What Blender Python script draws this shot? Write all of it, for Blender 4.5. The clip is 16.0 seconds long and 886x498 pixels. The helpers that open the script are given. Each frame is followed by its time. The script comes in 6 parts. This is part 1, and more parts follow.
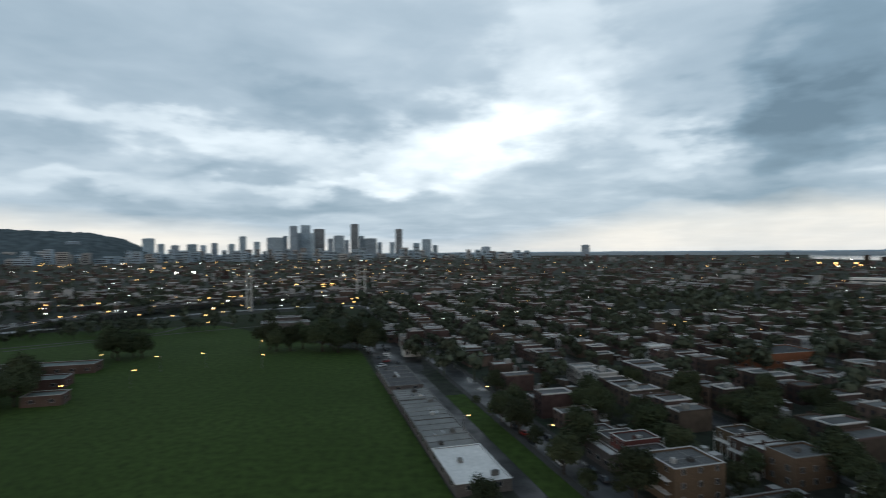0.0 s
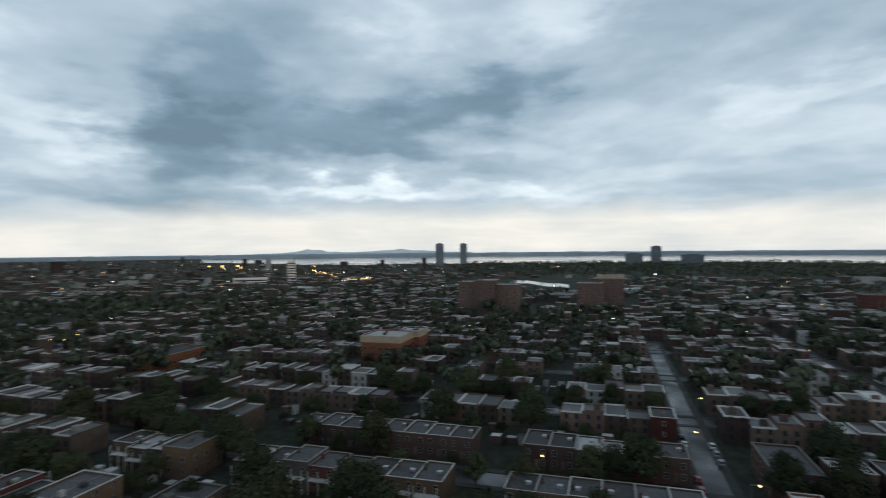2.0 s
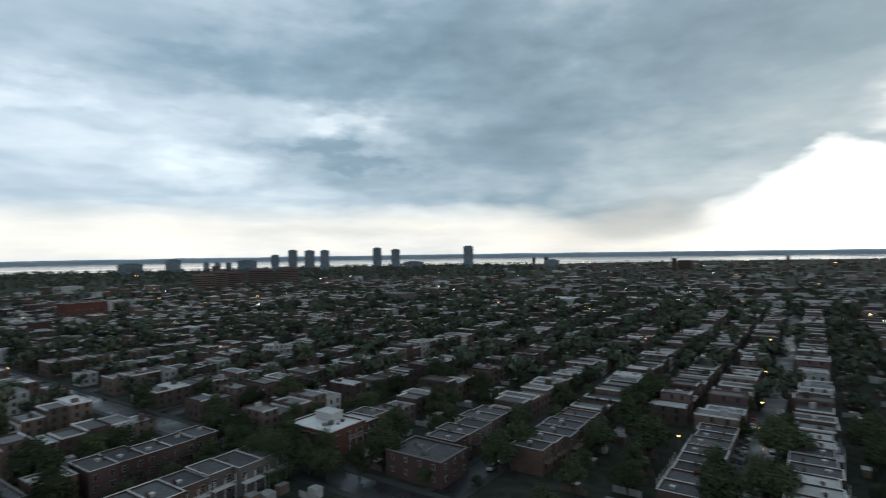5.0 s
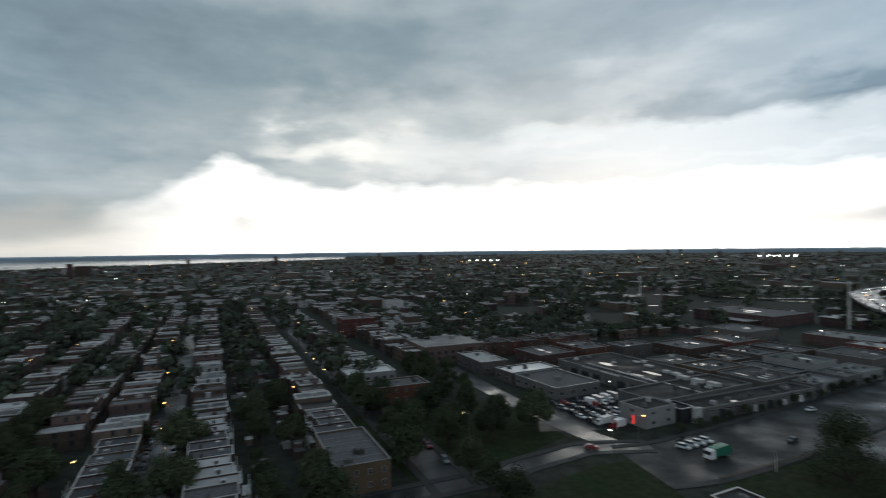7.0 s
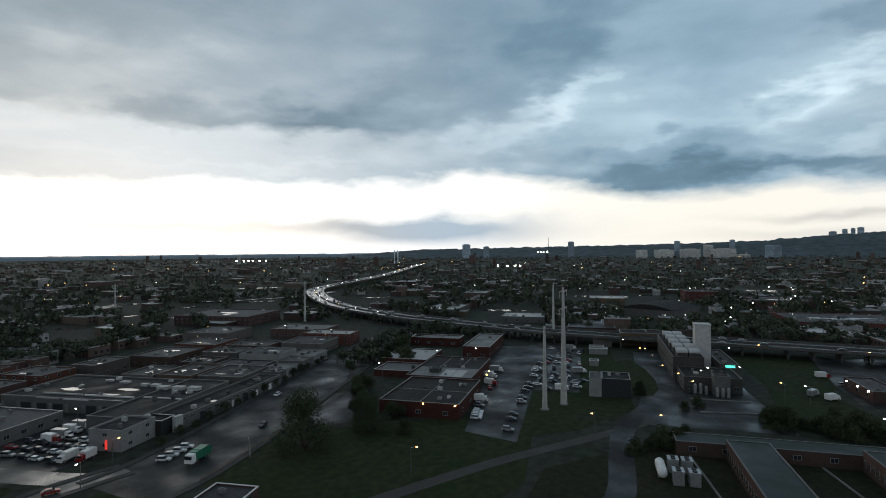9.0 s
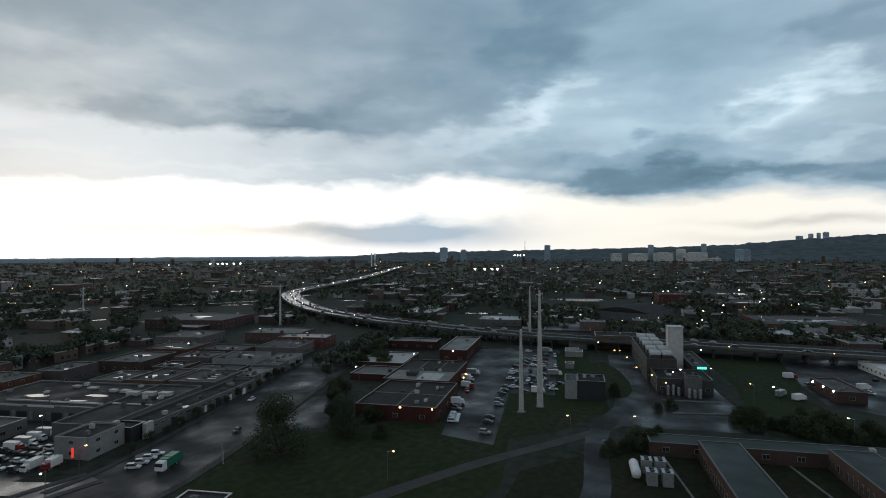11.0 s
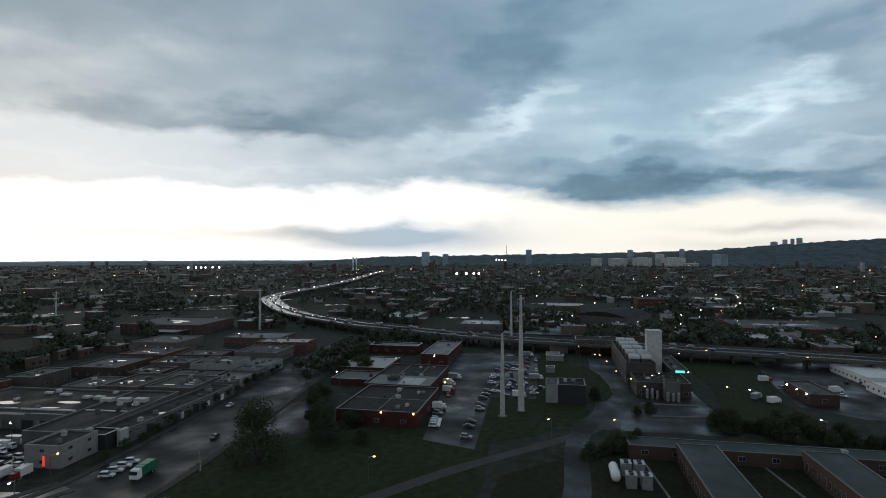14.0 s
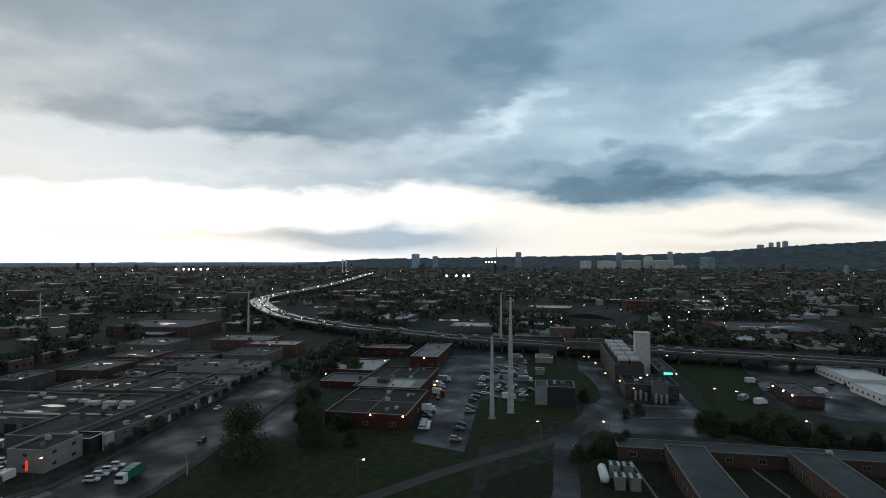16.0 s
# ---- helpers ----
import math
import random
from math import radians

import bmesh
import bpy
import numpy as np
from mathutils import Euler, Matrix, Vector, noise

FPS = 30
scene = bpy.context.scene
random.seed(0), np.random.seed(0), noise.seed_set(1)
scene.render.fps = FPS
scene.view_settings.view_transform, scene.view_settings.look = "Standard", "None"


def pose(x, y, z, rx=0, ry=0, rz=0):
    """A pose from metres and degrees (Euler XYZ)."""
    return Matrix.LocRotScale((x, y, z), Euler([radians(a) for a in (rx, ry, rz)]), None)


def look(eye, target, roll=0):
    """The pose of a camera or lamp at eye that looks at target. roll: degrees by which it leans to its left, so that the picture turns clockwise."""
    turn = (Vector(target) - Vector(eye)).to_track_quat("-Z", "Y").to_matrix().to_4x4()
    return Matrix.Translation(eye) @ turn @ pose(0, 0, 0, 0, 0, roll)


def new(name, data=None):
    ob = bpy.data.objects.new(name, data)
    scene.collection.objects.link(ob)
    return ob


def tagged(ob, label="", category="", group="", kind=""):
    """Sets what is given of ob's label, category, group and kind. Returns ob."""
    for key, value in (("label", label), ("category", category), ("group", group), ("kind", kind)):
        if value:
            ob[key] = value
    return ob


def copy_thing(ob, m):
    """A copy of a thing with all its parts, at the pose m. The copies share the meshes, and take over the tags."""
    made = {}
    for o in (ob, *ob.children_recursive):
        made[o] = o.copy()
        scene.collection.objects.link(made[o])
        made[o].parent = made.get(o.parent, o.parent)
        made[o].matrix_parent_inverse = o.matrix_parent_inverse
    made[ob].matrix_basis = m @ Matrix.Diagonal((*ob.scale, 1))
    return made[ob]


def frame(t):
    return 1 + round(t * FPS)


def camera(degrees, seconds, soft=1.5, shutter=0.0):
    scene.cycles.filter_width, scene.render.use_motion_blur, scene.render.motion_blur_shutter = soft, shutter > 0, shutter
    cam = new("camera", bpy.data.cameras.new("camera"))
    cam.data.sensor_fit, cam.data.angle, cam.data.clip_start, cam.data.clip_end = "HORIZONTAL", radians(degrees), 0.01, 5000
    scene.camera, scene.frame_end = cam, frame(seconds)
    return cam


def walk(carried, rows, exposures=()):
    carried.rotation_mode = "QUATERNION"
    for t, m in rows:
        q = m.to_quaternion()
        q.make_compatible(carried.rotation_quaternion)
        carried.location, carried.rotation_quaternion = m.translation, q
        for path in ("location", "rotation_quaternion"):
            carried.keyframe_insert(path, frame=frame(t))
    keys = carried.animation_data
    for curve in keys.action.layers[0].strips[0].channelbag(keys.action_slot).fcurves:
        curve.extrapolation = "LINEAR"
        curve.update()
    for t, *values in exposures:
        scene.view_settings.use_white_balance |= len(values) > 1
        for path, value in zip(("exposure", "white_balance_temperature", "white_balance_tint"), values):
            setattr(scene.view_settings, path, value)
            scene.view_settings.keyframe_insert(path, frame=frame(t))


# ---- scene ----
cam = camera(78.4, 16.0, soft=1.0, shutter=0.32)
# seconds, yaw, pitch, roll of a camera that hovers at one place and turns
EYE_Z = 60.0
TURN = [
    (0.0, -0.00, 0.05, 0.48), (0.5, -14.96, 0.06, 0.42), (1.0, -29.63, 0.09, 0.44), (1.5, -43.76, 0.08, 0.52), (2.0, -58.00, 0.06, 0.53),
    (2.5, -71.67, 0.09, 0.44), (3.0, -85.01, 0.11, 0.37), (3.2, -90.38, 0.14, 0.41), (5.3, -138.69, 0.20, 0.86), (5.5, -144.58, 0.17, 0.87), (6.0, -159.68, 0.07, 0.85), (6.5, -174.11, 0.01, 0.70),
    (7.0, -188.26, -0.08, 0.67), (7.5, -203.41, -0.11, 0.54), (8.0, -220.21, -0.06, 0.46), (8.5, -235.33, -0.05, 0.48), (9.0, -239.31, 0.03, 0.46),
    (11.5, -242.03, 0.45, 0.25), (12.0, -242.38, 0.57, 0.20), (12.5, -242.72, 0.63, 0.18), (13.0, -243.02, 0.69, 0.16), (13.5, -243.31, 0.76, 0.12),
    (14.0, -243.61, 0.79, 0.12), (14.5, -243.88, 0.86, 0.08), (15.0, -244.14, 0.88, 0.06), (15.5, -244.43, 0.94, 0.04), (16.0, -244.67, 1.02, 0.00),
]
walk(cam, [(t, pose(0, 0, EYE_Z, 90 + p, r, y)) for t, y, p, r in TURN],
     [(0, 0.38), (3, 0.36), (5.5, 0.62), (6.5, 0.48), (7.5, 0.10), (9, 0.06), (16, 0.06)])

# ---- sky: a broken overcast at dusk ----
world = bpy.data.worlds.new("dusk_sky")
scene.world = world
world.use_nodes = True
wt = world.node_tree
wt.nodes.clear()


def wlink(a, b):
    wt.links.new(a, b)


def wmath(op, a, b=None, c=None, clamp=False):
    n = wt.nodes.new("ShaderNodeMath")
    n.operation = op
    n.use_clamp = clamp
    for i, s in enumerate((a, b, c)):
        if s is None:
            continue
        if isinstance(s, (int, float)):
            n.inputs[i].default_value = s
        else:
            wlink(s, n.inputs[i])
    return n.outputs[0]


def wnoise(vec, scale, detail=6.0, rough=0.55, dist=0.0):
    n = wt.nodes.new("ShaderNodeTexNoise")
    wlink(vec, n.inputs["Vector"])
    n.inputs["Scale"].default_value = scale
    n.inputs["Detail"].default_value = detail
    n.inputs["Roughness"].default_value = rough
    n.inputs["Distortion"].default_value = dist
    return n.outputs[0]


def wcombine(x, y, z):
    n = wt.nodes.new("ShaderNodeCombineXYZ")
    for i, s in enumerate((x, y, z)):
        if isinstance(s, (int, float)):
            n.inputs[i].default_value = s
        else:
            wlink(s, n.inputs[i])
    return n.outputs[0]


tc = wt.nodes.new("ShaderNodeTexCoord")
sep = wt.nodes.new("ShaderNodeSeparateXYZ")
wlink(tc.outputs["Generated"], sep.inputs[0])
sx, sy, sz = sep.outputs
azr = wmath("ARCTAN2", sx, sy)
az0 = wmath("MULTIPLY", azr, 180 / math.pi)
azd = wmath("SUBTRACT", wmath("FLOORED_MODULO", wmath("ADD", az0, 58.0), 360.0), 58.0)
eld = wmath("MULTIPLY", wmath("ARCSINE", sz), 180 / math.pi)
# the cloud layer, seen in perspective from below
zz = wmath("ADD", wmath("MAXIMUM", sz, 0.0), 0.10)
flat = wcombine(wmath("DIVIDE", sx, zz), wmath("DIVIDE", sy, zz), 0.0)
n_big = wnoise(flat, 0.8, 4.0, 0.5, 0.4)
n_mid = wnoise(flat, 1.9, 5.0, 0.5, 0.5)
n_fine = wnoise(wcombine(wmath("MULTIPLY", azd, 0.09), wmath("MULTIPLY", eld, 0.27), 0.0), 0.9, 6.0, 0.50, 0.3)
n_edge = wnoise(wcombine(wmath("MULTIPLY", azd, 0.16), wmath("MULTIPLY", eld, 0.40), 3.0), 1.0, 5.0, 0.5)
n_edge2 = wnoise(wcombine(wmath("MULTIPLY", azd, 0.16), wmath("MULTIPLY", eld, 0.40), 9.0), 1.0, 5.0, 0.5)
n_edge3 = wnoise(wcombine(wmath("MULTIPLY", azd, 0.20), wmath("MULTIPLY", eld, 0.42), 5.0), 1.0, 6.0, 0.52)
# ragged edges: the masses are looked up at a shifted direction
wobble = wmath("MULTIPLY", wmath("MINIMUM", wmath("MAXIMUM", eld, 0.0), 8.0), 0.125)
az_w = wmath("ADD", azd, wmath("MULTIPLY", wmath("MULTIPLY", wmath("SUBTRACT", n_edge, 0.5), 17.0), wobble))
el_w = wmath("ADD", eld, wmath("MULTIPLY", wmath("MULTIPLY", wmath("SUBTRACT", n_edge2, 0.5), 8.0), wobble))


def masses(table, total, ragged=False):
    """Adds soft cloud masses: azimuth, height, half width, half height in degrees, slant, depth."""
    for a, e, wa, we, slant, amp in table:
        m = wt.nodes.new("ShaderNodeMapping")
        m.vector_type = "TEXTURE"
        wlink(wcombine(az_w, el_w, total), m.inputs["Vector"])
        m.inputs["Location"].default_value = (a, e, 0)
        m.inputs["Rotation"].default_value = (0, 0, radians(slant))
        m.inputs["Scale"].default_value = (wa, we, 1e5)
        d = wt.nodes.new("ShaderNodeVectorMath")
        d.operation = "DOT_PRODUCT"
        wlink(m.outputs[0], d.inputs[0])
        wlink(m.outputs[0], d.inputs[1])
        g = wmath("POWER", 0.3679, d.outputs["Value"])
        if ragged:
            g = wmath("MULTIPLY_ADD", wmath("SUBTRACT", n_edge3, 0.5), 0.34, g)
            s = wt.nodes.new("ShaderNodeMapRange")
            s.interpolation_type = "SMOOTHSTEP"
            s.inputs["From Min"].default_value, s.inputs["From Max"].default_value = 0.04, 1.04
            wlink(g, s.inputs["Value"])
            g = s.outputs[0]
        total = wmath("MULTIPLY_ADD", g, amp, total)
    return total


# brightness of the cloud cover
cover = wmath("ADD", 0.50, wmath("MULTIPLY", wmath("SUBTRACT", n_big, 0.5), 0.26))
cover = wmath("ADD", cover, wmath("MULTIPLY", wmath("SUBTRACT", n_mid, 0.5), 0.22))
cover = wmath("ADD", cover, wmath("MULTIPLY", wmath("SUBTRACT", n_fine, 0.5), 0.24))
cover = masses([
    (135.2, 21.7, 11.7, 6.2, 0, -0.14), (117.8, 18.4, 11.8, 5.1, 0, -0.10), (40.7, 20.7, 7.7, 6.8, 0, -0.12), (-28.9, 18.5, 20.2, 6.2, -8, -0.05),
    (-11.9, 14.2, 10.9, 2.8, -12, -0.14), (-25.2, 11.2, 15.2, 1.7, -5, 0.20), (-21.7, 7.5, 8.5, 1.1, 0, -0.10), (-36.9, 10.0, 3.7, 1.1, 0, -0.08),
    (-35.4, 5.7, 6.9, 1.0, 0, 0.12), (1.0, 10.4, 14.3, 4.2, 12, 0.28), (10.5, 14.1, 10.5, 4.5, 20, 0.18), (11.7, 22.2, 9.0, 6.0, 60, 0.14),
    (-9.6, 6.3, 15.1, 1.1, 0, 0.16), (-13.1, 4.2, 12.6, 0.9, 5, -0.16), (-29.9, 4.2, 5.2, 0.9, -10, -0.12), (22.5, 10.3, 4.7, 2.5, -20, 0.16),
    (18.3, 6.2, 11.0, 1.7, 0, 0.10), (32.3, 10.3, 6.8, 5.1, -15, -0.34), (35.2, 16.4, 6.5, 6.2, 0, -0.16), (26.9, 4.8, 12.4, 1.1, -8, -0.16),
    (46.0, 12.1, 14.3, 3.7, 0, -0.30), (28.5, 6.6, 9.0, 1.7, -5, -0.10), (62.1, 15.4, 10.4, 2.5, 15, -0.22), (54.9, 21.7, 6.4, 2.8, 0, 0.12),
    (74.4, 12.0, 14.1, 2.3, 12, 0.06), (78.5, 7.4, 10.9, 1.4, 5, 0.08), (47.8, 6.3, 11.9, 1.0, 0, 0.13), (68.2, 5.9, 7.7, 0.9, 0, 0.08),
    (69.8, 22.9, 6.2, 3.1, 0, 0.10), (60.8, 15.2, 11.8, 3.7, 0, -0.12), (97.8, 21.2, 11.5, 4.5, 0, -0.16), (82, 21, 8, 5, 0, -0.14), (90.8, 13.1, 7.7, 2.0, 10, 0.17),
    (57.4, 9.6, 11.3, 1.1, -5, -0.12), (51.6, 6.2, 10.7, 1.1, 0, 0.13), (69.7, 5.5, 8.4, 0.9, 0, 0.12), (97.7, 9.6, 16.0, 1.7, 0, 0.08),
    (106.0, 17.1, 9.1, 2.5, 10, -0.14), (119.8, 9.4, 10.5, 2.8, 0, -0.14), (121.0, 13.2, 6.4, 1.2, 15, 0.08), (121.9, 12.7, 9.9, 1.9, -12, 0.15),
    (109.2, 8.2, 6.4, 1.7, 0, 0.14), (118.0, 10.3, 12.4, 0.9, -10, -0.12), (115.8, 18.7, 14.4, 4.0, 0, -0.10), (139.8, 11.4, 11.5, 7.4, 0, -0.19),
    (128.2, 6.2, 15.6, 1.7, -5, -0.10), (154.7, 21.4, 8.7, 4.5, 0, -0.12), (154.5, 8.2, 6.4, 4.0, 30, -0.10), (150.3, 3.2, 8.9, 1.8, 0, -0.20),
    (174.8, 10.0, 7.1, 2.0, 0, 0.18), (170.6, 8.8, 3.5, 1.1, 0, -0.12), (159.4, 15.1, 17.3, 7.4, 0, -0.16), (184.6, 9.7, 14.3, 2.3, -5, 0.14),
    (177.7, 19.3, 15.1, 5.1, 0, -0.16), (201.1, 11.8, 8.0, 1.6, 10, 0.18), (209.3, 16.5, 10.2, 3.1, 10, 0.10), (209.2, 9.2, 11.2, 1.4, 8, -0.08),
    (223.1, 11.6, 9.4, 1.6, 15, -0.08), (218.9, 12.4, 17.5, 2.0, 2, -0.13), (215.0, 8.5, 14.7, 0.7, 0, 0.22), (234.2, 16.2, 13.5, 2.8, 20, -0.15),
    (233.1, 12.0, 4.7, 1.4, 15, -0.10), (246.1, 16.6, 9.5, 3.2, 25, -0.13), (254.4, 22.1, 7.5, 4.5, 30, -0.13), (252.6, 15.3, 5.2, 1.7, 30, 0.20),
    (245.5, 11.6, 7.7, 1.9, 10, 0.14), (261.0, 7.2, 9.3, 1.7, 0, -0.36), (275.4, 6.9, 9.1, 1.0, 0, -0.28), (262.6, 9.9, 10.8, 1.1, 5, -0.12),
    (275.5, 13.8, 5.0, 1.9, 20, 0.26), (272.4, 12.7, 2.9, 0.8, 0, -0.16), (280.0, 18.2, 4.6, 3.7, 20, -0.20), (268.7, 11.4, 12.1, 1.6, 0, 0.06),
    (277.5, 9.1, 6.5, 0.8, 5, 0.12), (238, 24, 26, 6, 0, -0.12), (210, 22, 18, 6, 0, -0.06), (262, 13, 18, 4, 0, 0.07), (168, 22, 40, 8, 0, -0.10), (134, 15, 17, 11, 0, -0.13), (126, 24, 16, 8, 0, -0.10), (188, 12, 17, 4.5, 0, 0.09),
], cover, True)
over = wmath("MULTIPLY", wmath("DIVIDE", wmath("SUBTRACT", eld, 27.0), 30.0, clamp=True), 0.28)
cover = wmath("SUBTRACT", cover, over)
cover = wmath("MAXIMUM", cover, 0.06)
ramp = wt.nodes.new("ShaderNodeValToRGB")
wlink(cover, ramp.inputs[0])
stops = [(0.0, (0.097, 0.155, 0.210)), (0.25, (0.184, 0.270, 0.347)), (0.50, (0.352, 0.440, 0.518)),
         (0.75, (0.632, 0.715, 0.775)), (1.0, (1.00, 1.06, 1.10))]
ramp.color_ramp.elements[0].position, ramp.color_ramp.elements[0].color = stops[0][0], (*stops[0][1], 1)
ramp.color_ramp.elements[1].position, ramp.color_ramp.elements[1].color = stops[-1][0], (*stops[-1][1], 1)
for p, c in stops[1:-1]:
    ramp.color_ramp.elements.new(p).color = (*c, 1)


def wmix(fac, a, b, mode="MIX"):
    n = wt.nodes.new("ShaderNodeMix")
    n.data_type = "RGBA"
    n.blend_type = mode
    for sock, s in ((n.inputs[0], fac), (n.inputs[6], a), (n.inputs[7], b)):
        if isinstance(s, (int, float)):
            sock.default_value = s
        elif isinstance(s, tuple):
            sock.default_value = (*s, 1)
        else:
            wlink(s, sock)
    return n.outputs[2]


# greyer, less blue cloud towards the bright west
west = masses([(172, 15, 40, 40, 0, 1.0)], 0.0)
west = wmath("MULTIPLY", west, 0.95, clamp=True)
colour = wmix(west, ramp.outputs[0], wmix(1.0, ramp.outputs[0], (1.12, 1.0, 0.88), "MULTIPLY"))
# bluer cloud in the north-west
cool = masses([(264, 16, 24, 40, 0, 1.0)], 0.0)
colour = wmix(cool, colour, wmix(1.0, colour, (0.86, 1.0, 1.06), "MULTIPLY"))


el_s = wmath("MULTIPLY_ADD", wmath("SUBTRACT", el_w, eld), 0.45, eld)


def gap(lower, upper, soft):
    """1 between two heights, with soft edges."""
    lo = wmath("DIVIDE", wmath("SUBTRACT", el_s, lower), soft, clamp=True)
    hi = wmath("DIVIDE", wmath("SUBTRACT", upper, el_s), soft, clamp=True)
    return wmath("MULTIPLY", lo, hi)


# the clear strip under the cloud deck: thin and cream in the east, broad and dazzling in the west
cream_top = masses([(1, 0, 17, 500, 0, -3.3), (-20, 0, 20, 500, 0, -1.5), (150, 0, 7, 500, 0, -2.6)], 4.6)
cream = wmath("MULTIPLY", gap(-2.0, wmath("ADD", cream_top, 0.5), 2.2), wmath("ADD", 0.25, wmath("MULTIPLY", n_fine, 0.95), clamp=True))
colour = wmix(wmath("MULTIPLY", cream, 0.80), colour, (0.86, 0.80, 0.70))
EDGE = [(151, 0), (157, 4.6), (160, 6.0), (162.5, 7.2), (166, 9.9), (169, 8.6), (172, 7.4), (178, 6.3), (180, 7.6), (189, 6.6), (195, 7.2), (206, 6.8), (215, 7.2), (224, 7.5), (231, 7.5),
        (236, 7.6), (242, 8.9), (247, 8.2), (252, 7.2), (257, 6.2), (266, 5.8), (272, 6.2), (278, 5.8), (283, 4.6), (290, 3.0), (300, 0)]
wr = wt.nodes.new("ShaderNodeValToRGB")
wlink(wmath("DIVIDE", wmath("SUBTRACT", azd, 150.0), 160.0, clamp=True), wr.inputs[0])
for i, (a, e) in enumerate(EDGE):
    el = wr.color_ramp.elements[i] if i < 2 else wr.color_ramp.elements.new((a - 150) / 160)
    el.position, el.color = (a - 150) / 160, (e / 20, e / 20, e / 20, 1)
west_top = wmath("MULTIPLY_ADD", wmath("SUBTRACT", n_edge3, 0.5), 1.6, wmath("MULTIPLY", wr.outputs[0], 20.0))
fade = wt.nodes.new("ShaderNodeMapRange")
fade.interpolation_type = "SMOOTHSTEP"
fade.inputs["From Min"].default_value, fade.inputs["From Max"].default_value = 151.0, 167.0
wlink(az_w, fade.inputs["Value"])
band = wmath("MULTIPLY", gap(4.0, wmath("MULTIPLY_ADD", wmath("SUBTRACT", n_edge3, 0.5), 2.4, 12.6), 1.3), masses([(213, 9, 21, 60, 0, 1.0)], 0.0), clamp=True)
colour = wmix(wmath("MULTIPLY", band, 0.9), colour, (0.69, 0.76, 0.81))
glow = wmath("MULTIPLY", gap(-3.0, west_top, 1.5), fade.outputs[0], clamp=True)
bright = masses([(186, 3, 24, 30, 0, 0.25), (218, 4, 24, 30, 0, 0.45)], 0.95)
bcol = wmix(1.0, wmix(masses([(266, 3, 18, 30, 0, 0.8)], 0.0), (1.0, 0.99, 0.96), (0.99, 0.95, 0.85)), wcombine(bright, bright, bright), "MULTIPLY")
colour = wmix(glow, colour, bcol)
# low grey bars of cloud inside the strip
bars = masses([(212, 2.4, 22, 0.8, 0, 0.5), (238, 1.9, 12, 1.5, 0, 1.1), (168, 2.8, 2, 0.9, 0, 0.5), (150, 2.4, 7, 1.6, 8, 0.9),
               (182, 1.6, 16, 0.6, 0, 0.35), (276, 2.6, 7, 0.5, 0, 0.5), (274, 1.0, 9, 0.5, 0, 0.3), (118, 2.2, 12, 0.6, 0, 0.3)], 0.0)
bars = wmath("MINIMUM", bars, 0.92)
colour = wmix(bars, colour, wmix(masses([(240, 3, 12, 30, 0, 1.0)], 0.0), (0.40, 0.41, 0.40), (0.34, 0.46, 0.58)))
# clear air above the clouds, through the thinnest parts
nishita = wt.nodes.new("ShaderNodeTexSky")
nishita.sky_type = "NISHITA"
nishita.sun_disc = False
nishita.sun_elevation = radians(4)
nishita.sun_rotation = radians(205)
thin = wmix(0.006, colour, nishita.outputs[0])
bg = wt.nodes.new("ShaderNodeBackground")
bg.inputs["Strength"].default_value = 1.0
wlink(thin, bg.inputs["Color"])
wo = wt.nodes.new("ShaderNodeOutputWorld")
wlink(bg.outputs[0], wo.inputs[0])

sun = new("sun", bpy.data.lights.new("sun", "SUN"))
sun.data.energy = 0.15
sun.data.angle = radians(25)
sun.data.color = (1.0, 0.93, 0.82)
sun.matrix_world = look((0, 0, 0), (-math.sin(radians(205)), -math.cos(radians(205)), -0.22))

# ---- materials ----
def principled(name):
    m = bpy.data.materials.new(name)
    m.use_nodes = True
    return m, m.node_tree, m.node_tree.nodes["Principled BSDF"]


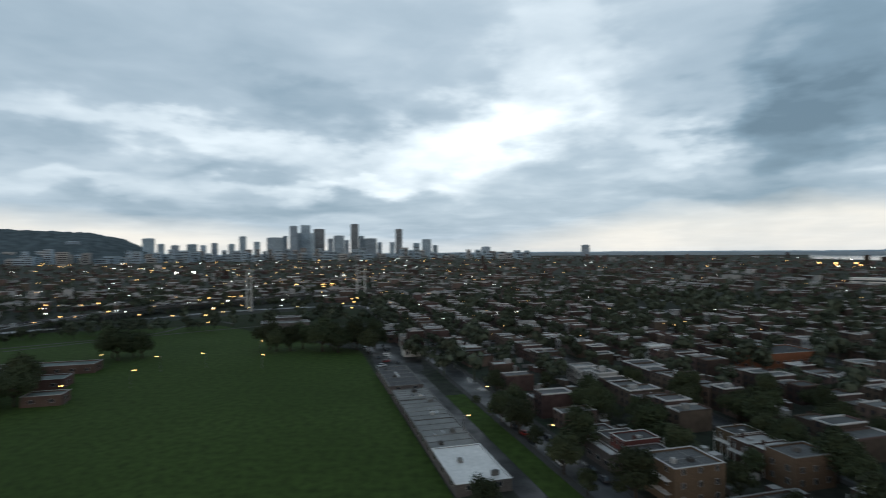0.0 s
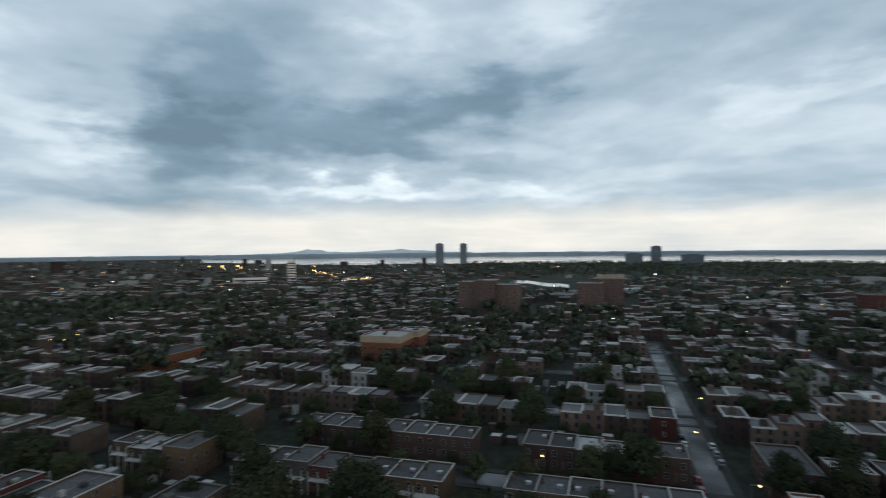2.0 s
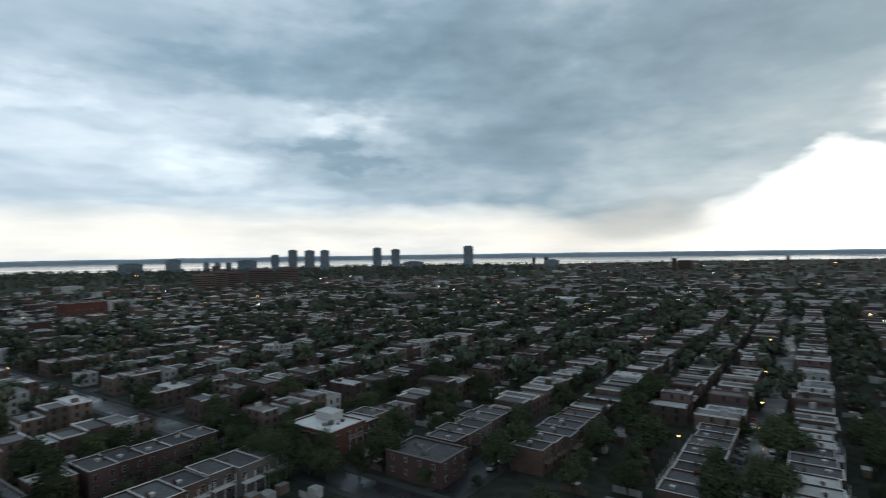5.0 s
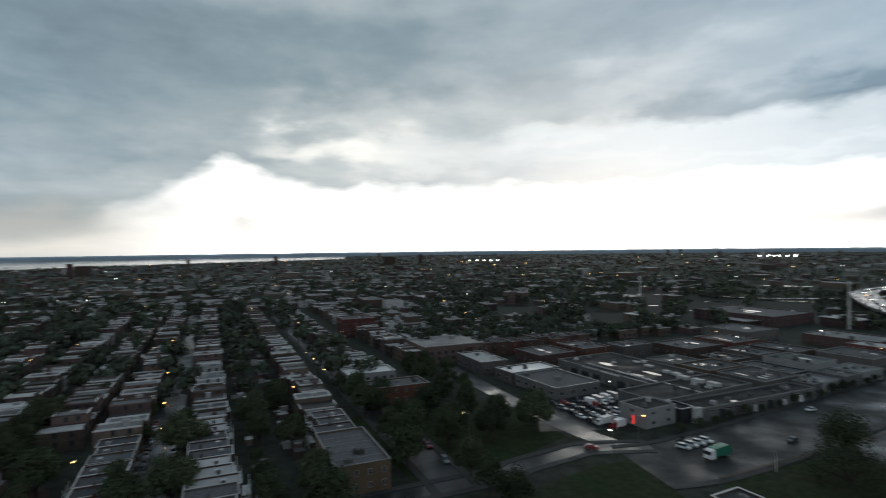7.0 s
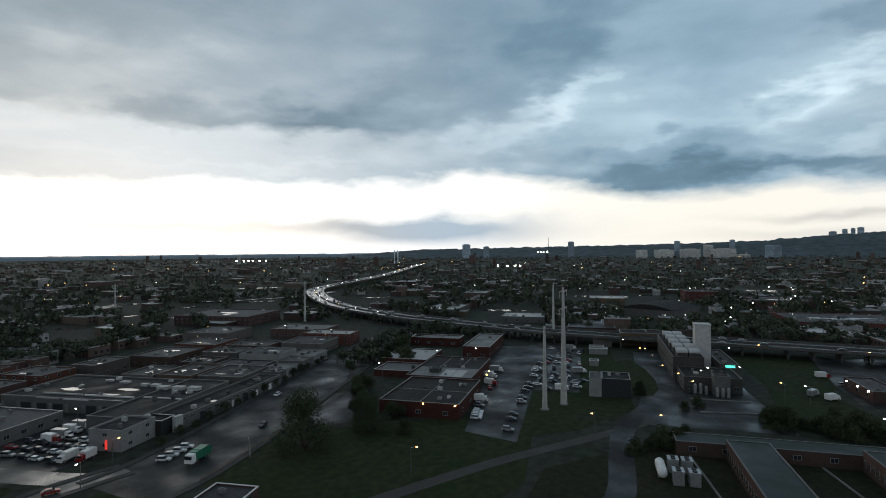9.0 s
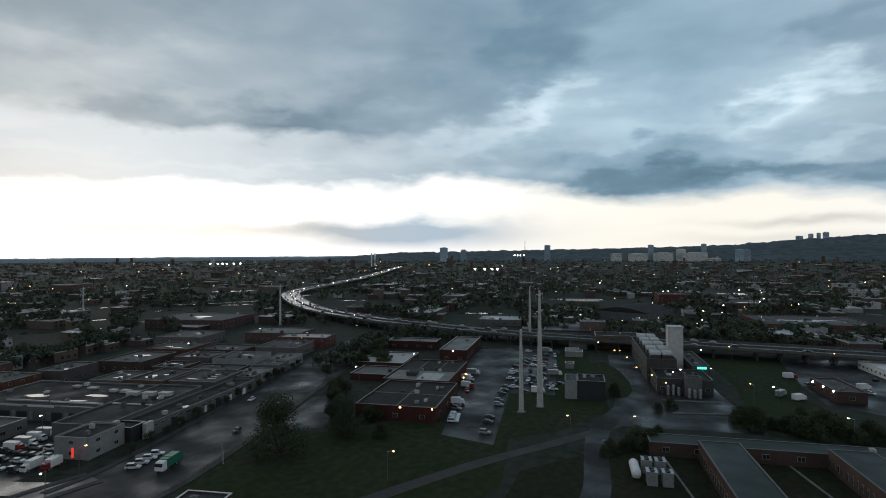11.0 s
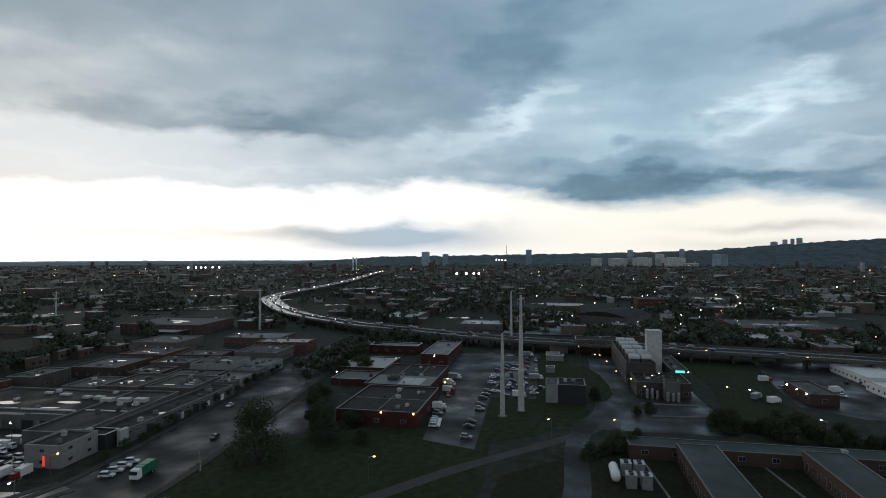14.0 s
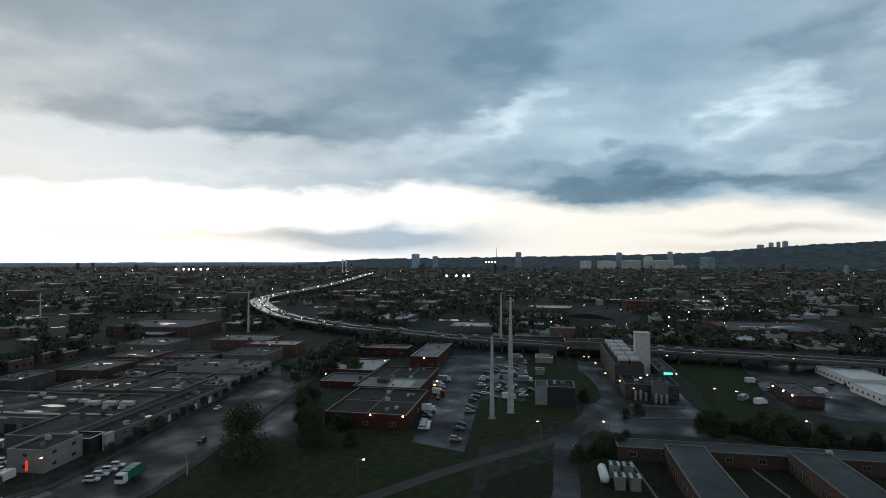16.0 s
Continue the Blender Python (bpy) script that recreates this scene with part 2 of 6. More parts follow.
def surface(name, colour, rough=0.8, metal=0.0, spread=0.25, grain=1.5, stain=0.08, bump=0.0, dark=0.55, rough_spread=0.0,
            per_object=0.0, per_island=0.0, alt=None, warm=True):
    """A matt or glossy surface with fine grain, broad stains and an own tint for each object or loose piece."""
    m, t, b = principled(name)
    if warm:
        colour = (colour[0] * 1.07, colour[1] * 0.99, colour[2] * 0.95)
    n, l = t.nodes, t.links
    geo = n.new("ShaderNodeNewGeometry")
    fine = n.new("ShaderNodeTexNoise")
    fine.inputs["Scale"].default_value, fine.inputs["Detail"].default_value = grain, 6
    l.new(geo.outputs["Position"], fine.inputs["Vector"])
    broad = n.new("ShaderNodeTexNoise")
    broad.inputs["Scale"].default_value, broad.inputs["Detail"].default_value = stain, 5
    l.new(geo.outputs["Position"], broad.inputs["Vector"])

    def mix(fac, a, c, mode):
        x = n.new("ShaderNodeMix")
        x.data_type, x.blend_type = "RGBA", mode
        for sock, s in ((x.inputs[0], fac), (x.inputs[6], a), (x.inputs[7], c)):
            if isinstance(s, float):
                sock.default_value = s
            elif isinstance(s, tuple):
                sock.default_value = (*s, 1)
            else:
                l.new(s, sock)
        return x.outputs[2]

    def scaled(sock, lo, hi):
        r = n.new("ShaderNodeMapRange")
        r.inputs["From Min"].default_value, r.inputs["From Max"].default_value = 0.3, 0.7
        r.inputs["To Min"].default_value, r.inputs["To Max"].default_value = lo, hi
        l.new(sock, r.inputs["Value"])
        return r.outputs[0]

    col = colour
    if alt:
        col = mix(scaled(broad.outputs[0], 0.0, 1.0), colour, alt, "MIX")
    grey = n.new("ShaderNodeCombineColor")
    v = scaled(fine.outputs[0], 1 - spread, 1 + spread)
    for i in range(3):
        l.new(v, grey.inputs[i])
    col = mix(1.0, col, grey.outputs[0], "MULTIPLY")
    col = mix(scaled(broad.outputs[0], 0.5, 0.0), col, tuple(c * dark for c in colour), "MIX")
    if per_object or per_island:
        hue = n.new("ShaderNodeHueSaturation")
        src = n.new("ShaderNodeObjectInfo").outputs["Random"] if per_object else geo.outputs["Random Per Island"]
        amount = per_object or per_island
        r = n.new("ShaderNodeMapRange")
        r.inputs["To Min"].default_value, r.inputs["To Max"].default_value = 1 - amount, 1 + amount
        l.new(src, r.inputs["Value"])
        l.new(r.outputs[0], hue.inputs["Value"])
        h = n.new("ShaderNodeMapRange")
        h.inputs["To Min"].default_value, h.inputs["To Max"].default_value = 0.5 - amount * 0.05, 0.5 + amount * 0.05
        wob = n.new("ShaderNodeMath")
        wob.operation = "PINGPONG"
        wob.inputs[1].default_value = 0.13
        l.new(src, wob.inputs[0])
        h.inputs["From Max"].default_value = 0.13
        l.new(wob.outputs[0], h.inputs["Value"])
        l.new(h.outputs[0], hue.inputs["Hue"])
        l.new(col, hue.inputs["Color"])
        col = hue.outputs[0]
    l.new(col, b.inputs["Base Color"])
    b.inputs["Metallic"].default_value = metal
    b.inputs["Specular IOR Level"].default_value = 0.12 if rough >= 0.78 else 0.5
    if rough_spread:
        l.new(scaled(broad.outputs[0], max(rough - rough_spread, 0.03), min(rough + rough_spread, 1.0)), b.inputs["Roughness"])
    else:
        b.inputs["Roughness"].default_value = rough
    if bump:
        bp = n.new("ShaderNodeBump")
        bp.inputs["Strength"].default_value, bp.inputs["Distance"].default_value = bump, 0.05
        l.new(fine.outputs[0], bp.inputs["Height"])
        l.new(bp.outputs[0], b.inputs["Normal"])
    return m


def glowing(name, colour, strength):
    m, t, b = principled(name)
    b.inputs["Base Color"].default_value = (*colour, 1)
    b.inputs["Emission Color"].default_value = (*colour, 1)
    b.inputs["Emission Strength"].default_value = strength
    return m


M = {
    "grass": surface("lawn_grass", (0.040, 0.066, 0.012), 1.0, grain=0.35, stain=0.02, spread=0.35, alt=(0.042, 0.066, 0.014), bump=0.3, warm=False),
    "rough_grass": surface("rough_grass", (0.022, 0.026, 0.012), 1.0, grain=0.5, stain=0.04, spread=0.4, alt=(0.027, 0.023, 0.014), bump=0.4),
    "city_ground": surface("yard_ground", (0.042, 0.043, 0.036), 0.9, grain=0.25, stain=0.03, spread=0.5, alt=(0.020, 0.028, 0.015)),
    # far ground lightened, so that distance haze sits in its colour
    "far_ground": surface("hazed_wooded_ground", (0.044, 0.047, 0.034), 0.95, grain=0.02, stain=0.003, spread=0.4, alt=(0.056, 0.058, 0.045)),
    "asphalt": surface("wet_asphalt", (0.020, 0.021, 0.023), 0.40, grain=2.0, stain=0.07, spread=0.35, rough_spread=0.26),
    "lot": surface("wet_parking_asphalt", (0.017, 0.016, 0.0155), 0.58, grain=1.2, stain=0.06, spread=0.45, rough_spread=0.34),
    "concrete": surface("concrete", (0.20, 0.20, 0.195), 0.8, grain=1.5, stain=0.15, spread=0.2),
    "pave": surface("concrete_pavement", (0.050, 0.049, 0.046), 0.8, grain=1.5, stain=0.15, spread=0.2, rough_spread=0.2),
    "brick": surface("brown_brick", (0.088, 0.058, 0.050), 0.9, grain=3.0, stain=0.2, per_object=0.28),
    "brick_red": surface("red_brick", (0.108, 0.046, 0.038), 0.9, grain=3.0, stain=0.2, per_object=0.25),
    "brick_buff": surface("buff_brick", (0.12, 0.085, 0.058), 0.9, grain=3.0, stain=0.2, per_object=0.15),
    "brick_grey": surface("grey_brick", (0.11, 0.10, 0.095), 0.9, grain=3.0, stain=0.2, per_object=0.25),
    "render_white": surface("pale_siding", (0.22, 0.22, 0.217), 0.7, grain=1.5, stain=0.3, spread=0.15, per_object=0.15),
    "roof": surface("tar_and_gravel_roof", (0.086, 0.087, 0.089), 0.8, grain=1.5, stain=0.22, spread=0.4, rough_spread=0.12, per_object=0.3),
    "roof_pale": surface("pale_roof_membrane", (0.36, 0.36, 0.35), 0.6, grain=0.8, stain=0.12, spread=0.15, per_object=0.15, rough_spread=0.2),
    "coping": surface("metal_coping", (0.42, 0.42, 0.415), 0.5, grain=3, stain=0.2, spread=0.15, per_object=0.35),
    "window": surface("window_glass", (0.030, 0.034, 0.040), 0.08, grain=0.5, stain=0.1, spread=0.2),
    "frame": surface("white_window_frame", (0.30, 0.30, 0.29), 0.6),
    "door": surface("painted_door", (0.10, 0.07, 0.06), 0.5, per_object=0.4),
    "iron": surface("black_iron", (0.05, 0.05, 0.052), 0.5, metal=0.2),
    "wood": surface("weathered_wood", (0.16, 0.12, 0.09), 0.85),
    "bark": surface("bark", (0.06, 0.05, 0.04), 0.95),
    "leaf": surface("foliage", (0.046, 0.058, 0.030), 0.85, grain=0.6, stain=0.05, spread=0.4, per_object=0.35),
    # far foliage, walls and flat roofs lightened: distance haze put into the colours
    "leaf_far": surface("hazed_foliage", (0.066, 0.080, 0.056), 0.95, grain=0.05, stain=0.006, spread=0.35, per_island=0.4),
    "far_wall": surface("hazed_house_walls", (0.104, 0.076, 0.066), 0.9, grain=0.5, stain=0.05, per_island=0.5),
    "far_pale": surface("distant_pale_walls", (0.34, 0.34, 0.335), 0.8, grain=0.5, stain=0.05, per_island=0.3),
    "far_roof": surface("hazed_flat_roofs", (0.100, 0.100, 0.100), 0.66, grain=0.5, stain=0.06, per_island=0.6, rough_spread=0.26),
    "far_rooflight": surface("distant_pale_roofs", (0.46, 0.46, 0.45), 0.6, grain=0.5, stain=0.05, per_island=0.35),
    "metal": surface("galvanised_metal", (0.42, 0.43, 0.44), 0.4, metal=0.6),
    "pole_paint": surface("grey_painted_steel", (0.44, 0.44, 0.42), 0.5, stain=0.3),
    "white": surface("white_paint", (0.72, 0.72, 0.71), 0.45, spread=0.1),
    "warehouse": surface("warehouse_render", (0.122, 0.120, 0.116), 0.8, stain=0.12, per_object=0.15),
    "warehouse_roof": surface("black_membrane_roof", (0.026, 0.026, 0.026), 0.78, grain=0.6, stain=0.12, spread=0.4, rough_spread=0.2, per_object=0.2),
    "seam": surface("weathered_metal_coping", (0.17, 0.17, 0.165), 0.7, grain=2, stain=0.3, spread=0.3, per_object=0.3),
    "skylight": surface("dull_white_skylight", (0.42, 0.42, 0.41), 0.6, grain=2, stain=0.3, spread=0.2),
    "works_roof": surface("dark_works_roof", (0.030, 0.029, 0.028), 0.8, grain=0.6, stain=0.1, spread=0.4, rough_spread=0.1),
    "metal_roof": surface("dull_metal_roof", (0.135, 0.138, 0.132), 0.65, grain=0.8, stain=0.12, spread=0.25, rough_spread=0.2, per_object=0.2),
    "roof_white": surface("white_roof_membrane", (0.62, 0.62, 0.61), 0.5, grain=0.8, stain=0.12, spread=0.12, rough_spread=0.2),
    "dark_cladding": surface("dark_grey_cladding", (0.045, 0.042, 0.040), 0.75, grain=1.0, stain=0.2, spread=0.3),
    "barrier": surface("weathered_barrier_concrete", (0.10, 0.098, 0.092), 0.85, grain=1.0, stain=0.1, spread=0.3),
    "redwall": surface("red_painted_wall", (0.062, 0.024, 0.020), 0.8, stain=0.2),
    "black": surface("black_cladding", (0.018, 0.018, 0.019), 0.7),
    "teal_roof": surface("pale_teal_roof", (0.075, 0.105, 0.095), 0.7, grain=0.8, stain=0.1, rough_spread=0.15),
    "green_roof": surface("green_metal_roof", (0.017, 0.030, 0.026), 0.75, grain=0.8, stain=0.1, rough_spread=0.15),
    "water": surface("river_water", (0.10, 0.12, 0.13), 0.10, grain=0.05, stain=0.004, spread=0.2, rough_spread=0.06, warm=False),
    # hill foliage paled and blued: the haze before it is in the colour
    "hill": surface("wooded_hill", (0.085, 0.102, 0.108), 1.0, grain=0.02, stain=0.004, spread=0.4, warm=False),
    # haze over the horizon hills and plain is put into these pale blues
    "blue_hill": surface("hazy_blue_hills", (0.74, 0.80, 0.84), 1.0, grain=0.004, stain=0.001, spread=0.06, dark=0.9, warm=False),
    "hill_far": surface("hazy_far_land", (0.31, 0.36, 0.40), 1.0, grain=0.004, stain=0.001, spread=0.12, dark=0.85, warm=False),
    # grey tower concrete paled to blue-grey, distance haze put into the colour
    "tower_grey": surface("hazed_grey_tower_concrete", (0.40, 0.47, 0.53), 0.7, grain=0.1, stain=0.02, per_object=0.3, warm=False),
    "tower_dark": surface("hazy_brown_tower_concrete", (0.150, 0.165, 0.180), 0.8, grain=0.1, stain=0.02, per_object=0.25, warm=False),
    "tower_glass": surface("tower_glass", (0.06, 0.08, 0.10), 0.15, grain=0.1, stain=0.02),
    "apt_brick": surface("orange_brick", (0.185, 0.072, 0.044), 0.85, grain=0.6, stain=0.08, per_object=0.15),
    "apt_rose": surface("rose_brick", (0.140, 0.098, 0.085), 0.85, grain=0.6, stain=0.08, per_object=0.15),
    "stack_panel": surface("pale_stack_panels", (0.46, 0.46, 0.45), 0.6, grain=0.6, stain=0.1, spread=0.15),
    "steam": surface("white_steam", (0.86, 0.87, 0.88), 1.0, grain=0.2, stain=0.05, spread=0.1, dark=0.9, warm=False),
    "cream": surface("cream_cladding", (0.34, 0.29, 0.21), 0.75, grain=0.8, stain=0.15),
    "amber": glowing("sodium_lamp", (1.0, 0.50, 0.13), 9.0),
    "lamp_white": glowing("white_lamp", (1.0, 0.93, 0.80), 12.0),
    "red_light": glowing("red_signal", (1.0, 0.06, 0.04), 0.6),
    "green_light": glowing("green_sign", (0.10, 0.85, 0.65), 1.6),
    "deck": surface("wet_motorway_asphalt", (0.035, 0.036, 0.038), 0.26, grain=0.8, stain=0.04, spread=0.2, rough_spread=0.1),
    # far tower windows lightened by haze put into the colour
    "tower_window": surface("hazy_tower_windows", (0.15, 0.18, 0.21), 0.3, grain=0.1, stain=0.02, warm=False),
    "lamp_post": surface("dark_lamp_post", (0.10, 0.10, 0.10), 0.5),
    "puddle": surface("standing_water", (0.03, 0.03, 0.032), 0.08, grain=0.3, stain=0.1),
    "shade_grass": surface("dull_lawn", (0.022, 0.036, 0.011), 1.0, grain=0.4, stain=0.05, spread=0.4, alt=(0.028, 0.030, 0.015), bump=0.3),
    "hospital": surface("pale_hospital_panels", (0.72, 0.70, 0.65), 0.8, grain=0.1, stain=0.02),
    "dull_coping": surface("dull_lead_coping", (0.10, 0.095, 0.088), 0.6),
    "gallery": surface("white_gallery_paint", (0.52, 0.52, 0.51), 0.7, per_object=0.3),
    "rubber": surface("tyre_rubber", (0.02, 0.02, 0.02), 0.8),
    "car_white": surface("white_car_paint", (0.62, 0.63, 0.64), 0.3, spread=0.05),
    "car_dark": surface("dark_car_paint", (0.035, 0.037, 0.042), 0.25, spread=0.1, per_object=0.5),
    "car_red": surface("red_car_paint", (0.25, 0.02, 0.018), 0.3, spread=0.1),
    "car_silver": surface("silver_car_paint", (0.33, 0.34, 0.35), 0.3, metal=0.4, spread=0.05),
    "truck_green": surface("green_truck_body", (0.02, 0.17, 0.10), 0.4, spread=0.15),
}

for key, level in (("asphalt", 0.5), ("lot", 0.28), ("pave", 0.2)):
    M[key].node_tree.nodes["Principled BSDF"].inputs["Specular IOR Level"].default_value = level

# ---- mesh helpers ----
class Bag:
    """Collects faces of one mesh; each face has a material slot."""

    def __init__(self):
        self.v, self.f, self.m = [], [], []

    def face(self, points, mat=0):
        k = len(self.v)
        self.v.extend(points)
        self.f.append(tuple(range(k, k + len(points))))
        self.m.append(mat)

    def solid(self, points, faces, mat=0):
        k = len(self.v)
        self.v.extend(points)
        for i, f in enumerate(faces):
            self.f.append(tuple(k + j for j in f))
            self.m.append(mat[i] if isinstance(mat, (list, tuple)) else mat)

    def box(self, x0, y0, z0, x1, y1, z1, mat=0, top=None):
        t = mat if top is None else top
        self.solid([(x0, y0, z0), (x1, y0, z0), (x1, y1, z0), (x0, y1, z0), (x0, y0, z1), (x1, y0, z1), (x1, y1, z1), (x0, y1, z1)],
                   [(0, 3, 2, 1), (4, 5, 6, 7), (0, 1, 5, 4), (1, 2, 6, 5), (2, 3, 7, 6), (3, 0, 4, 7)], [mat, t, mat, mat, mat, mat])

    def tube(self, a, b, ra, rb, sides=8, mat=0, caps=True):
        a, b = Vector(a), Vector(b)
        d = (b - a).normalized()
        s = d.orthogonal().normalized()
        w = d.cross(s)
        k = len(self.v)
        for c, r in ((a, ra), (b, rb)):
            for i in range(sides):
                q = 2 * math.pi * i / sides
                self.v.append(tuple(c + s * (r * math.cos(q)) + w * (r * math.sin(q))))
        for i in range(sides):
            j = (i + 1) % sides
            self.f.append((k + i, k + j, k + sides + j, k + sides + i))
            self.m.append(mat)
        if caps:
            self.f.append(tuple(k + i for i in reversed(range(sides))))
            self.f.append(tuple(k + sides + i for i in range(sides)))
            self.m.extend((mat, mat))

    def ball(self, c, r, mat=0, squash=1.0, rings=4, sides=8):
        k = len(self.v)
        for i in range(1, rings):
            p = math.pi * i / rings
            for j in range(sides):
                q = 2 * math.pi * j / sides
                self.v.append((c[0] + r * math.sin(p) * math.cos(q), c[1] + r * math.sin(p) * math.sin(q), c[2] + r * squash * math.cos(p)))
        n = len(self.v)
        self.v.extend([(c[0], c[1], c[2] + r * squash), (c[0], c[1], c[2] - r * squash)])
        for j in range(sides):
            j2 = (j + 1) % sides
            self.f.append((n, k + j, k + j2))
            self.m.append(mat)
            for i in range(rings - 2):
                a = k + i * sides
                self.f.append((a + j, a + sides + j, a + sides + j2, a + j2))
                self.m.append(mat)
            a = k + (rings - 2) * sides
            self.f.append((n + 1, a + j2, a + j))
            self.m.append(mat)

    def mesh(self, name, mats):
        me = bpy.data.meshes.new(name)
        me.from_pydata([tuple(p) for p in self.v], [], self.f)
        for m in (mats if isinstance(mats, (list, tuple)) else [mats]):
            me.materials.append(m)
        if max(self.m, default=0) > 0:
            me.polygons.foreach_set("material_index", np.array(self.m, dtype=np.int32))
        me.update()
        return me


def thing(name, label, category, m=None, group="", kind=""):
    ob = tagged(new(name), label, category, group, kind)
    ob.empty_display_size = 0.5
    if m is not None:
        ob.matrix_basis = m
    return ob


def part(name, bag, mats, parent, label=""):
    ob = new(name, bag.mesh(name, mats))
    ob.parent = parent
    return tagged(ob, label)


def single(name, bag, mats, label, category, kind="", group="", m=None):
    ob = tagged(new(name, bag.mesh(name, mats)), label, category, group, kind)
    if m is not None:
        ob.matrix_basis = m
    return ob


GRID = 15.0
CG, SG = math.cos(radians(GRID)), math.sin(radians(GRID))


def world_of(v, u):
    """The street grid: v runs across the avenues, u along them."""
    return v * CG - u * SG, v * SG + u * CG


def grid_of(x, y):
    return x * CG + y * SG, -x * SG + y * CG


def at_grid(v, u, z=0.0, turn=0.0):
    x, y = world_of(v, u)
    return pose(x, y, z, 0, 0, GRID + turn)


def polar(az, dist):
    """A place at a compass bearing (clockwise from +y) and distance from the middle."""
    return dist * math.sin(radians(az)), dist * math.cos(radians(az))


def strip(bag, points, width, z, mat=0, thick=0.0):
    """A ribbon of road along a centre line."""
    pts = [Vector((p[0], p[1])) for p in points]
    left, right = [], []
    for i, p in enumerate(pts):
        d = (pts[min(i + 1, len(pts) - 1)] - pts[max(i - 1, 0)]).normalized()
        n = Vector((-d.y, d.x)) * width / 2
        zz = z[i] if isinstance(z, (list, tuple)) else z
        left.append((p.x + n.x, p.y + n.y, zz))
        right.append((p.x - n.x, p.y - n.y, zz))
    for i in range(len(pts) - 1):
        bag.face([right[i], right[i + 1], left[i + 1], left[i]], mat)
        if thick:
            for s, flip in ((left, False), (right, True)):
                a, b = s[i], s[i + 1]
                q = [a, b, (b[0], b[1], b[2] - thick), (a[0], a[1], a[2] - thick)]
                bag.face(q[::-1] if not flip else q, mat)
            a, b, c, d = left[i], left[i + 1], right[i + 1], right[i]
            bag.face([(p[0], p[1], p[2] - thick) for p in (a, b, c, d)], mat)
    return left, right


def smooth_line(points, steps=6):
    """Catmull-Rom through a few points."""
    out = []
    n = len(points)
    for i in range(n - 1):
        p0, p1, p2, p3 = (np.array(points[max(0, min(n - 1, i + k))], float) for k in (-1, 0, 1, 2))
        for j in range(steps):
            t = j / steps
            out.append(tuple(0.5 * (2 * p1 + (p2 - p0) * t + (2 * p0 - 5 * p1 + 4 * p2 - p3) * t * t + (3 * p1 - p0 - 3 * p2 + p3) * t ** 3)))
    out.append(tuple(points[-1]))
    return out

# ---- land, water, hills ----
b = Bag()
rings = [0, 60, 120, 200, 320, 500, 800, 1300, 2000, 3000, 4000, 4950]
for i in range(len(rings) - 1):
    for a in range(0, 360, 6):
        q = [polar(a, rings[i]), polar(a, rings[i + 1]), polar(a + 6, rings[i + 1]), polar(a + 6, rings[i])]
        pts = [(x, y, 0.0) for x, y in q]
        b.face((pts if rings[i] else pts[:1] + pts[1:3])[::-1], 0 if rings[i] < 700 else 1)
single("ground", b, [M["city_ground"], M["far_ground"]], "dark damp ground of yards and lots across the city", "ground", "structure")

# the river beyond the last houses
b = Bag()
shore = lambda a: 2420 + 350 * noise.noise((a * 0.05, 1.7, 0)) + 120 * noise.noise((a * 0.4, 4.2, 0)) + (900 if a > 150 else 0) * (a - 150) / 26 \
    + max(0, 46 - a) * 70
for a in range(34, 178):
    q = [polar(a, shore(a)), polar(a, 4900), polar(a + 1, 4900), polar(a + 1, shore(a + 1))]
    b.face([(x, y, 0.3) for x, y in q][::-1])
for a in range(65, 71):
    near_edge = lambda k: 985 - 26 * (k - 65) + 14 * math.sin(k * 1.9)
    q = [polar(a, near_edge(a)), polar(a, near_edge(a) + 85), polar(a + 1, near_edge(a + 1) + 85), polar(a + 1, near_edge(a + 1))]
    b.face([(x, y, 0.3) for x, y in q][::-1])
single("river", b, M["water"], "broad pale river reflecting the sky", "river", "structure")

# the far shore and plain up to the horizon, haze put into their colour
b = Bag()
def far_top(a):
    z = 31 + 4 * noise.noise((a * 0.3, 0, 0)) + 2.5 * noise.noise((a * 2.1, 5, 0))
    return z
steps = [-60 + 0.5 * i for i in range(721)]
for a, c in zip(steps[:-1], steps[1:]):
    pa, pb, qa, qb = polar(a, 4800), polar(c, 4800), polar(a, 4940), polar(c, 4940)
    za, zb = far_top(a), far_top(c)
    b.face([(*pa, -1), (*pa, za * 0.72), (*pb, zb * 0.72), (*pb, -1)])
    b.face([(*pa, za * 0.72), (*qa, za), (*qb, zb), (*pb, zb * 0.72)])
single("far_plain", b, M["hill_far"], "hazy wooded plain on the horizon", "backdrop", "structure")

# low hills far beyond the river, their blue is haze in the colour
b = Bag()
for k in range(220):
    a, c = 39 + 0.1 * k, 39.1 + 0.1 * k
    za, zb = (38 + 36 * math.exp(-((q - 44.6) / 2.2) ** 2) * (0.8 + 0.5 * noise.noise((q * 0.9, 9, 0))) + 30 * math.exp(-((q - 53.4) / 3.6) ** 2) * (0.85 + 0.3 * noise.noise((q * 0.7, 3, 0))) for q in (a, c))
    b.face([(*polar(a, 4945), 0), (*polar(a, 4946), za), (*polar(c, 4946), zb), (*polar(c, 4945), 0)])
single("blue_hills", b, M["blue_hill"], "low hills on the horizon, haze in their pale blue colour", "hill", "structure")

# the long wooded hill beside downtown
b = Bag()
HILL = [(228, -0.75), (233, -0.3), (237, 0.0), (245, 0.10), (252, 0.20), (259, 0.30), (266, 0.44), (270, 0.58), (273, 0.82), (275, 1.0), (277, 1.10), (280, 1.28), (284, 1.5), (296, 2.6), (308, 3.0), (321, 1.95), (327, 1.75), (329.5, 1.2), (331, 0.5), (333, -0.6)]
